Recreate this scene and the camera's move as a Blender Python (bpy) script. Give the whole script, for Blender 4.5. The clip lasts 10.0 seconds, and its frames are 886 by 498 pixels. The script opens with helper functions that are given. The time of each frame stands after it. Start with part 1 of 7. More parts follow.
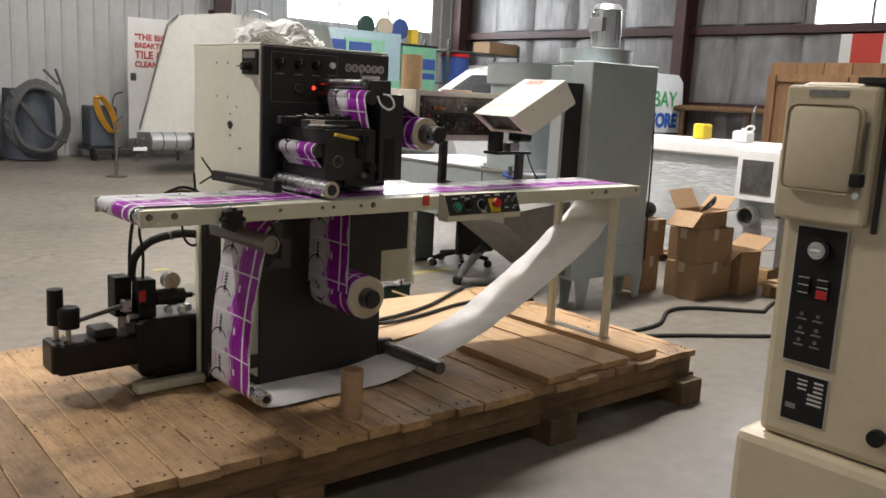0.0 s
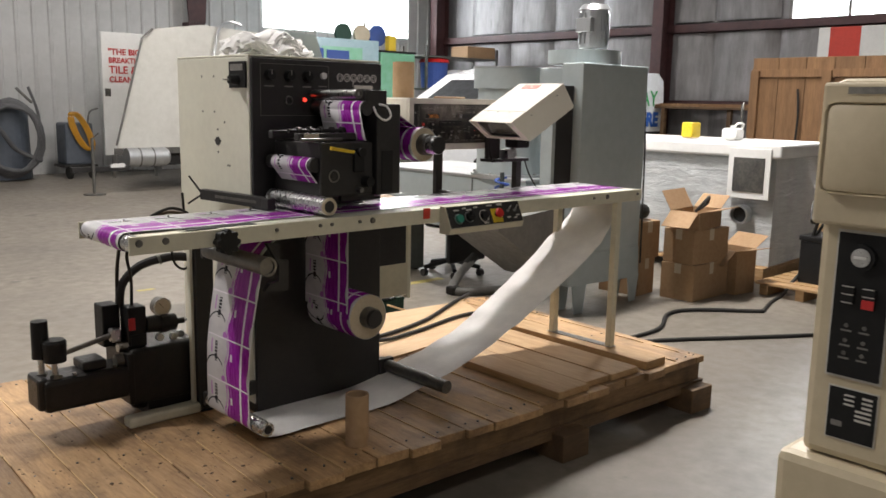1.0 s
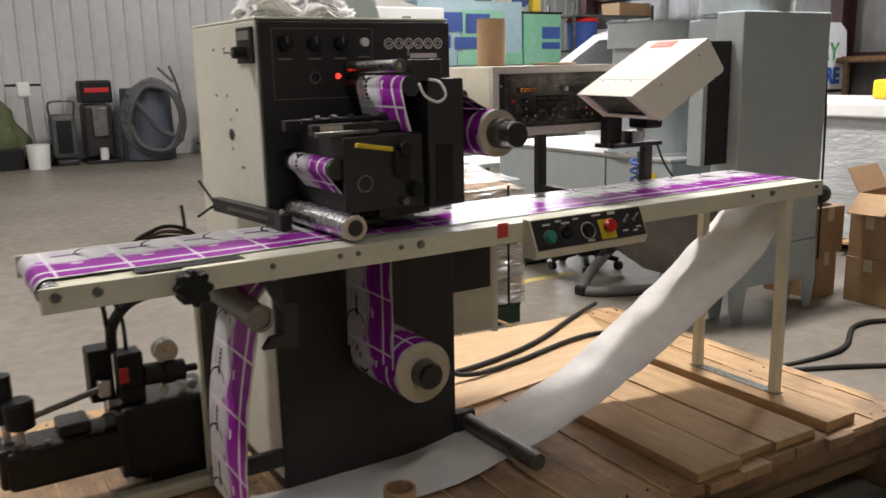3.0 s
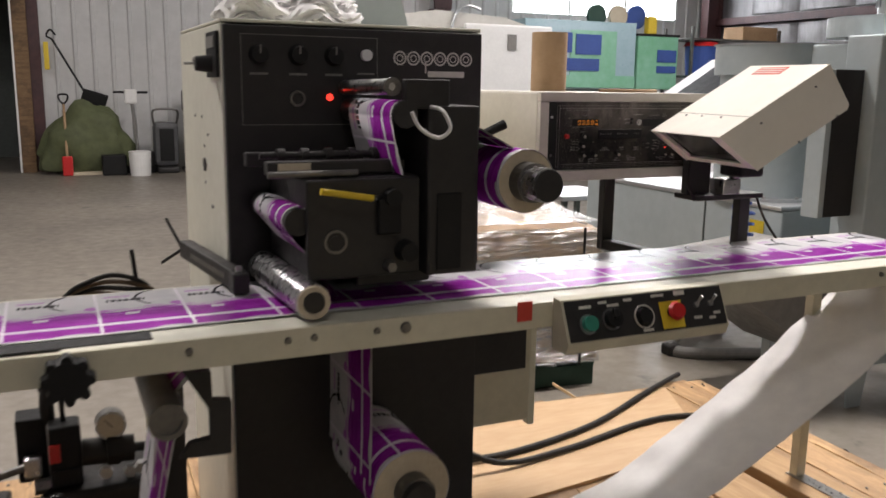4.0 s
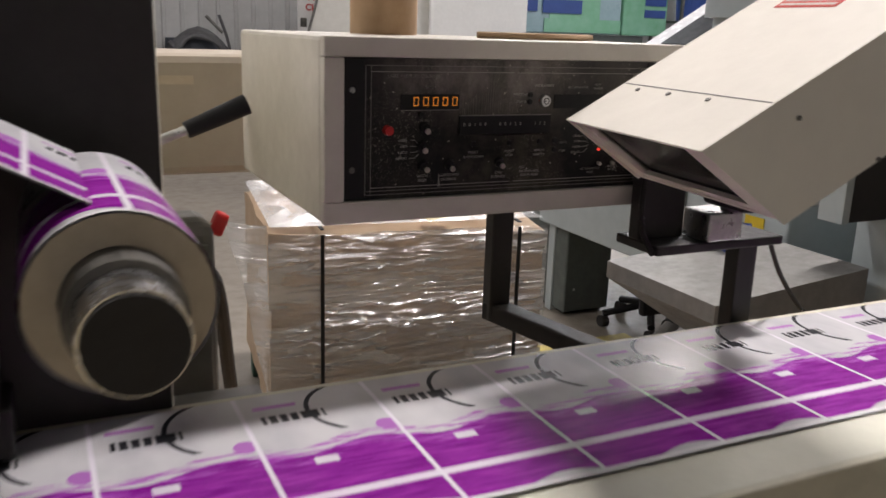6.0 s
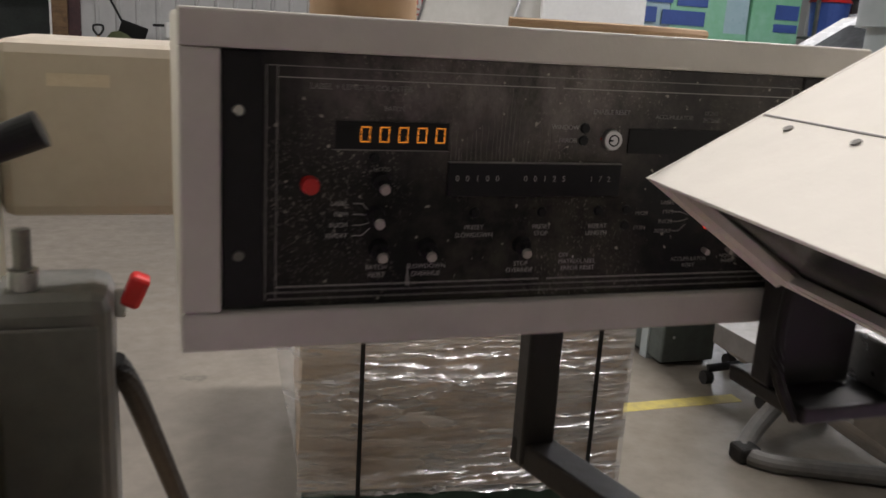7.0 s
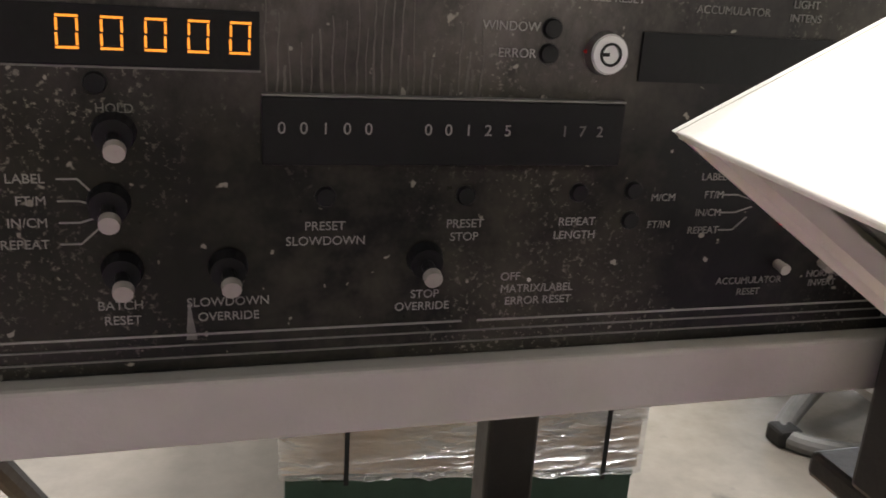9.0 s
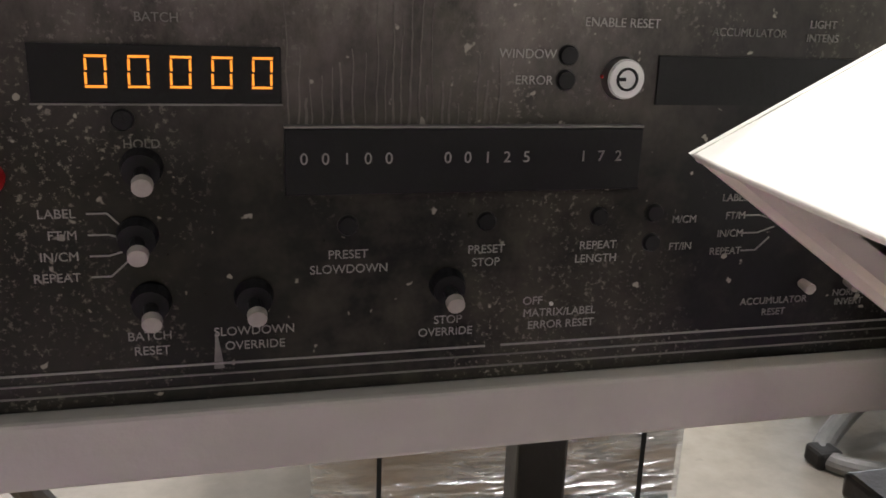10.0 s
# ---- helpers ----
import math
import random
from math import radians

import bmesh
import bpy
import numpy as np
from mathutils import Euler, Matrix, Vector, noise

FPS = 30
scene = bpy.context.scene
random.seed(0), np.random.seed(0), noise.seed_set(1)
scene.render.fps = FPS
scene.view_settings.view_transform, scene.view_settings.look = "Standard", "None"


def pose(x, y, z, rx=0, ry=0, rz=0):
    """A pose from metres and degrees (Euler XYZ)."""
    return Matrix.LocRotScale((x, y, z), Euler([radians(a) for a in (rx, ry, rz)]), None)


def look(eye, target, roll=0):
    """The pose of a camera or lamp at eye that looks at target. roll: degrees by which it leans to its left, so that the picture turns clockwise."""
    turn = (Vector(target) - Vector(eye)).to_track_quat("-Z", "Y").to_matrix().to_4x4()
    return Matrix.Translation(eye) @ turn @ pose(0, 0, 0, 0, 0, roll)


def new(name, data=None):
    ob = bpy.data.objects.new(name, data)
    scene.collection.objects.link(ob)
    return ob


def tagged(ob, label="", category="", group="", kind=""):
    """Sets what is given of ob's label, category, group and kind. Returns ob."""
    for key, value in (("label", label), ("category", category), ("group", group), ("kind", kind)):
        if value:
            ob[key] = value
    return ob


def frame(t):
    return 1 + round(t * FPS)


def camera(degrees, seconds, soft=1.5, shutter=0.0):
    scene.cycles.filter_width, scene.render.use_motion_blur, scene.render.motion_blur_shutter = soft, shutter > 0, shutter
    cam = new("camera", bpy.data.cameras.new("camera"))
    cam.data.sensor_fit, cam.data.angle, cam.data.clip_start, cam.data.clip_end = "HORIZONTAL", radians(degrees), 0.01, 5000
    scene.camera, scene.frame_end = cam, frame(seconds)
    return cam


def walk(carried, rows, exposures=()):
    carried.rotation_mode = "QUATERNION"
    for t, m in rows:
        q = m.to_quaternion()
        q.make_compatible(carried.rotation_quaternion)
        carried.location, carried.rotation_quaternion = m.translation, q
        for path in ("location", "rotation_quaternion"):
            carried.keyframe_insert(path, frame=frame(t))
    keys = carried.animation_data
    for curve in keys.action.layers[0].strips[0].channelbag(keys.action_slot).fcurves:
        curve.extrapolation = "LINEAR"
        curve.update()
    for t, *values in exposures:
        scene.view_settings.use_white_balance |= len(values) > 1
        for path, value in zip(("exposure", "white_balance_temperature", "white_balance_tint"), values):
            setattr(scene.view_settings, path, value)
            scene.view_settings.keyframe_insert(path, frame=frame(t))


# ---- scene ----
cam = camera(54.6, 10.0, soft=1.6, shutter=0.5)
EXPOSURES = [(0, 0.3, 6500, 10), (2.2, 0.25, 6500, 11), (3.5, 0.15, 6500, 12), (5.0, -0.15, 6500, 17), (6.3, -0.3, 6400, 13), (7.0, -0.35, 6350, 12), (7.5, 0.15, 6350, 13), (8.0, 0.5, 6250, 10), (8.5, 0.6, 6250, 10), (9.2, 0.6, 6250, 10), (10, 0.6, 6150, 10)]
PATH = [
    (0, (-1.997, -2.673, 1.514), (-0.69, -1.2, 1.16), 2.9),
    (0.5, (-2.0, -2.591, 1.504), (-0.673, -1.135, 1.157), 3.1),
    (1, (-1.961, -2.503, 1.522), (-0.621, -1.058, 1.181), 1.1),
    (1.5, (-1.848, -2.393, 1.532), (-0.542, -0.929, 1.143), 0.2),
    (2, (-1.571, -2.292, 1.538), (-0.442, -0.673, 1.214), 1.4),
    (2.2, (-1.475, -2.243, 1.541), (-0.408, -0.591, 1.181), 1.5),
    (3.3, (-0.967, -1.782, 1.539), (0.063, -0.122, 1.111), -1.9),
    (3.5, (-0.841, -1.706, 1.539), (0.111, 0.01, 1.15), -0.7),
    (4, (-0.618, -1.506, 1.546), (0.206, 0.277, 1.17), 0.8),
    (4.5, (-0.419, -1.232, 1.566), (0.515, 0.504, 1.232), -0.7),
    (5, (-0.15, -1.006, 1.544), (0.774, 0.732, 1.189), 1.0),
    (5.2, (-0.031, -0.928, 1.548), (0.819, 0.841, 1.161), 2.8),
    (6.3, (0.318, -0.43, 1.541), (1.157, 1.312, 1.03), 1.6),
    (6.5, (0.384, -0.342, 1.535), (1.186, 1.419, 1.027), 1.5),
    (6.7, (0.469, -0.253, 1.53), (1.158, 1.556, 1.027), 2.0),
    (7, (0.559, -0.129, 1.525), (1.175, 1.709, 1.033), 3.5),
    (7.5, (0.642, 0.006, 1.509), (1.168, 1.864, 0.99), 1.1),
    (8, (0.712, 0.105, 1.481), (1.172, 1.979, 0.957), 1.8),
    (8.5, (0.737, 0.144, 1.473), (1.368, 1.949, 0.887), 4.9),
    (9, (0.738, 0.155, 1.477), (1.279, 1.979, 0.862), 3.7),
    (9.5, (0.738, 0.153, 1.478), (1.254, 1.996, 0.897), 2.8),
    (10, (0.74, 0.151, 1.479), (1.217, 2.01, 0.914), 2.0),
]
walk(cam, [(t, look(eye, target, roll)) for t, eye, target, roll in PATH], EXPOSURES)


# ---- light ----
world = bpy.data.worlds.new("world")
scene.world = world
world.use_nodes = True
wn = world.node_tree
sky = wn.nodes.new("ShaderNodeTexSky")
sky.sky_type, sky.sun_disc = "NISHITA", False
sky.sun_elevation, sky.sun_rotation = radians(38), radians(40)
wn.nodes["Background"].inputs[1].default_value = 0.12
wn.links.new(sky.outputs[0], wn.nodes["Background"].inputs[0])


def sun():
    lamp = bpy.data.lights.new("sun", "SUN")
    lamp.energy, lamp.angle, lamp.color = 1.0, radians(12), (1.0, 0.95, 0.88)
    ob = new("sun", lamp)
    ob.matrix_world = look((20, 24, 20), (10, 12, 4))


def area(name, x, y, z, sx, sy, watts, target, colour=(1.0, 0.948, 0.905)):
    lamp = bpy.data.lights.new(name, "AREA")
    lamp.shape, lamp.size, lamp.size_y, lamp.energy, lamp.color = "RECTANGLE", sx, sy, watts, colour
    ob = new(name, lamp)
    ob.matrix_world = look((x, y, z), target)
    return ob


sun()
ROOF = 5.6
# all out of view; the first is front fill added for carton and panel
LAMPS = [(-1.0, -3.4, 36), (-2.5, 3.0, 210), (3.0, 1.7, 395), (0.0, 6.2, 55), (6.8, 2.4, 95), (-2.4, 9.2, 105), (3.4, 9.6, 130), (8.6, 8.6, 150)]
for lx, ly, watts in LAMPS:
    area("lamp_light", lx, ly, ROOF - 0.32, 1.15, 0.3, watts, (lx, ly, 0))
# daylight in the two window openings
area("window_light", 10.4, 14.45, 3.9, 4.2, 1.5, 130, (9.5, 6, 1.5), (0.95, 0.98, 1.0))
area("window_light", 13.4, 3.4, 3.7, 3.2, 1.0, 200, (6, 3.0, 1.0), (0.95, 0.98, 1.0))


# ---- materials ----
def links(nt, a, b):
    nt.links.new(a, b)


def node(nt, kind, **inputs):
    n = nt.nodes.new(kind)
    for key, value in inputs.items():
        n.inputs[key.replace("_", " ")].default_value = value
    return n


def ramp(nt, src, lo, hi, a=(0, 0, 0, 1), b=(1, 1, 1, 1)):
    r = nt.nodes.new("ShaderNodeValToRGB")
    r.color_ramp.elements[0].position, r.color_ramp.elements[1].position = lo, hi
    r.color_ramp.elements[0].color, r.color_ramp.elements[1].color = a, b
    links(nt, src, r.inputs[0])
    return r.outputs[0]


def mix(nt, fac, a, b):
    m = nt.nodes.new("ShaderNodeMix")
    m.data_type = "RGBA"
    for sock, value in ((m.inputs["Factor"], fac), (m.inputs["A"], a), (m.inputs["B"], b)):
        if isinstance(value, (int, float)):
            sock.default_value = value
        elif isinstance(value, tuple):
            sock.default_value = (*value[:3], 1)
        else:
            links(nt, value, sock)
    return m.outputs["Result"]


def calc(nt, op, a, b=0.0, c=0.0):
    m = nt.nodes.new("ShaderNodeMath")
    m.operation = op
    for sock, value in zip(m.inputs, (a, b, c)):
        if isinstance(value, (int, float)):
            sock.default_value = value
        else:
            links(nt, value, sock)
    return m.outputs[0]


def noise_tex(nt, vec, scale, detail=4.0, rough=0.55, stretch=None):
    if stretch:
        mp = nt.nodes.new("ShaderNodeMapping")
        mp.inputs["Scale"].default_value = stretch
        links(nt, vec, mp.inputs[0])
        vec = mp.outputs[0]
    n = node(nt, "ShaderNodeTexNoise", Scale=scale, Detail=detail, Roughness=rough)
    links(nt, vec, n.inputs["Vector"])
    return n.outputs[0]


def material(name, colour, rough=0.5, metal=0.0, second=None, grain=40.0, patch=3.0, vary=0.25, bump=0.0015, stretch=None,
             spots=None, spot_scale=60.0, spot_cut=0.68, stain=None, stain_scale=1.5, stain_lo=0.46, stain_hi=0.62, piece=0.0, coat=0.0, transmission=0.0, emit=0.0, spec=0.5):
    """A surface with fine grain, larger patches of a second tone, and optional spots of dirt or wear."""
    m = bpy.data.materials.new(name)
    m.use_nodes = True
    nt = m.node_tree
    b = nt.nodes["Principled BSDF"]
    vec = nt.nodes.new("ShaderNodeTexCoord").outputs["Object"]
    second = second or tuple(c * (1 - vary) for c in colour)
    fine = noise_tex(nt, vec, grain, 6, 0.65, stretch)
    large = noise_tex(nt, vec, patch, 3, 0.5, stretch)
    both = calc(nt, "MULTIPLY_ADD", fine, 0.5, calc(nt, "MULTIPLY", large, 0.5))
    col = mix(nt, ramp(nt, both, 0.36, 0.64), colour, second)
    if piece:
        info = nt.nodes.new("ShaderNodeObjectInfo")
        col = mix(nt, calc(nt, "MULTIPLY", info.outputs["Random"], piece), col, tuple(c * 0.45 for c in second))
    if spots:
        sp = noise_tex(nt, vec, spot_scale, 5, 0.7)
        col = mix(nt, ramp(nt, sp, spot_cut, spot_cut + 0.06), col, spots)
    if stain:
        st = noise_tex(nt, vec, stain_scale, 6, 0.62)
        col = mix(nt, calc(nt, "MULTIPLY", ramp(nt, st, stain_lo, stain_hi), 0.8), col, stain)
    links(nt, col, b.inputs["Base Color"])
    links(nt, calc(nt, "MULTIPLY_ADD", fine, 0.35, max(rough - 0.17, 0.02)), b.inputs["Roughness"])
    b.inputs["Metallic"].default_value = metal
    b.inputs["Specular IOR Level"].default_value = spec
    b.inputs["Coat Weight"].default_value = coat
    b.inputs["Transmission Weight"].default_value = transmission
    if emit:
        b.inputs["Emission Color"].default_value = (*colour, 1)
        b.inputs["Emission Strength"].default_value = emit
    if bump:
        bp = nt.nodes.new("ShaderNodeBump")
        bp.inputs["Distance"].default_value = bump
        bp.inputs["Strength"].default_value = 0.6
        links(nt, fine, bp.inputs["Height"])
        links(nt, bp.outputs[0], b.inputs["Normal"])
    return m


CREAM = material("cream_paint", (0.70, 0.69, 0.58), 0.4, vary=0.10, grain=25, patch=4, spots=(0.35, 0.33, 0.27), spot_scale=38, spot_cut=0.71)
RAIL_CREAM = material("worn_cream_paint", (0.62, 0.59, 0.46), 0.42, vary=0.16, grain=30, patch=6, spots=(0.12, 0.11, 0.09), spot_scale=45, spot_cut=0.69)
BOX_WHITE = material("lamp_box_paint", (0.80, 0.76, 0.68), 0.4, vary=0.06, grain=20, patch=5, spots=(0.5, 0.46, 0.4), spot_scale=70, spot_cut=0.74)
PANEL_GREY = material("counter_box_paint", (0.56, 0.53, 0.47), 0.45, vary=0.14, grain=30, patch=5, spots=(0.25, 0.23, 0.2), spot_scale=60, spot_cut=0.72)
BLACK = material("black_paint", (0.020, 0.0192, 0.0195), 0.45, spec=0.3, second=(0.032, 0.030, 0.029), grain=50, patch=5, spots=(0.10, 0.095, 0.08), spot_scale=80, spot_cut=0.76)
BLACK_PLASTIC = material("black_plastic", (0.010, 0.010, 0.0105), 0.5, spec=0.2, second=(0.016, 0.016, 0.016), grain=60)
RUBBER = material("black_rubber", (0.016, 0.016, 0.016), 0.6, spec=0.25, second=(0.03, 0.028, 0.026), grain=60)
OILY = material("oily_black_iron", (0.012, 0.0115, 0.012), 0.4, spec=0.28, second=(0.022, 0.019, 0.016), grain=40, patch=9, bump=0.003)
STEEL = material("bare_steel", (0.55, 0.55, 0.54), 0.3, metal=1.0, vary=0.35, grain=70, patch=8)
ROLLER = material("polished_roller", (0.60, 0.60, 0.60), 0.27, metal=1.0, vary=0.25, grain=60, patch=8, bump=0.0001)
DARK_STEEL = material("dark_steel", (0.10, 0.10, 0.10), 0.42, metal=0.8, second=(0.22, 0.21, 0.19), grain=50, patch=9)
CARD = material("brown_cardboard", (0.36, 0.23, 0.125), 0.8, second=(0.29, 0.18, 0.095), grain=30, patch=3, bump=0.001)
CARD_TUBE = material("cardboard_tube", (0.42, 0.28, 0.16), 0.75, second=(0.33, 0.21, 0.115), grain=30, patch=6)
CORE = material("roll_core_card", (0.55, 0.48, 0.36), 0.7, second=(0.45, 0.38, 0.28), grain=60)
PAPER = material("white_paper", (0.74, 0.73, 0.71), 0.5, second=(0.62, 0.61, 0.60), grain=15, patch=5, bump=0.002)
BAG = material("white_cloth_bag", (0.86, 0.85, 0.83), 0.7, second=(0.66, 0.65, 0.64), grain=18, patch=6, bump=0.004)
WOOD = material("pallet_wood", (0.57, 0.36, 0.175), 0.6, second=(0.28, 0.165, 0.08), grain=14, patch=2.4, stretch=(9, 1.0, 9), piece=0.6, stain=(0.10, 0.056, 0.028), stain_scale=3.4, stain_lo=0.48, stain_hi=0.68, bump=0.003, spots=(0.03, 0.02, 0.012), spot_scale=22, spot_cut=0.67)
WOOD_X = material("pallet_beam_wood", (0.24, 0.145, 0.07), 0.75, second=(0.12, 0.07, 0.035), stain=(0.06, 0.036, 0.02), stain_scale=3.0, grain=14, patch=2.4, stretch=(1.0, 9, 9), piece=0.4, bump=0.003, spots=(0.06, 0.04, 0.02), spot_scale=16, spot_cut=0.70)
FRESH_WOOD = material("fresh_plank_wood", (0.50, 0.33, 0.165), 0.65, second=(0.34, 0.20, 0.09), grain=12, patch=3, stretch=(9, 0.8, 9), piece=0.3, bump=0.002, spots=(0.10, 0.06, 0.03), spot_scale=12, spot_cut=0.72)
PALE_EDGE = material("pale_strip_wood", (0.66, 0.47, 0.25), 0.7, second=(0.48, 0.31, 0.15), grain=20, patch=6, stretch=(6, 0.8, 6), bump=0.002)
CRUMB = material("dark_bark_crumbs", (0.05, 0.03, 0.018), 0.8, second=(0.11, 0.07, 0.04), grain=60)
PLY = material("plywood_sheet", (0.52, 0.36, 0.21), 0.6, second=(0.44, 0.29, 0.16), grain=10, patch=2, stretch=(1, 6, 6), bump=0.001)
CRATE_WOOD = material("crate_wood", (0.30, 0.165, 0.075), 0.7, second=(0.17, 0.09, 0.04), grain=10, patch=2, stretch=(6, 6, 0.7), piece=0.35, bump=0.003)
CONCRETE = material("concrete_floor", (0.232, 0.207, 0.172), 0.42, second=(0.155, 0.136, 0.112), grain=9, patch=0.55, bump=0.002, spots=(0.09, 0.08, 0.068), spot_scale=1.6, spot_cut=0.62, stain=(0.13, 0.115, 0.098), stain_scale=0.45, stain_lo=0.46, stain_hi=0.66)
WALL_WHITE = material("white_wall_sheet", (0.56, 0.56, 0.555), 0.5, second=(0.47, 0.475, 0.47), grain=6, patch=0.6, bump=0.001)
FOIL = material("foil_insulation", (0.30, 0.295, 0.30), 0.5, metal=0.25, second=(0.17, 0.165, 0.17), grain=7, patch=1.5, bump=0.05, stretch=(1, 1, 0.22))
RED_STEEL = material("red_oxide_steel", (0.075, 0.028, 0.028), 0.55, second=(0.045, 0.02, 0.022), grain=12, patch=2)
GREY_MACHINE = material("grey_machine_paint", (0.42, 0.475, 0.485), 0.38, second=(0.365, 0.415, 0.425), grain=14, patch=1.6, bump=0.0008)
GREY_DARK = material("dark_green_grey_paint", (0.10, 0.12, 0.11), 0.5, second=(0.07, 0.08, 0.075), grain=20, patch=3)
GALV = material("galvanised_steel", (0.55, 0.57, 0.58), 0.35, metal=0.9, second=(0.45, 0.46, 0.47), grain=12, patch=4)
TAN = material("tan_machine_paint", (0.60, 0.515, 0.36), 0.42, second=(0.53, 0.45, 0.305), grain=30, patch=4, spots=(0.22, 0.16, 0.09), spot_scale=26, spot_cut=0.73)
TRAILER_WHITE = material("trailer_shell", (0.56, 0.55, 0.51), 0.45, second=(0.46, 0.45, 0.41), grain=8, patch=0.9)
VAN_WHITE = material("van_paint", (0.80, 0.81, 0.82), 0.25, vary=0.06, grain=8, patch=1, coat=0.5)
WHITE = material("white_plastic", (0.76, 0.76, 0.74), 0.4, vary=0.10, grain=20, patch=3)
VAN_GLASS = material("tinted_van_glass", (0.012, 0.013, 0.014), 0.45, vary=0.3, grain=10, bump=0, spec=0.12)
MID_GREY = material("mid_grey_paint", (0.20, 0.195, 0.185), 0.45, second=(0.14, 0.136, 0.13), grain=24, patch=4)
GLASS_DARK = material("dark_glass", (0.015, 0.018, 0.02), 0.08, vary=0.3, grain=10, bump=0)
RED = material("red_plastic", (0.55, 0.02, 0.02), 0.35, vary=0.2)
RED_TAPE = material("red_label", (0.60, 0.05, 0.03), 0.5, vary=0.2)
YELLOW = material("yellow_plastic", (0.72, 0.52, 0.03), 0.4, vary=0.2)
YELLOW_LINE = material("yellow_floor_paint", (0.52, 0.43, 0.10), 0.6, second=(0.34, 0.29, 0.13), grain=20, patch=5)
ORANGE = material("orange_cable", (0.55, 0.27, 0.02), 0.5, vary=0.3)
GREEN_CAP = material("green_button", (0.03, 0.22, 0.16), 0.35, vary=0.2)
GREEN_PALLET = material("green_pallet_paint", (0.014, 0.055, 0.034), 0.55, vary=0.3, grain=20)
BLUE = material("blue_print", (0.035, 0.085, 0.33), 0.5, vary=0.25)
BLUE_BOX = material("light_blue_wrap", (0.34, 0.47, 0.52), 0.3, second=(0.26, 0.40, 0.44), grain=6, patch=2)
GREEN_BOX = material("green_wrap", (0.16, 0.42, 0.24), 0.35, second=(0.24, 0.50, 0.36), grain=6, patch=2)
GREEN_TEXT = material("green_lettering", (0.06, 0.38, 0.12), 0.5, vary=0.1)
BLUE_TEXT = material("blue_lettering", (0.03, 0.12, 0.45), 0.5, vary=0.1)
RED_TEXT = material("red_lettering", (0.50, 0.03, 0.03), 0.5, vary=0.1)
TARP = material("olive_tarpaulin", (0.10, 0.115, 0.05), 0.75, second=(0.065, 0.075, 0.035), grain=8, patch=3, bump=0.01)
HOOD_BEIGE = material("beige_hood_paint", (0.43, 0.375, 0.30), 0.45, second=(0.37, 0.32, 0.25), grain=20, patch=4)
SWITCH_GREY = material("worn_switch_grey", (0.15, 0.148, 0.138), 0.45, second=(0.10, 0.10, 0.094), grain=24, patch=4)
HOSE_BROWN = material("brown_hose", (0.10, 0.06, 0.03), 0.5, vary=0.3)
HOSE_GREY = material("grey_hose_rubber", (0.095, 0.097, 0.10), 0.55, second=(0.06, 0.06, 0.065), grain=20)
BLUE_GREY = material("blue_grey_drum", (0.095, 0.11, 0.135), 0.5, second=(0.065, 0.078, 0.098), grain=10)
PRINT_WHITE = material("white_print", (0.62, 0.60, 0.55), 0.6, second=(0.50, 0.48, 0.43), grain=300, patch=60, bump=0)
PRINT_MID = material("faded_white_print", (0.34, 0.325, 0.30), 0.6, second=(0.27, 0.255, 0.235), grain=300, patch=60, bump=0)
PRINT_DIM = material("worn_white_print", (0.23, 0.22, 0.20), 0.6, second=(0.15, 0.143, 0.13), grain=300, patch=60, bump=0)
GREY_CAP = material("grey_switch_cap", (0.42, 0.39, 0.34), 0.45, second=(0.32, 0.29, 0.25), grain=90)
LED_RED = material("red_lamp", (1.0, 0.05, 0.03), 0.4, emit=1.6, bump=0)
LED_AMBER = material("amber_digit", (1.0, 0.33, 0.03), 0.4, emit=0.7, bump=0)
TUBE_GLOW = material("fluorescent_tube", (1.0, 0.97, 0.9), 0.4, emit=9.0, bump=0)
WINDOW_GLOW = material("translucent_window", (0.93, 0.97, 1.0), 0.5, emit=7.0, bump=0)


FILM = material("film_dulled_board", (0.40, 0.285, 0.18), 0.5, second=(0.34, 0.24, 0.15), grain=7, patch=2, bump=0.001)


def white_film_material():
    m = material("stretch_film_on_white", (0.54, 0.56, 0.56), 0.2, second=(0.40, 0.42, 0.43), grain=7, patch=2, bump=0, coat=0.5)
    nt = m.node_tree
    vec = nt.nodes.new("ShaderNodeTexCoord").outputs["Object"]
    a = noise_tex(nt, vec, 5.0, 6, 0.68, (1.0, 0.8, 2.6))
    bp = nt.nodes.new("ShaderNodeBump")
    bp.inputs["Distance"].default_value, bp.inputs["Strength"].default_value = 0.03, 0.9
    links(nt, a, bp.inputs["Height"])
    links(nt, bp.outputs[0], nt.nodes["Principled BSDF"].inputs["Normal"])
    return m


WHITE_FILM = white_film_material()


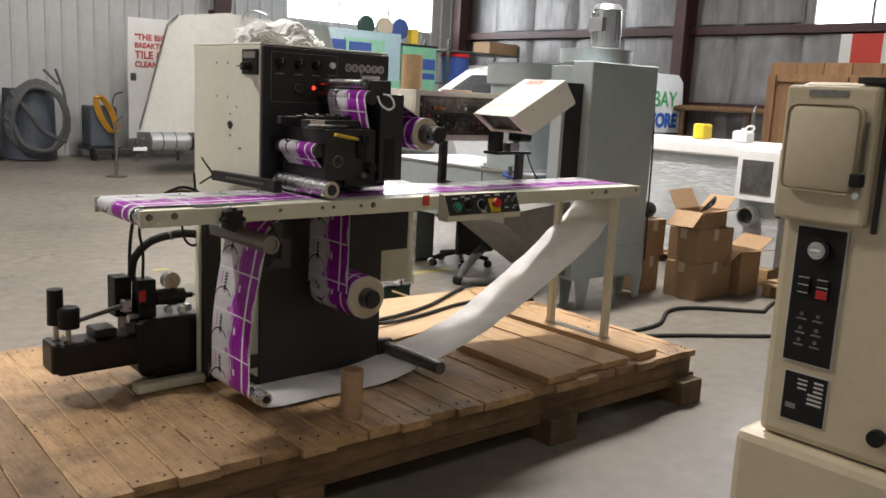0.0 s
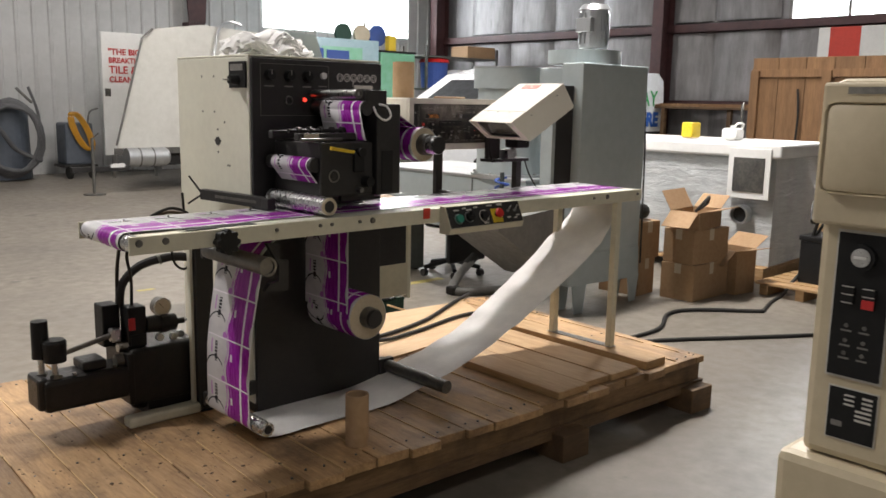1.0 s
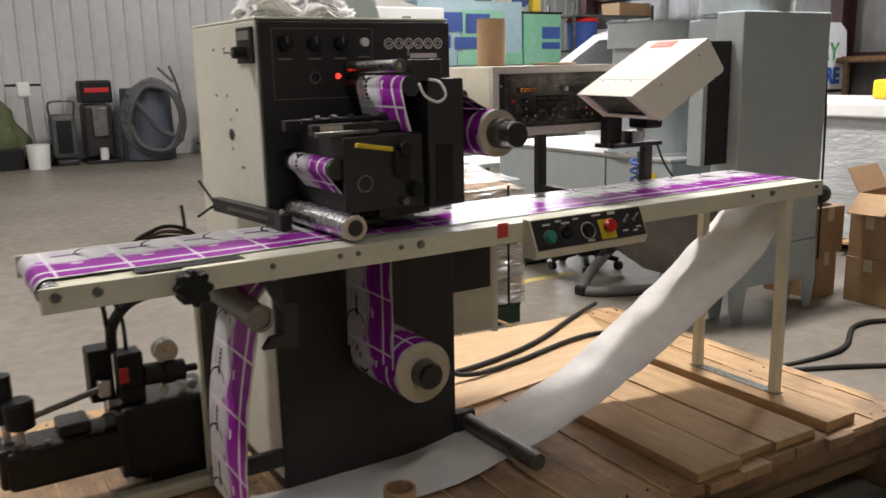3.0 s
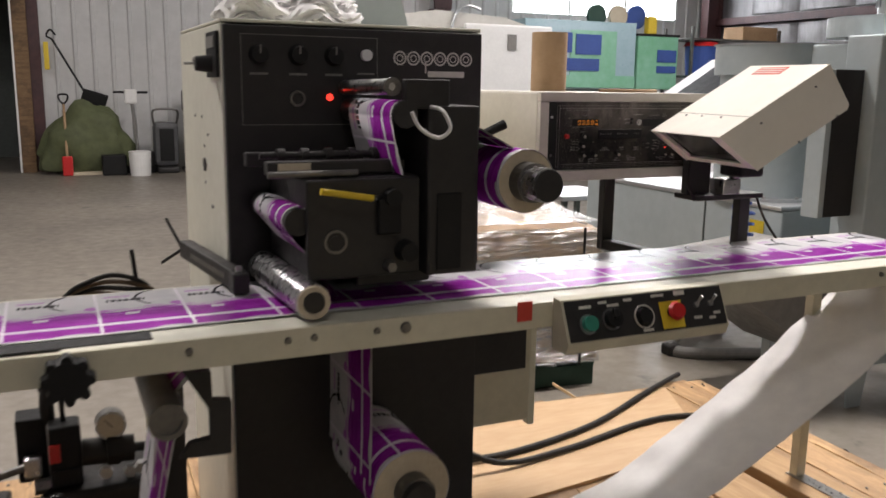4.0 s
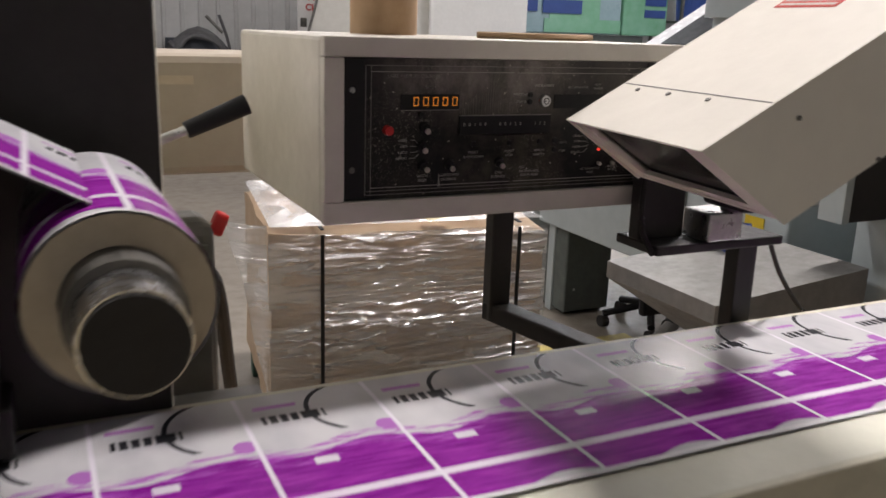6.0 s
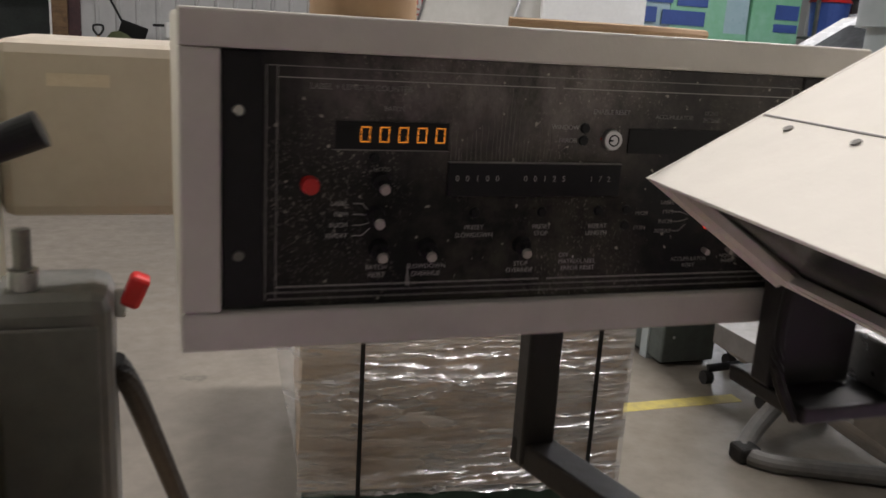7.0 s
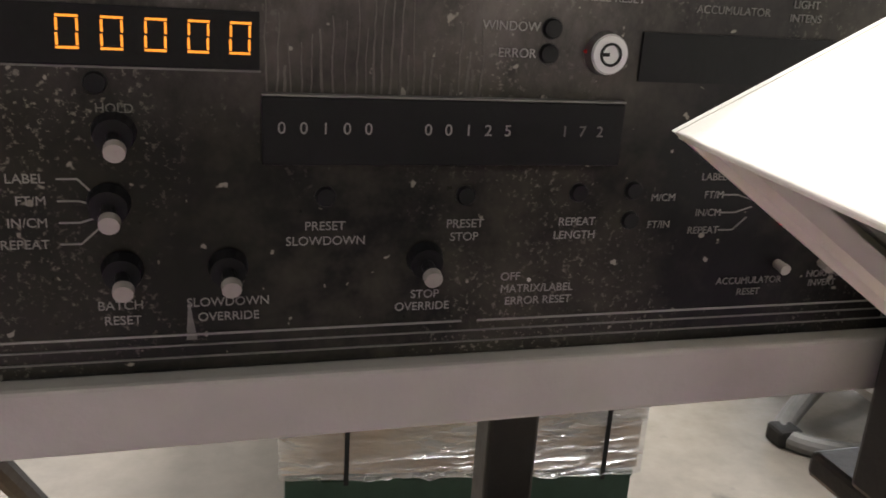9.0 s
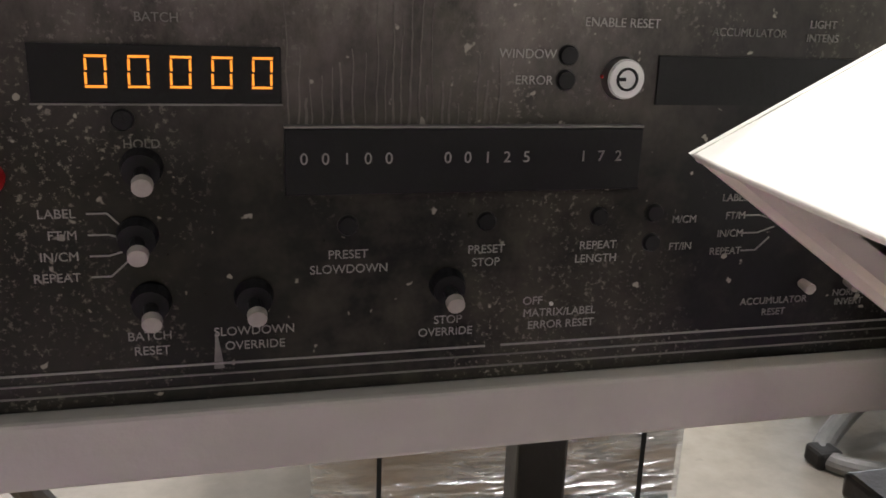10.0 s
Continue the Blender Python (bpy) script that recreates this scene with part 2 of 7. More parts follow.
def dusty_sheen_panel_material():
    """Black panel with dust, splashes and dried drips, and a hazy sheen painted by position."""
    m = material("dusty_sheen_black_panel", (0.005, 0.005, 0.006), 0.34, spec=0.22, second=(0.010, 0.0095, 0.0095), grain=120, patch=14, bump=0.0002)
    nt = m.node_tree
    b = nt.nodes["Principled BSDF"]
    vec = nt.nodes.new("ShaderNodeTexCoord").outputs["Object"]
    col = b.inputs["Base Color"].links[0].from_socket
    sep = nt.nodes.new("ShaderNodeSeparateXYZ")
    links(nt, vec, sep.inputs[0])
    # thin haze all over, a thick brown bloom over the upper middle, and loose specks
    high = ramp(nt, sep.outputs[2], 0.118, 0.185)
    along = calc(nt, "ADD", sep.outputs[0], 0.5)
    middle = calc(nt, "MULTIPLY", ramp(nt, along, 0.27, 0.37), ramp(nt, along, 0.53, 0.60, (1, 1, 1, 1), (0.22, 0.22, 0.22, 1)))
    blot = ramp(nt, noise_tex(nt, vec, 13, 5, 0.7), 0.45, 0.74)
    # haze dimmed at left and raised low in the middle, a painted sheen
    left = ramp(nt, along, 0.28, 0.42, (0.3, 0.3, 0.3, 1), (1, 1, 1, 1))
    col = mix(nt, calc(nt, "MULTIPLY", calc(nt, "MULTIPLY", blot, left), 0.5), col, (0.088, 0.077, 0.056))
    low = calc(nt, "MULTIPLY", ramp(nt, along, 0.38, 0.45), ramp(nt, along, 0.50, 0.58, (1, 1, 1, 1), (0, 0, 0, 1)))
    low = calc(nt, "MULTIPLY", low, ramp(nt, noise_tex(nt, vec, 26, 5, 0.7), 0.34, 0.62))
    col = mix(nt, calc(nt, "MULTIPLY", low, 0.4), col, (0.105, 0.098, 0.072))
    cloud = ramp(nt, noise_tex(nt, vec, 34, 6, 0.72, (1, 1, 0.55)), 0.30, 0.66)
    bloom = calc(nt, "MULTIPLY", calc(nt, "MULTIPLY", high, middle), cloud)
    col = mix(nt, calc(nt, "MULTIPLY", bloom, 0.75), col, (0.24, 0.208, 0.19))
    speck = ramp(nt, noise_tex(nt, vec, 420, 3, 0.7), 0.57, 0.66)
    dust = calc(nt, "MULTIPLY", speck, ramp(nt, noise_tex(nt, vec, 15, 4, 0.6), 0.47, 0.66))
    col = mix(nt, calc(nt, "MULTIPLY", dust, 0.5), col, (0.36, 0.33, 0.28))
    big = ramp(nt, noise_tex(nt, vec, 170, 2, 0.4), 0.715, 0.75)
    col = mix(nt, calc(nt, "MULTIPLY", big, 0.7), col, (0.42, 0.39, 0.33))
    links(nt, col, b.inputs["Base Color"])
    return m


DRIP = material("dried_drip_marks", (0.16, 0.145, 0.125), 0.7, second=(0.09, 0.08, 0.07), grain=300, patch=80, bump=0)
PANEL_BLACK = dusty_sheen_panel_material()


def web_material():
    """The printed label web: u counts labels along the web, v runs across it from the front edge."""
    m = bpy.data.materials.new("printed_label_web")
    m.use_nodes = True
    nt = m.node_tree
    b = nt.nodes["Principled BSDF"]
    uv = nt.nodes.new("ShaderNodeUVMap").outputs[0]
    sep = nt.nodes.new("ShaderNodeSeparateXYZ")
    links(nt, uv, sep.inputs[0])
    u = calc(nt, "FRACT", sep.outputs[0])
    v = sep.outputs[1]
    streak = noise_tex(nt, uv, 9, 5, 0.65, (0.28, 6.5, 1))
    wave = calc(nt, "MULTIPLY_ADD", calc(nt, "SINE", calc(nt, "MULTIPLY", u, 6.283)), 0.03, v)
    purple = mix(nt, ramp(nt, streak, 0.40, 0.62), (0.185, 0.006, 0.215), (0.33, 0.035, 0.36))
    light = mix(nt, ramp(nt, noise_tex(nt, uv, 3, 3, 0.5), 0.4, 0.7), (0.58, 0.57, 0.585), (0.47, 0.465, 0.49))

    def band(x, lo, hi):
        return calc(nt, "MULTIPLY", calc(nt, "GREATER_THAN", x, lo), calc(nt, "LESS_THAN", x, hi))

    def disc(cu, cv, r, asp):
        du = calc(nt, "MULTIPLY", calc(nt, "SUBTRACT", u, cu), asp)
        dv = calc(nt, "SUBTRACT", v, cv)
        return calc(nt, "SQRT", calc(nt, "ADD", calc(nt, "MULTIPLY", du, du), calc(nt, "MULTIPLY", dv, dv)))

    col = mix(nt, band(wave, 0.03, 0.50), light, purple)
    fade = calc(nt, "MULTIPLY", band(wave, 0.44, 0.56), ramp(nt, streak, 0.5, 0.56))
    col = mix(nt, fade, col, (0.40, 0.10, 0.46))
    col = mix(nt, band(v, 0.185, 0.225), col, (0.72, 0.66, 0.74))
    # small pale panel, purple spot and the dark arc and bar of each label
    col = mix(nt, calc(nt, "MULTIPLY", band(u, 0.30, 0.46), band(v, 0.40, 0.445)), col, (0.66, 0.62, 0.68))
    ring = disc(0.88, 0.80, 0.2, 0.55)
    col = mix(nt, calc(nt, "MULTIPLY", band(ring, 0.215, 0.235), calc(nt, "GREATER_THAN", v, 0.62)), col, (0.03, 0.03, 0.035))
    col = mix(nt, calc(nt, "LESS_THAN", disc(0.93, 0.60, 0.2, 0.55), 0.045), col, (0.42, 0.16, 0.48))
    glyph = calc(nt, "MULTIPLY", band(u, 0.12, 0.58), band(v, 0.745, 0.81))
    glyph = calc(nt, "MULTIPLY", glyph, calc(nt, "GREATER_THAN", calc(nt, "FRACT", calc(nt, "MULTIPLY", u, 13.0)), 0.28))
    col = mix(nt, glyph, col, (0.03, 0.03, 0.035))
    small = calc(nt, "MULTIPLY", band(u, 0.10, 0.42), band(v, 0.87, 0.90))
    col = mix(nt, small, col, (0.45, 0.22, 0.50))
    col = mix(nt, calc(nt, "ADD", calc(nt, "LESS_THAN", u, 0.018), calc(nt, "GREATER_THAN", u, 0.985)), col, (0.74, 0.70, 0.76))
    col = mix(nt, calc(nt, "LESS_THAN", v, 0.025), col, (0.72, 0.70, 0.72))
    links(nt, col, b.inputs["Base Color"])
    b.inputs["Roughness"].default_value = 0.26
    b.inputs["Specular IOR Level"].default_value = 0.16
    bp = nt.nodes.new("ShaderNodeBump")
    bp.inputs["Distance"].default_value, bp.inputs["Strength"].default_value = 0.004, 0.16
    links(nt, noise_tex(nt, uv, 2.5, 3, 0.5), bp.inputs["Height"])
    links(nt, bp.outputs[0], b.inputs["Normal"])
    return m


WEB = web_material()


def window_glass_material():
    m = bpy.data.materials.new("clear_pane")
    m.use_nodes = True
    b = m.node_tree.nodes["Principled BSDF"]
    b.inputs["Transmission Weight"].default_value = 1.0
    b.inputs["Roughness"].default_value = 0.02
    b.inputs["IOR"].default_value = 1.45
    return m


CLEAR = window_glass_material()


def clear_film_material():
    """Thin clear stretch film: mostly see-through, with a glossy skin."""
    m = bpy.data.materials.new("clear_stretch_film")
    m.use_nodes = True
    nt = m.node_tree
    out = nt.nodes["Material Output"]
    vec = nt.nodes.new("ShaderNodeTexCoord").outputs["Object"]
    fold = noise_tex(nt, vec, 30, 4, 0.6, (0.5, 0.5, 2.5))
    clear = nt.nodes.new("ShaderNodeBsdfTransparent")
    gloss = nt.nodes.new("ShaderNodeBsdfGlossy")
    gloss.inputs["Roughness"].default_value = 0.27
    bp = nt.nodes.new("ShaderNodeBump")
    bp.inputs["Distance"].default_value = 0.012
    links(nt, fold, bp.inputs["Height"])
    links(nt, bp.outputs[0], gloss.inputs["Normal"])
    milk = nt.nodes.new("ShaderNodeBsdfDiffuse")
    milk.inputs["Color"].default_value = (0.85, 0.85, 0.84, 1)
    skin = nt.nodes.new("ShaderNodeMixShader")
    skin.inputs[0].default_value = 0.42
    links(nt, gloss.outputs[0], skin.inputs[1])
    links(nt, milk.outputs[0], skin.inputs[2])
    mx = nt.nodes.new("ShaderNodeMixShader")
    layers = ramp(nt, noise_tex(nt, vec, 5, 4, 0.6, (0.5, 0.5, 3.0)), 0.36, 0.64, (0.26, 0.26, 0.26, 1), (0.82, 0.82, 0.82, 1))
    links(nt, layers, mx.inputs[0])
    links(nt, clear.outputs[0], mx.inputs[1])
    links(nt, skin.outputs[0], mx.inputs[2])
    links(nt, mx.outputs[0], out.inputs["Surface"])
    return m


CLEAR_FILM = clear_film_material()

# ---- building tools ----
ORIGIN = {}


def lifted(bm, m):
    bm.transform(m)
    return bm


def thing(name, loc, label, category, group="", kind=""):
    ob = new(name)
    ob.location = loc
    ORIGIN[ob] = Vector(loc)
    ob.empty_display_size = 0.05
    return tagged(ob, label, category, group, kind)


def part(name, bm, mat, parent=None, label="", smooth=False):
    """Links a bmesh built in world metres as one mesh object under a thing or a part."""
    me = bpy.data.meshes.new(name)
    origin = ORIGIN.get(parent, Vector((0, 0, 0)))
    bmesh.ops.recalc_face_normals(bm, faces=bm.faces)
    bm.transform(Matrix.Translation(-origin))
    if smooth:
        for f in bm.faces:
            f.smooth = True
    bm.to_mesh(me)
    bm.free()
    me.materials.append(mat)
    if smooth:
        me.set_sharp_from_angle(angle=radians(40))
    ob = new(name, me)
    if parent is not None:
        ob.parent = parent
        ORIGIN[ob] = origin
    return tagged(ob, label)


def solo(name, bm, mat, label, category, loc=(0, 0, 0), group="", kind="", smooth=False):
    ob = part(name, bm, mat, None, label, smooth)
    ob.data.transform(Matrix.Translation(-Vector(loc)))
    ob.location = loc
    ORIGIN[ob] = Vector(loc)
    return tagged(ob, label, category, group, kind)


def box(bm, x0, x1, y0, y1, z0, z1, bev=0.0, m=None):
    tmp = bmesh.new()
    bmesh.ops.create_cube(tmp, size=1.0)
    for v in tmp.verts:
        v.co = Vector((x0 + (v.co.x + 0.5) * (x1 - x0), y0 + (v.co.y + 0.5) * (y1 - y0), z0 + (v.co.z + 0.5) * (z1 - z0)))
    if bev:
        bmesh.ops.bevel(tmp, geom=tmp.edges[:], offset=bev, segments=2, affect="EDGES", profile=0.5)
    join(bm, tmp, m)
    return bm


def join(bm, tmp, m=None):
    if m is not None:
        tmp.transform(m)
    vs = [bm.verts.new(v.co) for v in tmp.verts]
    tmp.verts.index_update()
    for f in tmp.faces:
        try:
            bm.faces.new([vs[v.index] for v in f.verts])
        except ValueError:
            pass
    tmp.free()


def B(x0, x1, y0, y1, z0, z1, bev=0.003, m=None):
    return box(bmesh.new(), x0, x1, y0, y1, z0, z1, bev, m)


def cyl(bm, p0, p1, r, r1=None, seg=24, bore=0.0):
    """A rod or, with a bore, a tube from p0 to p1."""
    p0, p1 = Vector(p0), Vector(p1)
    r1 = r if r1 is None else r1
    turn = (p1 - p0).to_track_quat("Z", "Y").to_matrix()
    rings = []
    stages = [(p0, r), (p1, r1)] if not bore else [(p0, r), (p1, r1), (p1, bore), (p0, bore)]
    for c, rad in stages:
        rings.append([bm.verts.new(c + turn @ Vector((rad * math.cos(2 * math.pi * i / seg), rad * math.sin(2 * math.pi * i / seg), 0))) for i in range(seg)])
    n = len(rings)
    for k in range(n if bore else n - 1):
        a, b = rings[k], rings[(k + 1) % n]
        for i in range(seg):
            bm.faces.new((a[i], a[(i + 1) % seg], b[(i + 1) % seg], b[i]))
    if not bore:
        bm.faces.new(rings[0][::-1])
        bm.faces.new(rings[1])
    return bm


def C(p0, p1, r, r1=None, seg=24, bore=0.0):
    return cyl(bmesh.new(), p0, p1, r, r1, seg, bore)


def smooth_path(pts, steps=8):
    pts = [Vector(p) for p in pts]
    out = []
    for i in range(len(pts) - 1):
        a, b, c, d = pts[max(i - 1, 0)], pts[i], pts[i + 1], pts[min(i + 2, len(pts) - 1)]
        for k in range(steps):
            t = k / steps
            out.append(0.5 * ((2 * b) + (c - a) * t + (2 * a - 5 * b + 4 * c - d) * t * t + (3 * b - a - 3 * c + d) * t ** 3))
    return out + [pts[-1]]


def pipe(bm, pts, r, seg=10, steps=8, raw=False):
    """A round cable or bent tube along points."""
    path = [Vector(p) for p in pts] if raw else smooth_path(pts, steps)
    rings, up = [], Vector((0, 0, 1))
    for i, p in enumerate(path):
        d = (path[min(i + 1, len(path) - 1)] - path[max(i - 1, 0)]).normalized()
        side = d.cross(up)
        if side.length < 0.05:
            side = d.cross(Vector((1, 0, 0)))
        side.normalize()
        top = side.cross(d).normalized()
        rings.append([bm.verts.new(p + r * (math.cos(a) * side + math.sin(a) * top)) for a in [2 * math.pi * k / seg for k in range(seg)]])
    for a, b in zip(rings, rings[1:]):
        for i in range(seg):
            bm.faces.new((a[i], a[(i + 1) % seg], b[(i + 1) % seg], b[i]))
    bm.faces.new(rings[0][::-1])
    bm.faces.new(rings[-1])
    return bm


def prism(bm, outline, axis, a, b):
    """A solid from an outline of (p, q): axis y takes (x, z), axis x takes (y, z), axis z takes (x, y)."""
    def at(p, q, s):
        return {"y": (p, s, q), "x": (s, p, q), "z": (p, q, s)}[axis]
    lo = [bm.verts.new(at(p, q, a)) for p, q in outline]
    hi = [bm.verts.new(at(p, q, b)) for p, q in outline]
    n = len(outline)
    for i in range(n):
        bm.faces.new((lo[i], lo[(i + 1) % n], hi[(i + 1) % n], hi[i]))
    bm.faces.new(lo[::-1])
    bm.faces.new(hi)
    return bm


def strip(path, y0, y1, start=0.0, repeat=0.1635, thick=0.0015, cols=6, skew=0.0, flip=False, wobble=0.0):
    """A thin web along a path of (x, z), spread over y, with its print laid out by length."""
    bm = bmesh.new()
    uv = bm.loops.layers.uv.new("UVMap")
    path = [Vector((p[0], 0, p[1])) for p in path]
    length, rows = 0.0, []
    for i, p in enumerate(path):
        if i:
            length += (p - path[i - 1]).length
        d = (path[min(i + 1, len(path) - 1)] - path[max(i - 1, 0)]).normalized()
        n = Vector((-d.z, 0, d.x))
        row = []
        for k in range(cols + 1):
            s = k / cols
            w = wobble * noise.noise(Vector((length * 4, s * 2.0, 1.7)))
            q = p + n * w + Vector((0, y0 + (y1 - y0) * s + skew * length, 0))
            row.append((bm.verts.new(q), bm.verts.new(q - n * thick), start + length / repeat, 1 - s if flip else s))
        rows.append(row)

    def quad(cs, layer):
        f = bm.faces.new([c[layer] for c in cs])
        f.smooth = True
        for loop, c in zip(f.loops, cs):
            loop[uv].uv = (c[2], c[3])
    for a, b in zip(rows, rows[1:]):
        for k in range(cols):
            quad((a[k], a[k + 1], b[k + 1], b[k]), 0)
            quad((a[k + 1], a[k], b[k], b[k + 1]), 1)
    return bm


def ruled(one, two, cols=8, thick=0.0015):
    """A limp sheet between two edge curves, with shallow creases."""
    bm = bmesh.new()
    rows = []
    for i, (a, b) in enumerate(zip(one, two)):
        row = []
        for k in range(cols + 1):
            p = a.lerp(b, k / cols)
            p = p + Vector((0, 0, 0.010)) * noise.noise(Vector((i * 0.35, k * 0.5, 3.1)))
            row.append((bm.verts.new(p), bm.verts.new(p - Vector((0, 0, thick)))))
        rows.append(row)
    for a, b in zip(rows, rows[1:]):
        for k in range(cols):
            bm.faces.new((a[k][0], a[k + 1][0], b[k + 1][0], b[k][0])).smooth = True
            bm.faces.new((a[k + 1][1], a[k][1], b[k][1], b[k + 1][1])).smooth = True
    return bm


def arc(cx, cz, r, a0, a1, n=10):
    return [(cx + r * math.cos(radians(a0 + (a1 - a0) * i / n)), cz + r * math.sin(radians(a0 + (a1 - a0) * i / n))) for i in range(n + 1)]


def bolt(bm, p, d, r=0.006, h=0.004, seg=10):
    p, d = Vector(p), Vector(d).normalized()
    return cyl(bm, p, p + d * h, r, r * 0.8, seg)


def words(text, size, mat, parent, m, name="lettering", align="CENTER", extrude=0.0002, bold=0.0):
    """Flat lettering as a mesh, its baseline at the pose m (text runs along x, up along y)."""
    cu = bpy.data.curves.new("lettering", "FONT")
    cu.body, cu.size, cu.align_x, cu.align_y, cu.extrude, cu.offset = text, size, align, "CENTER", extrude, bold
    tmp = new("lettering", cu)
    me = bpy.data.meshes.new_from_object(tmp.evaluated_get(bpy.context.evaluated_depsgraph_get()))
    bpy.data.objects.remove(tmp)
    bpy.data.curves.remove(cu)
    me.transform(Matrix.Translation(-ORIGIN.get(parent, Vector((0, 0, 0)))) @ m)
    me.materials.clear()
    me.materials.append(mat)
    ob = new(name, me)
    ob.parent = parent
    return ob

# ---- the building ----
X0, X1, Y0, Y1 = -7.0, 13.6, -9.0, 14.6


def building():
    solo("floor", B(X0 - 3, X1 + 0.4, Y0 - 0.4, Y1 + 3.5, -0.2, 0.0, 0), CONCRETE, "worn grey concrete floor with stains and dust", "floor", kind="structure")
    # back wall of ribbed white sheet, with a doorway and a high window band
    def ribbed(x0, x1, z0, z1):
        n = max(1, round((x1 - x0) / 0.30))
        w = (x1 - x0) / n
        outline = []
        for i in range(n):
            a = x0 + i * w
            outline += [(a, 0.0), (a + w * 0.72, 0.0), (a + w * 0.80, -0.028), (a + w * 0.92, -0.028)]
        outline += [(x1, 0.0)]
        outline = [(p, Y1 + q) for p, q in outline]
        outline += [(x1, Y1 + 0.12), (x0, Y1 + 0.12)]
        prism(bm, outline, "z", z0, z1)
    bm = bmesh.new()
    ribbed(X0, -2.9, 0, ROOF)
    ribbed(-2.9, -0.62, 2.9, ROOF)
    ribbed(-0.62, 8.3, 0, ROOF)
    ribbed(8.3, 12.6, 0, 3.05)
    ribbed(8.3, 12.6, 4.7, ROOF)
    ribbed(12.6, X1, 0, ROOF)
    wall = solo("wall_north", bm, WALL_WHITE, "ribbed white sheet metal warehouse wall", "wall", kind="structure")
    window = solo("window_1", B(8.3, 12.6, Y1 + 0.05, Y1 + 0.09, 3.05, 4.7, 0), WINDOW_GLOW, "bright translucent daylight panel high in the wall", "window", kind="structure")
    bm = bmesh.new()
    for x in (8.3, 9.7, 11.15, 12.55):
        box(bm, x, x + 0.05, Y1 + 0.0, Y1 + 0.045, 3.05, 4.7)
    part("window_frame", bm, WHITE, window)
    # room behind the doorway, its darkness put into dark grey walls
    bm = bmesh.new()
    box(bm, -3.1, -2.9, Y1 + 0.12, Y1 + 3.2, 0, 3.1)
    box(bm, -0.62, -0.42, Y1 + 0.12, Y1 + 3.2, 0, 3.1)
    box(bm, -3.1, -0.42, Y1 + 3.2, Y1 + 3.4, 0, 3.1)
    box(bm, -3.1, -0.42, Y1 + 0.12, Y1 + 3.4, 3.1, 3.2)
    solo("wall_recess", bm, GREY_DARK, "side room behind the doorway, shade painted as dark walls", "wall", kind="structure")
    frame_ob = solo("door_1", B(-1.0, -0.78, Y1 - 0.14, Y1 + 0.14, 0, 2.9, 0.004), WOOD_X, "bare timber post at the edge of a dark doorway", "door frame", kind="structure")
    part("jamb", B(-1.03, -1.0, Y1 - 0.15, Y1 + 0.14, 0, 2.9, 0.002), WHITE, frame_ob)
    part("jamb", B(-0.78, -0.6, Y1 - 0.05, Y1 + 0.1, 0, 2.9, 0.002), RED_STEEL, frame_ob)
    # east wall: silver insulation behind red steel frame
    bm = bmesh.new()
    for y0, y1, z0, z1 in ((Y0, 1.6, 0, ROOF), (5.1, Y1, 0, ROOF), (1.6, 5.1, 0, 3.1), (1.6, 5.1, 4.4, ROOF)):
        box(bm, X1, X1 + 0.12, y0, y1, z0, z1)
    east = solo("wall_east", bm, FOIL, "silver foil insulation wall between steel framing", "wall", kind="structure")
    def blanket(y0, y1, z0, z1):
        b2 = bmesh.new()
        nz, ny = 12, 14
        grid = []
        for i in range(ny + 1):
            col = []
            for k in range(nz + 1):
                s, t = i / ny, k / nz
                bulge = 0.10 * (1 - (2 * s - 1) ** 4) + 0.03 * noise.noise(Vector((y0 + s * 3, t * 4, 0)))
                col.append(b2.verts.new((X1 - 0.01 - bulge, y0 + (y1 - y0) * s, z0 + (z1 - z0) * t)))
            grid.append(col)
        for a, b in zip(grid, grid[1:]):
            for k in range(nz):
                b2.faces.new((a[k], a[k + 1], b[k + 1], b[k]))
        part("insulation_blanket", b2, FOIL, east, smooth=True)
    for k in range(12):
        y = -1.5 + 1.35 * k
        if y + 1.35 < Y1 and not (0.3 < y < 5.0):
            blanket(y, y + 1.32, 3.14, ROOF - 0.1)
        if y + 1.35 < Y1 + 0.1:
            blanket(y, y + 1.32, 1.62, 2.92)
            blanket(y, y + 1.32, 0.1, 1.44)
    for y in (14.2, 7.55, 0.9, -5.5):
        bm = bmesh.new()
        box(bm, X1 - 0.55, X1 - 0.53, y - 0.12, y + 0.12, 0, ROOF)
        box(bm, X1 - 0.16, X1 - 0.14, y - 0.12, y + 0.12, 0, ROOF)
        box(bm, X1 - 0.53, X1 - 0.16, y - 0.01, y + 0.01, 0, ROOF)
        solo("steel_column", bm, RED_STEEL, "red oxide painted steel column against the wall", "column", (X1 - 0.35, y, 0), "wall columns")
    bm = bmesh.new()
    for z in (1.44, 2.92, 4.5):
        box(bm, X1 - 0.22, X1 - 0.02, Y0, Y1 - 0.05, z, z + 0.02)
        box(bm, X1 - 0.22, X1 - 0.20, Y0, Y1 - 0.05, z, z + 0.17)
        box(bm, X1 - 0.20, X1 - 0.02, Y0, Y1 - 0.05, z + 0.15, z + 0.17)
    solo("trim_girts", bm, RED_STEEL, "horizontal red steel wall girts", "girt", kind="structure")
    win = solo("window_2", B(X1 + 0.03, X1 + 0.06, 1.6, 5.1, 3.1, 4.4, 0), WINDOW_GLOW, "bright window band in the insulated wall", "window", kind="structure")
    bm = bmesh.new()
    for y in (1.6, 2.95, 4.0, 5.05):
        box(bm, X1 - 0.02, X1 + 0.028, y, y + 0.05, 3.1, 4.4)
    part("window_frame", bm, DARK_STEEL, win)
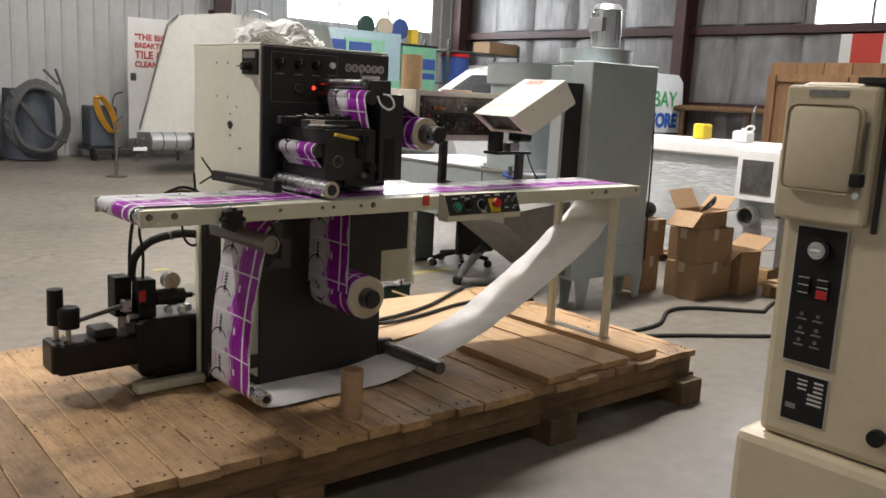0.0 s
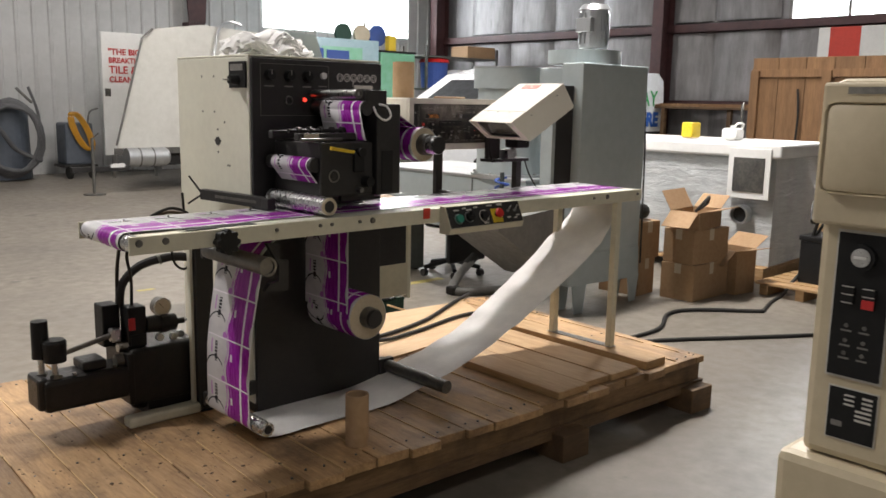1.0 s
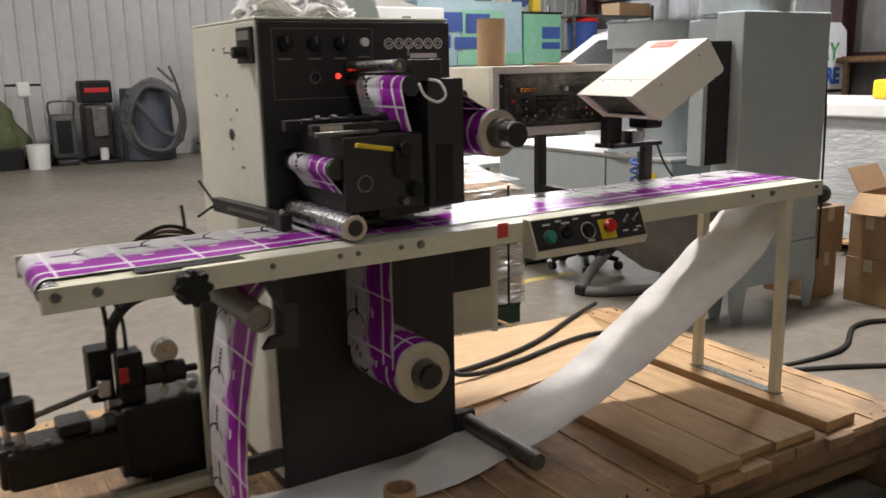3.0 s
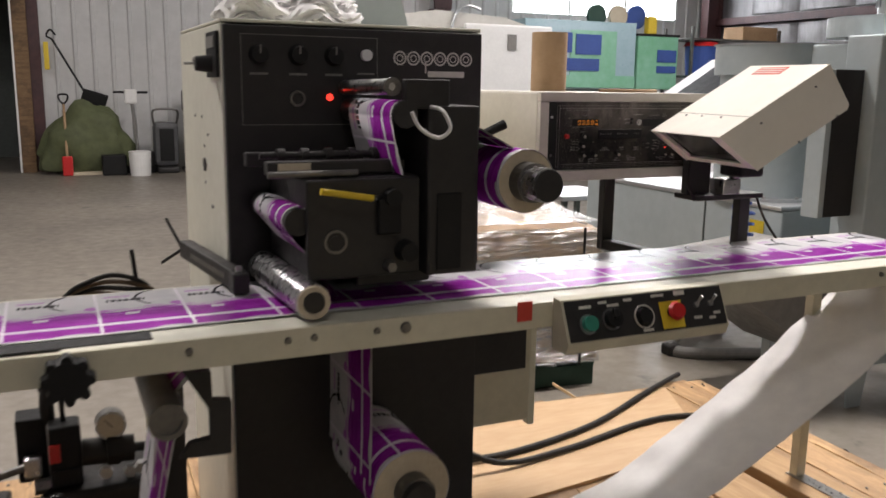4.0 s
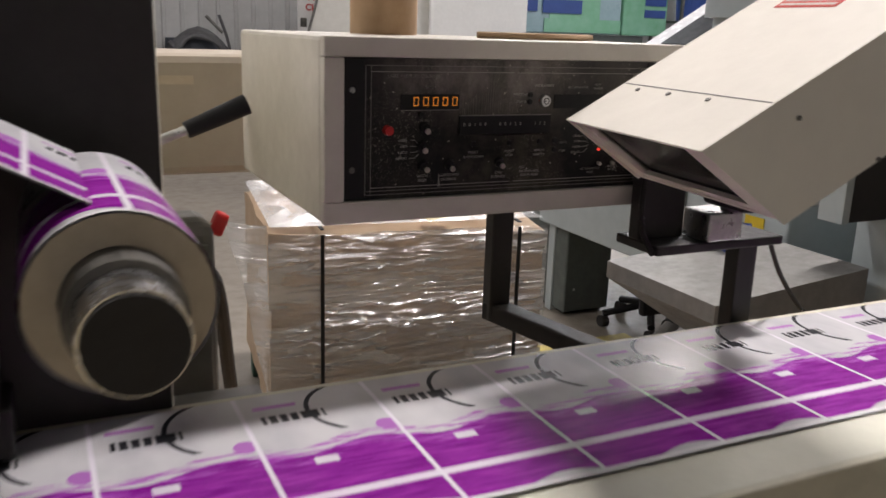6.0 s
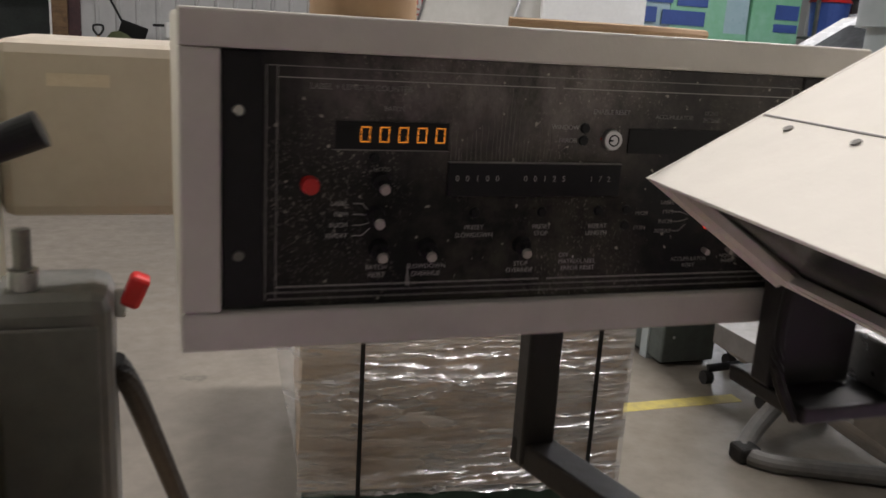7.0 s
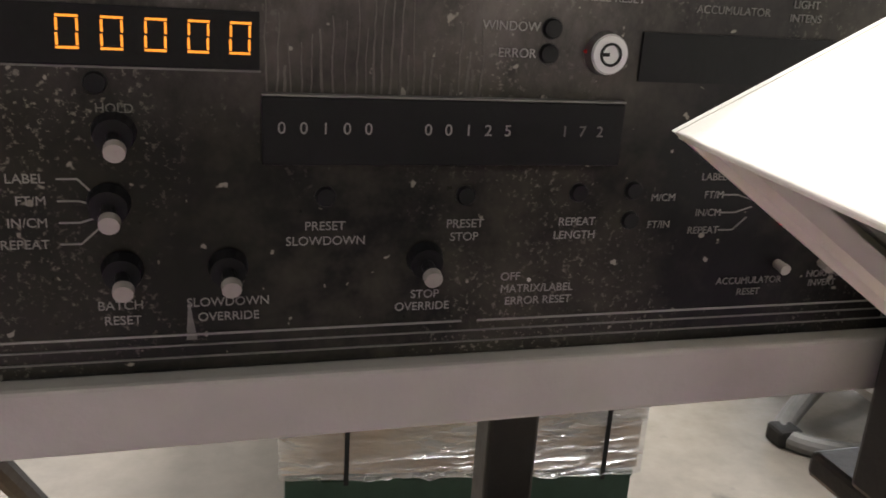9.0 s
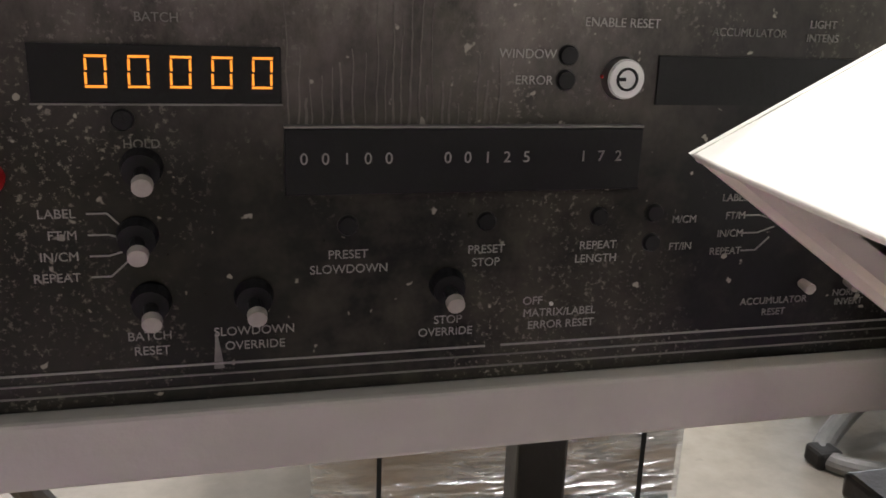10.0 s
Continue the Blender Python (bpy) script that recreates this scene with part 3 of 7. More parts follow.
    # rafter foot on the back wall
    bm = bmesh.new()
    prism(bm, [(6.25, ROOF), (6.95, ROOF), (6.78, 3.0), (6.42, 3.0)], "y", Y1 - 0.35, Y1 - 0.3)
    box(bm, 6.42, 6.78, Y1 - 0.32, Y1 - 0.03, 0, 3.0)
    solo("steel_column", bm, RED_STEEL, "dark red steel column with a widening head", "column", (6.6, Y1 - 0.2, 0), "wall columns")
    solo("wall_west", B(X0 - 0.15, X0, Y0, Y1, 0, ROOF, 0), WALL_WHITE, "plain white warehouse wall", "wall", kind="structure")
    solo("wall_south", B(X0, X1, Y0 - 0.15, Y0, 0, ROOF, 0), WALL_WHITE, "plain white warehouse wall", "wall", kind="structure")
    # roof out of view; its dull foil is chosen to lessen bounced light
    solo("ceiling", B(X0 - 3.2, X1 + 0.4, Y0 - 0.4, Y1 + 3.5, ROOF, ROOF + 0.15, 0), FOIL, "unseen warehouse roof, in silver foil to cut bounced light", "ceiling", kind="structure")
    # unseen fittings modelled round these lamps
    for lx, ly, watts in LAMPS:
        t = thing("unseen_ceiling_light", (lx, ly, ROOF), "unseen long twin tube fluorescent fitting under the roof", "ceiling light", "ceiling lights")
        part("housing", B(lx - 0.62, lx + 0.62, ly - 0.17, ly + 0.17, ROOF - 0.2, ROOF - 0.12, 0.005), WHITE, t)
        for dx in (-0.5, 0.5):
            part("hanger", C((lx + dx, ly, ROOF - 0.12), (lx + dx, ly, ROOF), 0.008, seg=8), STEEL, t)
        for dy in (-0.08, 0.08):
            part("tube", C((lx - 0.6, ly + dy, ROOF - 0.235), (lx + 0.6, ly + dy, ROOF - 0.235), 0.02, seg=12), TUBE_GLOW, t)


building()

# ---- the timber platform ----
DECK = 0.26
TILT2 = Matrix.Translation((0, -0.23, 0)) @ Matrix.Rotation(radians(-2.1), 4, "Z")


def platform():
    t = thing("timber_platform", (0.1, 0.5, 0), "long stained timber skid platform with loose planks", "pallet")
    rng = random.Random(4)
    x, seams = -1.76, []
    while x < 1.9:
        w = min(rng.choice((0.138, 0.143, 0.147, 0.152)), 1.93 - x)
        if 1.93 - x - w < 0.06:
            w = 1.93 - x
        y0 = -0.006 + rng.uniform(-0.022, 0.010)
        bm = B(x + 0.002, x + w - 0.002, y0, 1.66 + rng.uniform(-0.02, 0.02), DECK - 0.036, DECK + rng.uniform(-0.004, 0.001), 0.0025, TILT2)
        board = part("plank", bm, WOOD, t)
        for y in (0.05, 0.58, 1.13, 1.59):
            for nx in (x + 0.035 + rng.uniform(-0.01, 0.01), x + w - 0.04 + rng.uniform(-0.01, 0.01)):
                ny = y + rng.uniform(-0.015, 0.02)
                part("nail", lifted(C((nx, ny, DECK - 0.006), (nx, ny, DECK + 0.0022), 0.0045, seg=8), TILT2), DARK_STEEL, board)
        x += w
        seams.append((x, y0))
    # thin pale strips laid along some of the joints
    for sx, y0 in seams[:-1]:
        a = y0 + rng.uniform(0.0, 0.12)
        while a < 1.5:
            b = a + rng.uniform(0.15, 0.5)
            wide = rng.uniform(0.0012, 0.0034)
            bm = bmesh.new()
            n = 9
            lo = [bm.verts.new((sx + 0.001 - wide * (0.4 + 0.6 * rng.random()), a + (b - a) * i / n, DECK + 0.0018)) for i in range(n + 1)]
            hi = [bm.verts.new((sx + 0.001 + wide * (0.4 + 0.6 * rng.random()), a + (b - a) * i / n, DECK + 0.0018)) for i in range(n + 1)]
            for i in range(n):
                bm.faces.new((lo[i], hi[i], hi[i + 1], lo[i + 1]))
            ex = bmesh.ops.extrude_face_region(bm, geom=bm.faces[:])
            for v in ex["geom"]:
                if isinstance(v, bmesh.types.BMVert):
                    v.co.z -= 0.012
            bm.transform(TILT2)
            part("split_edge", bm, PALE_EDGE, t)
            a = b + rng.uniform(0.02, 0.35)
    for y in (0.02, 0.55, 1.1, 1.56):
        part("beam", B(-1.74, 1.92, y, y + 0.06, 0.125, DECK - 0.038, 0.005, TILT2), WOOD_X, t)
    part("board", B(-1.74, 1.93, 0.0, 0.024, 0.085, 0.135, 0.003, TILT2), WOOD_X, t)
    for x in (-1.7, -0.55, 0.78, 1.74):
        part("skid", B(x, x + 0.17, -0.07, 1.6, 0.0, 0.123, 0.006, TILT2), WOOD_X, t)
    # bark crumbs and grit scattered round the pump
    bm = bmesh.new()
    for k in range(380):
        cx, cy = rng.gauss(-0.62, 0.32), rng.gauss(0.28, 0.24)
        if not (-1.7 < cx < 1.6 and -0.16 < cy < 1.3):
            continue
        r = rng.uniform(0.0012, 0.0060) * rng.random() ** 2 + 0.0010
        tmp = bmesh.new()
        bmesh.ops.create_icosphere(tmp, subdivisions=1, radius=1.0)
        for v in tmp.verts:
            v.co = Vector((cx + v.co.x * r * rng.uniform(0.8, 1.9), cy + v.co.y * r * rng.uniform(0.8, 1.6), DECK + 0.001 + r * 0.35 * (v.co.z + 0.8)))
        join(bm, tmp)
    solo("wood_crumbs", bm, CRUMB, "dark bark crumbs and grit on the timber deck", "debris", (0, 0, DECK), kind="stuff")
    return t


platform()


def loose_planks():
    label = "loose sawn plank lying across the timber platform"
    # plank under the table legs and two wide boards beside it
    bm = B(1.47, 1.63, -0.26, 0.66, DECK, DECK + 0.04, 0.004)
    solo("loose_plank", bm, FRESH_WOOD, "thick orange brown plank under the table legs", "plank", (1.55, 0.2, DECK), "loose planks")
    for x0, x1, y0, y1, h in ((0.82, 1.02, -0.24, 0.62, 0.034), (1.03, 1.20, -0.21, 0.60, 0.03), (1.21, 1.41, -0.22, 0.64, 0.032)):
        bm = B(x0, x1, y0, y1, DECK + 0.001, DECK + h, 0.003, Matrix.Rotation(radians(-1.5), 4, "Z"))
        solo("loose_plank", bm, FRESH_WOOD, label, "plank", ((x0 + x1) / 2, 0.2, DECK), "loose planks")
    bm = prism(bmesh.new(), [(0.42, 0.62), (1.5, 0.75), (1.75, 1.3), (0.5, 1.42)], "z", DECK + 0.001, DECK + 0.012)
    solo("plywood_sheet", bm, PLY, "thin light plywood sheet on the platform", "plywood", (1.0, 1.0, DECK))


loose_planks()
T_TOP = 1.098


# ---- the slitter rewinder ----
def cabinet():
    t = thing("machine_cabinet", (0.06, 0.72, DECK), "tall cream machine cabinet with a black front plate", "machine cabinet")
    part("side_panel", B(-0.262, -0.246, 0.43, 1.02, DECK + 0.04, 1.672, 0.004), CREAM, t, "cream side panel with bolt holes")
    part("side_panel", B(0.354, 0.37, 0.43, 1.02, DECK + 0.04, 1.672, 0.004), CREAM, t)
    part("top_panel", B(-0.262, 0.37, 0.425, 1.02, 1.673, 1.681, 0.003), CREAM, t)
    part("back_panel", B(-0.245, 0.353, 1.0, 1.018, DECK + 0.04, 1.672, 0.003), CREAM, t)
    front = part("front_plate", B(-0.258, 0.366, 0.412, 0.428, DECK + 0.01, 1.668, 0.003), BLACK, t, "black painted front plate")
    part("plinth", B(-0.255, 0.363, 0.432, 1.0, DECK, DECK + 0.04, 0.003), BLACK, t)
    # bolt heads and holes in the side
    for y, z in ((0.80, 1.60), (0.70, 1.60), (0.80, 1.46), (0.70, 1.46), (0.677, 1.39), (0.70, 1.345), (0.655, 1.345), (0.677, 1.30), (0.60, 1.25), (0.585, 1.25), (0.62, 1.42)):
        part("bolt_head", bolt(bmesh.new(), (-0.262, y, z), (-1, 0, 0), 0.005, 0.002), DARK_STEEL, t)
    part("hole_cover", C((-0.262, 0.677, 1.344), (-0.2655, 0.677, 1.344), 0.017), BLACK, t)
    # switch plate on the side
    sw = part("switch_plate", B(-0.270, -0.2625, 0.44, 0.565, 1.555, 1.655, 0.002), BLACK_PLASTIC, t, "black switch plate")
    part("switch_knob", C((-0.270, 0.50, 1.585), (-0.305, 0.50, 1.585), 0.02, 0.016), BLACK_PLASTIC, sw)
    part("switch_lever", B(-0.33, -0.306, 0.496, 0.504, 1.582, 1.588, 0.001), STEEL, sw)
    part("nameplate", B(-0.2725, -0.2705, 0.455, 0.55, 1.62, 1.645, 0), PRINT_DIM, sw)
    # dials, lamps and lettering on the front
    yf = 0.412
    for x in (-0.183, -0.095, -0.012):
        part("dial_knob", C((x, yf, 1.606), (x, yf - 0.022, 1.606), 0.022, 0.018), BLACK_PLASTIC, front)
        part("dial_pointer", B(x - 0.002, x + 0.002, yf - 0.0235, yf - 0.022, 1.608, 1.626, 0), PRINT_DIM, front)
        part("dial_label", B(x - 0.02, x + 0.02, yf - 0.001, yf, 1.562, 1.567, 0), PRINT_DIM, front)
    part("white_button", C((0.065, yf, 1.61), (0.065, yf - 0.012, 1.61), 0.013), WHITE, front)
    part("dial_label", B(0.045, 0.085, yf - 0.001, yf, 1.566, 1.57, 0), PRINT_DIM, front)
    part("red_lamp", C((-0.022, yf, 1.514), (-0.022, yf - 0.008, 1.514), 0.0085, 0.006), LED_RED, front)
    part("socket_ring", C((-0.098, yf, 1.511), (-0.098, yf - 0.008, 1.511), 0.018, bore=0.013), DARK_STEEL, front)
    bm = bmesh.new()
    for x0, x1, z0, z1 in ((-0.222, 0.094, 1.648, 1.6495), (-0.222, 0.094, 1.452, 1.4535), (-0.222, -0.2205, 1.452, 1.6495), (0.0925, 0.094, 1.452, 1.6495)):
        box(bm, x0, x1, yf - 0.0008, yf, z0, z1)
    part("panel_border", bm, PRINT_DIM, front)
    # maker's mark as plain outlined rings and a bar
    for k in range(6):
        cx = 0.150 + 0.0345 * k
        part("logo_ring", C((cx, yf, 1.606), (cx, yf - 0.001, 1.606), 0.0165, bore=0.0128, seg=28), PRINT_WHITE, front)
        part("logo_ring", C((cx, yf, 1.606), (cx, yf - 0.001, 1.606), 0.0085, bore=0.0062, seg=20), PRINT_WHITE, front)
    part("logo_bar", B(0.2145, 0.2175, yf - 0.001, yf, 1.572, 1.60, 0), PRINT_WHITE, front)
    part("logo_bar", B(0.222, 0.318, yf - 0.001, yf, 1.563, 1.577, 0), PRINT_WHITE, front)
    return t


cabinet()


def table():
    t = thing("conveyor_table", (0.4, 0.2, DECK), "long cream conveyor table carrying a printed label web", "conveyor table")
    xl, xr = -0.925, 1.73
    part("side_rail", B(xl, xr, 0.0, 0.012, T_TOP - 0.056, T_TOP, 0.002), RAIL_CREAM, t, "cream front side rail with bolt holes")
    part("side_rail", B(xl, xr, 0.405, 0.417, T_TOP - 0.056, T_TOP, 0.002), RAIL_CREAM, t)
    part("bed", B(xl + 0.03, xr - 0.03, 0.0125, 0.4045, T_TOP - 0.022, T_TOP - 0.006, 0.002), RAIL_CREAM, t)
    part("edge_strip", B(-0.62, xr - 0.02, 0.0125, 0.085, T_TOP - 0.0055, T_TOP - 0.001, 0.001), CREAM, t)
    for x in (xl + 0.03, xr - 0.03):
        part("end_roller", C((x, 0.014, T_TOP - 0.028), (x, 0.403, T_TOP - 0.028), 0.026), ROLLER, t)
    for x in (-0.895, -0.81, -0.413, -0.235, -0.185, -0.06, 0.0, 1.335, 1.44, 1.69):
        r = 0.012 if x in (-0.895, 0.0, 1.44, -0.81) else 0.007
        part("bolt", bolt(bmesh.new(), (x, 0.0, 1.077), (0, -1, 0), r, 0.006, 12), DARK_STEEL, t)
    part("tape_tag", B(0.25, 0.285, -0.003, -0.0005, 1.062, 1.104, 0), RED_TAPE, t, "red tape tag")
    k = part("adjusting_knob", C((-0.611, -0.001, 1.058), (-0.611, -0.035, 1.058), 0.036, 0.033), BLACK_PLASTIC, t, "black star knob")
    for i in range(8):
        a = 2 * math.pi * i / 8
        part("knob_lobe", C((-0.611 + 0.034 * math.cos(a), -0.004, 1.058 + 0.034 * math.sin(a)), (-0.611 + 0.034 * math.cos(a), -0.034, 1.058 + 0.034 * math.sin(a)), 0.009, seg=12), BLACK_PLASTIC, k)
    # legs at the far end, with foot bar
    for y in (0.022, 0.395):
        part("leg", B(1.535, 1.572, y - 0.016, y + 0.016, DECK + 0.046, T_TOP - 0.057, 0.002), RAIL_CREAM, t)
    part("foot_bar", B(1.53, 1.577, 0.0, 0.42, DECK + 0.0405, DECK + 0.0455, 0.001), STEEL, t)
    # dark post carrying the near end
    part("support_post", B(-0.425, -0.352, 0.575, 0.625, DECK, T_TOP - 0.06, 0.003), BLACK, t)
    part("post_edge", B(-0.440, -0.427, 0.60, 0.625, DECK, T_TOP - 0.06, 0.002), CREAM, t)
    part("foot_bar", B(-0.715, -0.355, 0.575, 0.64, DECK, DECK + 0.042, 0.012), RAIL_CREAM, t)
    part("cross_bracket", B(-0.45, -0.25, 0.418, 0.43, T_TOP - 0.12, T_TOP - 0.058, 0.002), RAIL_CREAM, t)
    # dark strip on the belt edge at the near end
    part("belt_guide", B(-0.72, -0.47, 0.03, 0.08, T_TOP - 0.0008, T_TOP + 0.001, 0), BLACK_PLASTIC, t)
    return t


table()


def webs():
    t = thing("label_web", (0.2, 0.25, T_TOP), "purple and white printed label web threaded through the rewinder", "label web")
    # belt run, wrapping both ends
    path = [(-0.70, T_TOP - 0.062)] + arc(-0.895, T_TOP - 0.028, 0.0295, 270, 90, 12) + [(-0.895 + 2.6 * i / 40, T_TOP + 0.002) for i in range(1, 41)] + arc(1.70, T_TOP - 0.028, 0.0295, 90, 10, 6)
    part("belt_run", strip(path, 0.088, 0.402, start=0.12, wobble=0.002), WEB, t)
    # hanging run at the near end
    path = [(-0.36, 1.035), (-0.40, 1.005)] + arc(-0.455, 0.955, 0.034, 40, 0, 4)
    path += [(-0.421 - 0.065 * (i / 12) - 0.022 * math.sin(math.pi * i / 12), 0.95 - 0.575 * i / 12) for i in range(1, 12)] + arc(-0.46, 0.372, 0.026, 180, 270, 6)
    part("hanging_run", strip(path, 0.075, 0.385, start=0.4, wobble=0.004), WEB, t)
    # run down to the lower roll
    path = [(-0.03, 1.03), (-0.03, 0.9), (-0.031, 0.8), (-0.034, 0.70)]
    part("lower_run", strip(path, 0.11, 0.40, start=0.2), WEB, t)
    # up through the slitting head
    path = [(-0.10, 1.12), (-0.135, 1.175), (-0.175, 1.225), (-0.205, 1.262)] + arc(-0.185, 1.280, 0.028, 200, 60, 8) + [(-0.13, 1.305)]
    part("slitter_run", strip(path, 0.118, 0.36, start=0.1), WEB, t)
    path = [(0.024, 1.368), (0.015, 1.40), (0.005, 1.44), (-0.003, 1.478)] + arc(0.025, 1.487, 0.028, 200, 70, 8) + [(0.16, 1.478), (0.275, 1.417)]
    part("rewind_run", strip(path, 0.075, 0.335, start=0.6), WEB, t)
    # plain white back of the web: sagging strip, and the length on the deck
    front = smooth_path([(1.66, 0.085, 1.05), (1.59, 0.088, 0.90), (1.47, 0.09, 0.79), (1.22, 0.09, 0.653), (0.96, 0.09, 0.527), (0.72, 0.095, 0.425), (0.44, 0.11, 0.330)], 8)
    back = smooth_path([(1.72, 0.40, 1.05), (1.66, 0.40, 0.94), (1.47, 0.40, 0.808), (1.24, 0.40, 0.66), (1.006, 0.40, 0.532), (0.79, 0.405, 0.42), (0.46, 0.415, 0.330)], 8)
    part("slack_run", ruled(front, back), PAPER, t, "white slack web hanging under the table")
    path = smooth_path([(0.43, 0, 0.312), (0.2, 0, 0.272), (-0.1, 0, 0.268), (-0.36, 0, 0.275), (-0.455, 0, 0.345)], 8)
    part("floor_run", strip([(p.x, p.z) for p in path], 0.145, 0.42, wobble=0.006, cols=8), PAPER, t)
    return t


webs()


def rollers():
    t = thing("web_rollers", (0, 0.2, DECK), "steel idler rollers and arbors of the rewinder", "rollers")
    part("roller", C((-0.455, -0.005, 0.955), (-0.455, 0.41, 0.955), 0.032), DARK_STEEL, t)
    part("roller_end", C((-0.455, -0.012, 0.955), (-0.455, -0.005, 0.955), 0.034, bore=0.024), DARK_STEEL, t)
    part("roller", C((-0.46, 0.0, 0.372), (-0.46, 0.41, 0.372), 0.0255), ROLLER, t)
    part("roller_core", C((-0.46, -0.004, 0.372), (-0.46, 0.0, 0.372), 0.015), BLACK, t)
    part("roller", C((0.408, 0.012, 0.335), (0.408, 0.46, 0.335), 0.028), DARK_STEEL, t)
    part("nip_roller", C((-0.177, 0.03, 1.137), (-0.190, 0.385, 1.139), 0.034), ROLLER, t, "shiny steel nip roller")
    part("nip_collar", C((-0.177, 0.20, 1.137), (-0.177, 0.206, 1.137), 0.0352), STEEL, t)
    part("nip_core", C((-0.177, 0.024, 1.137), (-0.177, 0.03, 1.137), 0.032, bore=0.022), CORE, t)
    part("nip_core", C((-0.177, 0.026, 1.137), (-0.177, 0.031, 1.137), 0.021), BLACK, t)
    part("roller", C((-0.185, 0.10, 1.280), (-0.185, 0.40, 1.280), 0.0265), BLACK, t)
    part("roller", C((0.025, 0.068, 1.487), (0.025, 0.40, 1.487), 0.0265), BLACK, t)
    part("guide_roller", C((0.008, 0.10, 1.541), (0.012, 0.40, 1.537), 0.0165), STEEL, t, "bare steel guide roller")
    part("guide_roller_end", C((0.008, 0.095, 1.541), (0.008, 0.10, 1.541), 0.0185, bore=0.008), DARK_STEEL, t)
    part("guide_bracket", B(0.028, 0.125, 0.075, 0.10, 1.498, 1.556, 0.004), BLACK, t)
    # arms that hold them
    part("arm", B(-0.475, -0.24, 0.415, 0.44, 0.92, 0.99, 0.004), BLACK, t)
    bm = prism(bmesh.new(), [(-0.42, 1.024), (-0.368, 1.017), (-0.367, 0.961), (-0.332, 0.955), (-0.335, 0.849), (-0.43, 0.853), (-0.409, 0.88), (-0.372, 0.885), (-0.372, 0.94)], "y", 0.055, 0.075)
    part("latch_plate", bm, BLACK, t, "black hooked latch plate")
    part("arm", B(-0.48, -0.24, 0.415, 0.44, 0.345, 0.40, 0.004), BLACK, t)
    part("arm", B(0.36, 0.44, 0.40, 0.43, 0.30, 0.37, 0.004), BLACK, t)
    return t


rollers()


def roll(name, cx, cz, r, y0, y1, tip, label, loc):
    t = thing(name, loc, label, "label roll")
    outline = [(cx + r * math.cos(a), cz + r * math.sin(a)) for a in [math.radians(180 - 9 * i) for i in range(41)]]
    part("printed_wrap", strip(outline, y0, y1, start=0.3), WEB, t)
    part("paper_side", C((cx, y0 + 0.001, cz), (cx, y1 - 0.001, cz), r - 0.002, seg=40, bore=0.042), CORE, t, "edge of the wound paper and its core")
    part("arbor", C((cx, y0 - 0.035, cz), (cx, 0.412, cz), 0.0415), DARK_STEEL, t)
    part("arbor_collar", C((cx, tip, cz), (cx, y0 - 0.02, cz), 0.0355), ROLLER if name == "rewind_roll" else BLACK, t)
    part("arbor_cap", C((cx, tip - 0.004, cz), (cx, tip + 0.008, cz), 0.033), BLACK, t)
    return t


roll("rewind_roll", 0.289, 1.350, 0.067, 0.045, 0.33, -0.04, "rewound roll of purple labels on a steel arbor", (0.289, 0.2, 1.350))
roll("waste_roll", 0.058, 0.677, 0.090, 0.10, 0.39, 0.055, "lower roll of purple labels on a black arbor", (0.058, 0.25, 0.677))


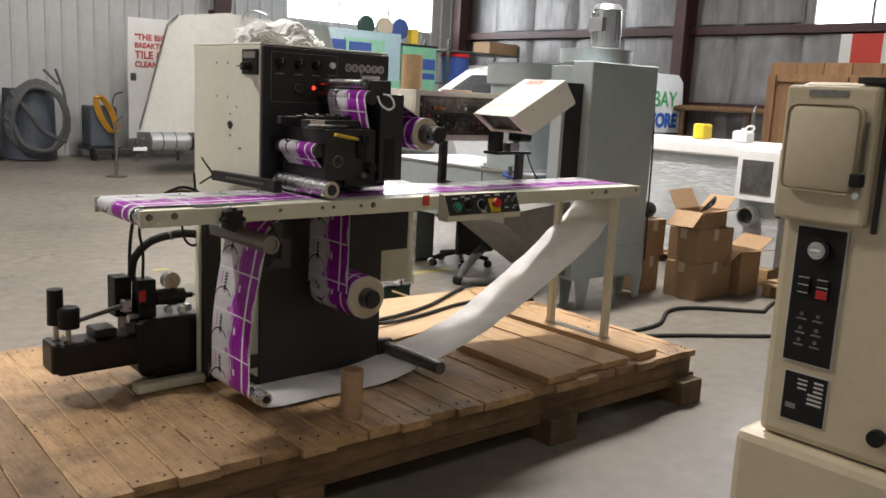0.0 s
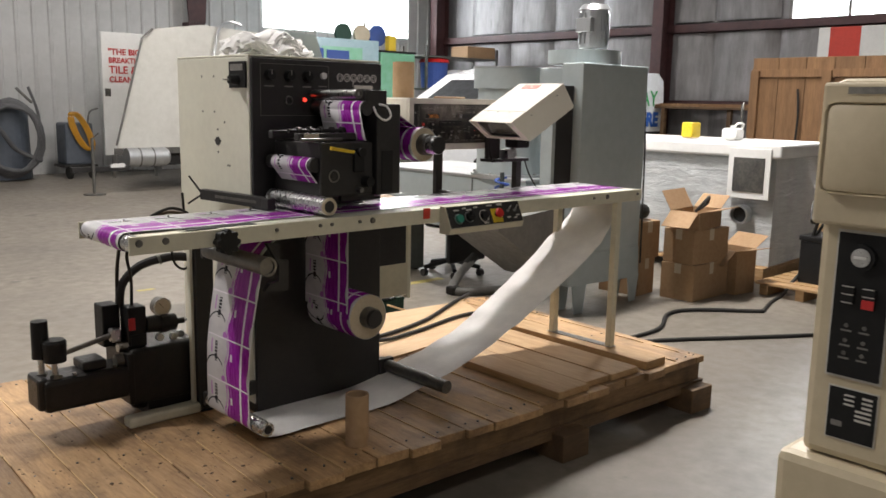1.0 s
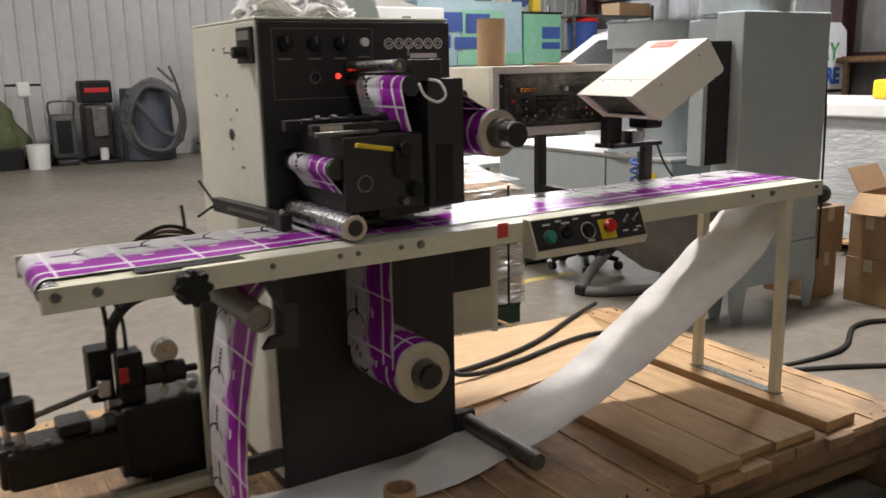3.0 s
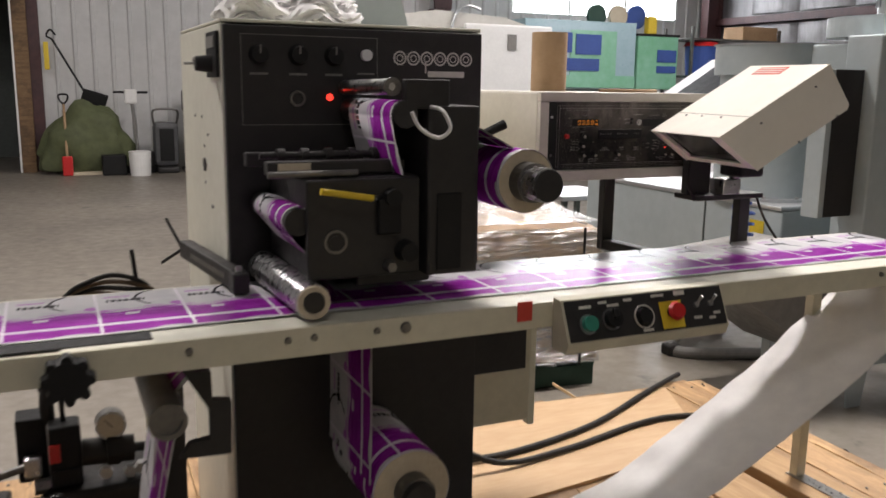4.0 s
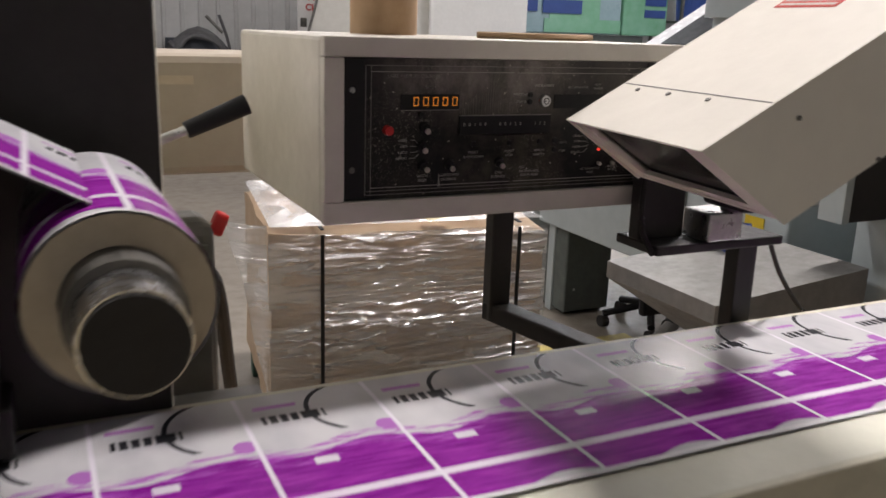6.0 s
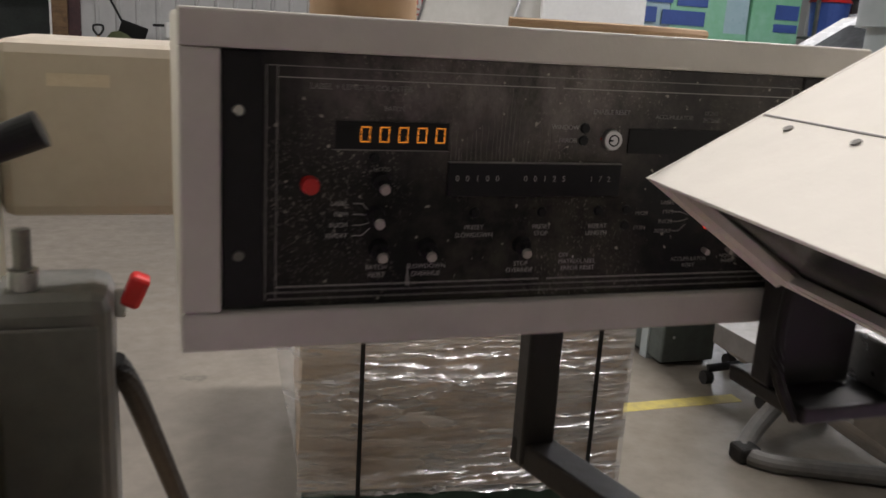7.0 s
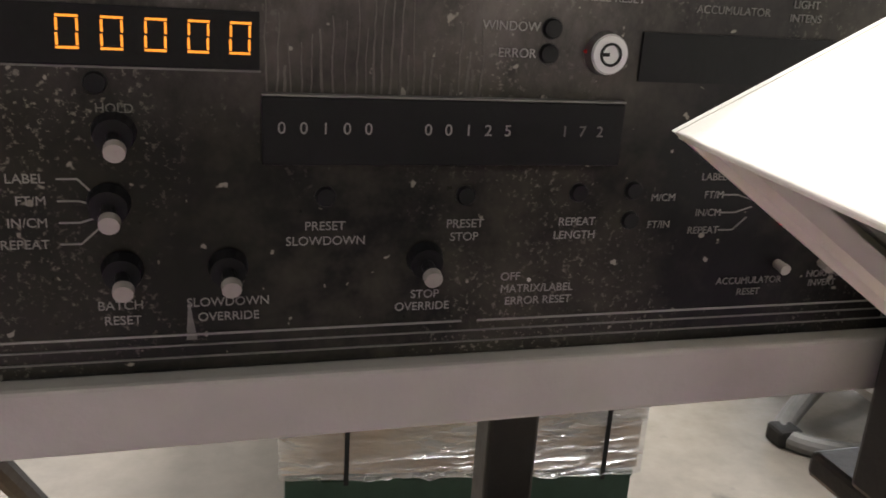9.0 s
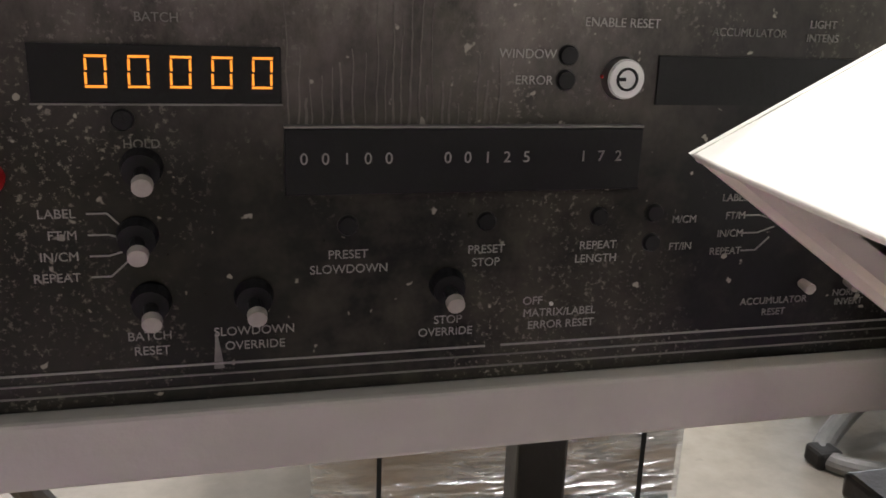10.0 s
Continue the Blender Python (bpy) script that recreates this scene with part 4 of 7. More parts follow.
def slitter():
    t = thing("slitting_head", (0, 0.25, 1.06), "black slitting head bolted to the cabinet front", "slitting head")
    part("housing", B(-0.12, 0.07, 0.10, 0.405, 1.168, 1.365, 0.006), BLACK, t)
    part("face_plate", B(-0.172, 0.065, 0.085, 0.0995, 1.165, 1.362, 0.004), BLACK, t)
    part("round_badge", C((-0.115, 0.085, 1.24), (-0.115, 0.081, 1.24), 0.024, bore=0.019), DARK_STEEL, t)
    part("round_badge", C((-0.115, 0.085, 1.24), (-0.115, 0.082, 1.24), 0.012), BLACK, t)
    part("side_plate", B(0.075, 0.19, 0.07, 0.41, 1.160, 1.505, 0.006), BLACK, t)
    part("side_recess", B(0.095, 0.15, 0.066, 0.0695, 1.17, 1.33, 0.002), BLACK_PLASTIC, t)
    part("clamp_knob", C((0.03, 0.084, 1.215), (0.03, 0.05, 1.215), 0.022, 0.019, 20), BLACK_PLASTIC, t)
    part("clamp_knob", C((-0.005, 0.084, 1.185), (-0.005, 0.06, 1.185), 0.013, 0.011, 6), DARK_STEEL, t)
    part("blade_cover", B(-0.03, 0.02, 0.072, 0.0845, 1.25, 1.325, 0.005), BLACK_PLASTIC, t)
    part("side_plate", B(-0.165, -0.125, 0.10, 0.41, 1.165, 1.36, 0.004), BLACK, t)
    part("lower_block", B(-0.10, 0.2, 0.33, 0.41, 1.104, 1.159, 0.004), BLACK, t)
    part("lower_bar", C((-0.12, 0.20, 1.150), (0.19, 0.20, 1.150), 0.011), DARK_STEEL, t)
    part("lower_bar", B(-0.06, 0.10, 0.115, 0.135, 1.140, 1.164, 0.003), BLACK, t)
    part("top_bar", B(-0.235, 0.05, 0.13, 0.165, 1.368, 1.395, 0.004), BLACK, t)
    part("top_bar", B(-0.24, 0.05, 0.30, 0.33, 1.37, 1.40, 0.004), BLACK, t)
    part("chrome_bar", C((-0.24, 0.11, 1.372), (-0.06, 0.11, 1.372), 0.007), DARK_STEEL, t)
    part("brass_tag", B(-0.215, -0.15, 0.128, 0.1295, 1.378, 1.392, 0), CORE, t)
    for i in range(5):
        part("knife_collar", C((-0.20 + 0.05 * i, 0.20, 1.402), (-0.185 + 0.05 * i, 0.20, 1.402), 0.014), BLACK, t)
    part("knife_shaft", C((-0.235, 0.20, 1.402), (0.07, 0.20, 1.402), 0.007), BLACK, t)
    part("yellow_handle", C((-0.154, 0.05, 1.345), (-0.05, 0.05, 1.328), 0.0065), YELLOW, t, "yellow sleeved lever handle")
    part("handle_stem", C((-0.05, 0.05, 1.328), (-0.02, 0.085, 1.325), 0.005), STEEL, t)
    part("knob", C((0.0, 0.085, 1.325), (0.0, 0.06, 1.325), 0.017), BLACK_PLASTIC, t)
    # swing bar that runs back along the cabinet side
    d = Vector((-0.312, 0.72, 1.128)) - Vector((-0.262, 0.31, 1.128))
    m = Matrix.Translation((-0.287, 0.515, 1.128)) @ Matrix.Rotation(math.atan2(-d.x, d.y), 4, "Z")
    part("swing_bar", B(-0.016, 0.016, -d.length / 2, d.length / 2, -0.021, 0.021, 0.003, m), BLACK, t)
    part("bar_slot", B(-0.0175, -0.0162, -0.16, 0.10, -0.005, 0.006, 0, m), DARK_STEEL, t)
    part("bar_pin", C((-0.318, 0.70, 1.12), (-0.352, 0.76, 1.20), 0.004, seg=8), BLACK, t)
    part("bar_pin", C((-0.318, 0.71, 1.13), (-0.37, 0.74, 1.09), 0.004, seg=8), BLACK, t)
    part("bar_clamp", B(-0.28, -0.245, 0.275, 0.325, 1.1035, 1.148, 0.004), BLACK, t)
    part("bar_screw", C((-0.263, 0.30, 1.148), (-0.263, 0.30, 1.16), 0.008, seg=8), STEEL, t)
    # loop of white trim curling from the web edge
    pts = [(0.018, 0.02, 1.494), (0.036, 0.02, 1.463), (0.074, 0.02, 1.445), (0.099, 0.02, 1.462), (0.088, 0.03, 1.495), (0.075, 0.06, 1.503)]
    part("trim_curl", pipe(bmesh.new(), pts, 0.004, seg=8), PAPER, t, "curl of white trim strip")
    return t


slitter()


def side_box():
    t = thing("drive_box", (0.46, 0.5, 0.64), "beige drive housing under the table beside the cabinet", "machine housing")
    # body in mid grey though beige: its shadow is put into the colour
    part("housing", B(0.3715, 0.545, 0.44, 0.75, 0.64, 0.965, 0.004), MID_GREY, t)
    part("front_cover", B(0.3715, 0.545, 0.4345, 0.4395, 0.64, 1.03, 0.002), RAIL_CREAM, t)
    part("dark_window", B(0.374, 0.53, 0.4305, 0.434, 0.79, 0.985, 0.001), BLACK, t)
    part("post", B(0.548, 0.568, 0.44, 0.47, 0.62, 1.04, 0.002), CREAM, t)
    return t


side_box()

# ---- the counter and the inspection lamp ----
PY = 0.475


def counter():
    t = thing("counter_unit", (0.85, 0.7, 1.294), "beige label counter box with a dusty black panel", "counter")
    part("shell", B(0.569, 1.125, PY + 0.004, 0.925, 1.294, 1.531, 0.006), PANEL_GREY, t)
    bm = bmesh.new()
    box(bm, 0.569, 1.125, PY - 0.012, PY + 0.003, 1.506, 1.531, 0.002)
    box(bm, 0.569, 1.125, PY - 0.012, PY + 0.003, 1.294, 1.3225, 0.002)
    box(bm, 0.569, 0.596, PY - 0.012, PY + 0.003, 1.323, 1.5055, 0.002)
    box(bm, 1.096, 1.125, PY - 0.012, PY + 0.003, 1.323, 1.5055, 0.002)
    part("bezel", bm, PANEL_GREY, t)
    panel = part("panel", B(0.5965, 1.0955, PY - 0.003, PY + 0.003, 1.323, 1.5055, 0.0005), PANEL_BLACK, t, "black printed panel with dust and a painted hazy sheen")
    return panel


panel = counter()


def prism_m(bm, outline, y0, y1, m):
    prism(bm, outline, "y", y0, y1)
    bm.transform(m)
    return bm


def lamp_box():
    t = thing("inspection_lamp", (0.98, 0.25, 1.1), "tilted cream inspection lamp box on a black stand", "inspection lamp")
    a, bvec = Vector((0.8938, 0.415, 1.430)), Vector((0.3114, -0.0313, 0.180))
    wide, length = 0.301, bvec.length
    ex, ey = bvec.normalized(), Vector((-0.0998, -0.995, 0))
    ez = ey.cross(ex) if ey.cross(ex).z > 0 else ex.cross(ey)
    m = Matrix(((ex.x, -ey.x, ez.x, a.x), (ex.y, -ey.y, ez.y, a.y), (ex.z, -ey.z, ez.z, a.z), (0, 0, 0, 1)))
    d = 0.132

    def shell(y0, y1):
        return prism(bmesh.new(), [(0.0, 0.0), (length, 0.0), (length + 0.014, -d + 0.01), (length + 0.004, -d), (0.062, -d)], "y", y0, y1)
    bm = bmesh.new()
    join(bm, shell(-wide, -wide + 0.003), m)
    part("side_plate", bm, BOX_WHITE, t)
    bm = bmesh.new()
    join(bm, shell(-0.003, 0.0), m)
    part("side_plate", bm, BOX_WHITE, t)
    part("top_plate", B(0.0, length, -wide + 0.0032, -0.0032, -0.003, 0.0, 0.0008, m), BOX_WHITE, t, "bright cream top plate")
    part("end_plate", B(length - 0.004, length, -wide + 0.0032, -0.0032, -d + 0.01, -0.0035, 0, m), BOX_WHITE, t)
    part("bottom_plate", B(0.066, length, -wide + 0.0032, -0.0032, -d, -d + 0.003, 0, m), BOX_WHITE, t)
    part("lens", prism_m(bmesh.new(), [(0.018, -0.012), (0.024, -0.012), (0.078, -d + 0.012), (0.072, -d + 0.012)], -wide + 0.045, -0.03, m), GLASS_DARK, t, "dark glass behind the mouth")
    for y0, y1 in ((-0.030, -0.0035), (-wide + 0.0035, -wide + 0.045)):
        part("mouth_lip", prism_m(bmesh.new(), [(0.006, -0.006), (0.014, -0.006), (0.072, -d + 0.004), (0.064, -d + 0.004)], y0, y1, m), BOX_WHITE, t)
    part("mouth_lip", prism_m(bmesh.new(), [(0.060, -d + 0.016), (0.068, -d + 0.016), (0.076, -d + 0.004), (0.066, -d + 0.004)], -wide + 0.0035, -0.0035, m), BOX_WHITE, t)
    part("seam", B(0.098, 0.0995, -wide + 0.004, -0.004, 0.0, 0.0006, 0, m), PRINT_DIM, t)
    for y in (-0.05, -0.12, -0.20):
        part("rivet", lifted(cyl(bmesh.new(), (0.088, y, 0), (0.088, y, 0.0015), 0.0035, seg=8), m), PRINT_DIM, t)
    part("warning_label", B(length - 0.05, length - 0.012, -0.17, -0.06, 0.0, 0.0008, 0, m), RED_TAPE, t, "red printed warning label")
    for k in range(3):
        part("label_bar", B(length - 0.045 + 0.011 * k, length - 0.040 + 0.011 * k, -0.165, -0.065, 0.0009, 0.0013, 0, m), PRINT_WHITE, t)
    for x, z in ((0.12, -0.03), (0.30, -0.03), (0.2, -0.13), (0.33, -0.13)):
        part("rivet", lifted(cyl(bmesh.new(), (x, -wide, z), (x, -wide - 0.002, z), 0.003, seg=8), m), DARK_STEEL, t)
    # stand
    part("stand_plate", B(1.045, 1.13, 0.43, 0.455, 1.246, 1.42, 0.003), BLACK, t)
    part("stand_shelf", B(1.05, 1.30, 0.39, 0.49, 1.230, 1.245, 0.003), BLACK, t)
    part("stand_leg", B(1.245, 1.285, 0.425, 0.455, 1.0, 1.229, 0.002), BLACK, t)
    part("stand_foot", B(1.22, 1.31, 0.4185, 0.424, 1.0, 1.06, 0.001), BLACK, t)
    part("swivel", B(1.06, 1.14, 0.25, 0.43, 1.345, 1.375, 0.006), BLACK_PLASTIC, t)
    part("swivel_clamp", B(1.15, 1.235, 0.33, 0.42, 1.30, 1.345, 0.008), BLACK_PLASTIC, t)
    part("swivel_plate", B(1.14, 1.205, 0.385, 0.445, 1.246, 1.29, 0.003), STEEL, t)
    part("swivel_post", C((1.19, 0.40, 1.29), (1.19, 0.385, 1.345), 0.014), DARK_STEEL, t)
    part("stand_cable", pipe(bmesh.new(), [(1.06, 0.425, 1.40), (1.035, 0.41, 1.35), (1.025, 0.40, 1.28), (1.05, 0.40, 1.232)], 0.005, seg=8), RUBBER, t)
    part("lamp_cable", pipe(bmesh.new(), [(1.30, 0.42, 1.235), (1.36, 0.44, 1.16), (1.43, 0.45, 1.09), (1.5, 0.45, 1.04)], 0.004, seg=8), RUBBER, t)
    return t


lamp_box()


def counter_stand():
    t = thing("counter_stand", (0.88, 0.45, T_TOP), "black angled bar holding the counter box", "stand")
    part("upright", B(0.938, 0.978, 0.68, 0.71, 1.05, 1.2935, 0.003), BLACK, t)
    a, b = Vector((0.958, 0.695, 1.062)), Vector((1.05, 0.43, 1.045))
    d = (b - a)
    q = d.to_track_quat("Z", "Y").to_matrix().to_4x4()
    part("brace", B(-0.02, 0.02, -0.016, 0.016, -0.015, d.length, 0.003, Matrix.Translation(a) @ q), BLACK, t)
    return t


counter_stand()


def control_box():
    t = thing("control_box", (0.55, 0, 1.0), "sloping black control panel hung on the table rail", "control box")
    prof = [(-0.004, 1.108), (-0.03, 1.106), (-0.068, 1.02), (-0.06, 0.998), (-0.004, 0.998)]
    part("housing", prism(bmesh.new(), prof, "x", 0.335, 0.765), RAIL_CREAM, t)
    # panel plate lies on the slope
    a, b = Vector((0, -0.0312, 1.105)), Vector((0, -0.069, 1.021))
    down = (b - a).normalized()
    out = Vector((0, down.z, -down.y))
    m = Matrix(((1, 0, 0, 0.335), (0, -down.y, out.y, a.y), (0, -down.z, out.z, a.z), (0, 0, 0, 1)))
    L = (b - a).length
    plate = part("panel_plate", B(0.006, 0.424, -L + 0.003, -0.002, 0.0, 0.0025, 0.0005, m), BLACK, t, "black control plate with worn lettering")

    def knob(x, y, r, h, mat, name, r1=None):
        bm = bmesh.new()
        join(bm, cyl(bmesh.new(), (x, y, 0.0026), (x, y, h), r, r1, 24), m)
        return part(name, bm, mat, plate)
    def ring(x, y, r, r0, mat, name):
        bm = bmesh.new()
        join(bm, cyl(bmesh.new(), (x, y, 0.0026), (x, y, 0.006), r, None, 28, r0), m)
        return part(name, bm, mat, plate)
    knob(0.055, -0.055, 0.017, 0.018, GREEN_CAP, "green_button")
    ring(0.055, -0.055, 0.021, 0.0175, STEEL, "button_ring")
    knob(0.115, -0.05, 0.019, 0.02, BLACK_PLASTIC, "selector_knob")
    ring(0.115, -0.05, 0.023, 0.02, STEEL, "button_ring")
    part("selector_pointer", B(0.108, 0.122, -0.05, -0.03, 0.02, 0.028, 0.002, m), BLACK_PLASTIC, plate)
    knob(0.195, -0.052, 0.017, 0.02, BLACK_PLASTIC, "speed_knob")
    ring(0.20, -0.052, 0.026, 0.0235, PRINT_WHITE, "speed_scale")
    part("stop_shield", B(0.245, 0.305, -0.085, -0.025, 0.0026, 0.0035, 0, m), YELLOW, plate, "yellow emergency stop label")
    knob(0.275, -0.05, 0.012, 0.02, BLACK_PLASTIC, "stop_stem")
    bm = bmesh.new()
    join(bm, cyl(bmesh.new(), (0.275, -0.05, 0.02), (0.275, -0.05, 0.030), 0.021, 0.017, 28), m)
    part("stop_button", bm, RED, plate, "red emergency stop button")
    for x in (0.345, 0.385):
        knob(x, -0.04, 0.006, 0.008, STEEL, "toggle_nut")
        bm = bmesh.new()
        join(bm, cyl(bmesh.new(), (x, -0.04, 0.006), (x + 0.004, -0.025, 0.024), 0.0025, 0.0035, 10), m)
        part("toggle_lever", bm, STEEL, plate)
    for x, y, w in ((0.055, -0.018, 0.03), (0.10, -0.012, 0.022), (0.125, -0.02, 0.03), (0.165, -0.012, 0.022), (0.245, -0.010, 0.034), (0.205, -0.082, 0.028), (0.345, -0.068, 0.022), (0.385, -0.072, 0.018), (0.40, -0.062, 0.02)):
        part("label_bar", B(x - w / 2, x + w / 2, y - 0.003, y + 0.003, 0.0026, 0.003, 0, m), PRINT_WHITE, plate)
    part("chip", B(0.29, 0.32, -0.014, -0.004, 0.0026, 0.003, 0, m), PRINT_WHITE, plate)
    return t


control_box()


def upper_tube():
    t = solo("cardboard_tube", C((0.747, 0.72, 1.532), (0.747, 0.72, 1.700), 0.052, bore=0.045, seg=32), CARD_TUBE, "upright brown cardboard core on the counter box", "cardboard tube", (0.747, 0.72, 1.532), "cardboard tubes", smooth=True)
    solo("cardboard_tube", C((-0.135, -0.085, DECK), (-0.135, -0.085, 0.455), 0.043, bore=0.036, seg=32), CARD_TUBE, "brown cardboard core standing on the timber platform", "cardboard tube", (-0.135, -0.085, DECK), "cardboard tubes", smooth=True)
    bm = pipe(bmesh.new(), [(0.86, 0.62, 1.536), (0.98, 0.60, 1.536), (1.08, 0.64, 1.536)], 0.005, seg=8)
    solo("wooden_stick", bm, CARD_TUBE, "thin wooden strips lying on the counter box", "stick", (0.97, 0.62, 1.536))


upper_tube()


def bag():
    bm = bmesh.new()
    bmesh.ops.create_icosphere(bm, subdivisions=5, radius=1.0)
    for v in bm.verts:
        d = v.co.copy()
        warp = Vector((noise.noise(d * 1.7), noise.noise(d * 1.7 + Vector((5, 0, 0))), noise.noise(d * 1.7 + Vector((0, 7, 0))))) * 0.5
        fold = 1 - 2.4 * abs(noise.noise((d + warp) * 3.1)) + 0.5 * (1 - 2.6 * abs(noise.noise((d + warp) * 7.5)))
        p = d * (1 + 0.22 * noise.noise(d * 1.6) + 0.13 * fold)
        v.co = Vector((-0.035 + 0.165 * p.x, 0.67 + 0.16 * p.y, max(1.683, 1.70 + 0.074 * p.z + 0.016 * math.sin(7 * p.x + 1))))
    solo("cloth_bag", bm, BAG, "crumpled white cloth bag on top of the cabinet", "bag", (-0.06, 0.66, 1.683), smooth=True)
    solo("grey_cover", prism(bmesh.new(), [(0.10, 1.682), (0.34, 1.682), (0.30, 1.80), (0.13, 1.81)], "y", 0.80, 1.0), GREY_MACHINE, "grey sheet metal cover on the cabinet top", "cover", (0.22, 0.9, 1.682))


bag()


def pump():
    t = thing("pump_unit", (-0.7, 0.72, DECK), "oily black hydraulic pump with knobs and gauge", "pump")
    part("gear_case", B(-0.995, -0.655, 0.64, 0.80, 0.365, 0.492, 0.022), OILY, t)
    part("gear_cap", B(-1.012, -0.97, 0.655, 0.785, 0.375, 0.50, 0.014), OILY, t)
    part("gear_rib", B(-0.845, -0.755, 0.665, 0.775, 0.493, 0.53, 0.008), OILY, t)
    for x in (-0.93, -0.88, -0.73):
        part("cap_screw", C((x, 0.66, 0.492), (x, 0.66, 0.503), 0.008, seg=6), DARK_STEEL, t)
    part("motor_block", B(-0.67, -0.385, 0.645, 0.86, 0.325, 0.548, 0.012), OILY, t)
    part("motor_flange", B(-0.685, -0.66, 0.635, 0.86, 0.335, 0.54, 0.006), OILY, t)
    part("drain_boss", C((-0.61, 0.72, 0.326), (-0.61, 0.72, 0.296), 0.045, 0.035), OILY, t)
    part("feet", B(-0.60, -0.40, 0.66, 0.82, DECK + 0.001, 0.3245, 0.005), OILY, t)
    for x, y, z in ((-0.978, 0.712, 0.565), (-0.945, 0.672, 0.555)):
        part("knob_stem", C((x, y, 0.47), (x, y, z), 0.011), STEEL, t)
        part("stem_collar", C((x, y, 0.488), (x, y, 0.505), 0.018, seg=6), DARK_STEEL, t)
    part("tall_knob", C((-0.978, 0.712, 0.565), (-0.978, 0.712, 0.704), 0.031, 0.029), BLACK_PLASTIC, t)
    k = part("round_knob", C((-0.942, 0.672, 0.555), (-0.942, 0.672, 0.628), 0.040, 0.0425), BLACK_PLASTIC, t)
    part("knob_cap", C((-0.942, 0.672, 0.628), (-0.942, 0.672, 0.637), 0.0415, 0.036), BLACK_PLASTIC, k)
    part("link_rod", C((-0.905, 0.68, 0.577), (-0.70, 0.72, 0.606), 0.010), DARK_STEEL, t)
    part("rod_eye", B(-0.72, -0.68, 0.70, 0.74, 0.575, 0.63, 0.008), STEEL, t)
    part("relay_box", B(-0.735, -0.665, 0.745, 0.83, 0.55, 0.715, 0.005), BLACK_PLASTIC, t)
    r = part("contactor", B(-0.662, -0.588, 0.68, 0.76, 0.549, 0.708, 0.006), BLACK_PLASTIC, t)
    part("red_button", B(-0.662, -0.636, 0.671, 0.6795, 0.62, 0.668, 0.003), RED, r, "red plastic button")
    part("contactor_lid", B(-0.655, -0.595, 0.672, 0.6795, 0.56, 0.60, 0.002), BLACK_PLASTIC, r)
    v = part("valve_block", C((-0.588, 0.70, 0.628), (-0.465, 0.70, 0.622), 0.034), OILY, t)
    part("valve_collar", C((-0.53, 0.70, 0.6255), (-0.50, 0.70, 0.6245), 0.042, seg=8), OILY, v)
    part("valve_stem", C((-0.465, 0.70, 0.622), (-0.425, 0.70, 0.621), 0.012), OILY, v)
    part("valve_pin", C((-0.425, 0.70, 0.621), (-0.41, 0.70, 0.621), 0.005), STEEL, v)
    for x, z in ((-0.535, 0.572), (-0.478, 0.566), (-0.45, 0.572)):
        part("nut", C((x, 0.675, z), (x, 0.70, z), 0.016, seg=6), STEEL, t)
    part("fitting", C((-0.70, 0.70, 0.555), (-0.66, 0.70, 0.555), 0.02, seg=6), STEEL, t)
    part("fitting", C((-0.72, 0.68, 0.51), (-0.69, 0.68, 0.51), 0.026, seg=6), DARK_STEEL, t)
    g = part("gauge", C((-0.517, 0.725, 0.692), (-0.517, 0.690, 0.692), 0.037), DARK_STEEL, t, "small round pressure gauge")
    part("gauge_rim", C((-0.517, 0.690, 0.692), (-0.517, 0.687, 0.692), 0.037, bore=0.032), STEEL, g)
    part("gauge_face", C((-0.517, 0.690, 0.692), (-0.517, 0.6885, 0.692), 0.0315), CORE, g)
    part("gauge_needle", B(-0.001, 0.001, -0.0008, 0.0, -0.006, 0.022, 0, Matrix.Translation((-0.517, 0.688, 0.692)) @ Matrix.Rotation(radians(-40), 4, "Y")), BLACK_PLASTIC, g)
    part("gauge_stem", C((-0.517, 0.705, 0.64), (-0.517, 0.705, 0.66), 0.01), STEEL, t)
    for pts, rad in (([(-0.66, 0.78, 0.70), (-0.68, 0.72, 0.85), (-0.71, 0.60, 0.98), (-0.72, 0.5, 1.04)], 0.007), ([(-0.625, 0.73, 0.70), (-0.635, 0.70, 0.82), (-0.68, 0.62, 0.93), (-0.70, 0.5, 1.04)], 0.006),
                     ([(-0.66, 0.76, 0.70), (-0.655, 0.74, 0.79), (-0.60, 0.70, 0.865), (-0.50, 0.66, 0.895), (-0.42, 0.64, 0.89)], 0.017), ([(-0.50, 0.64, 1.0), (-0.485, 0.64, 0.88), (-0.44, 0.64, 0.845), (-0.40, 0.64, 0.89)], 0.005)):
        part("hose", pipe(bmesh.new(), pts, rad, seg=10), RUBBER, t)
    part("hose_band", C((-0.535, 0.672, 0.888), (-0.525, 0.668, 0.891), 0.021), DARK_STEEL, t)
    return t


pump()


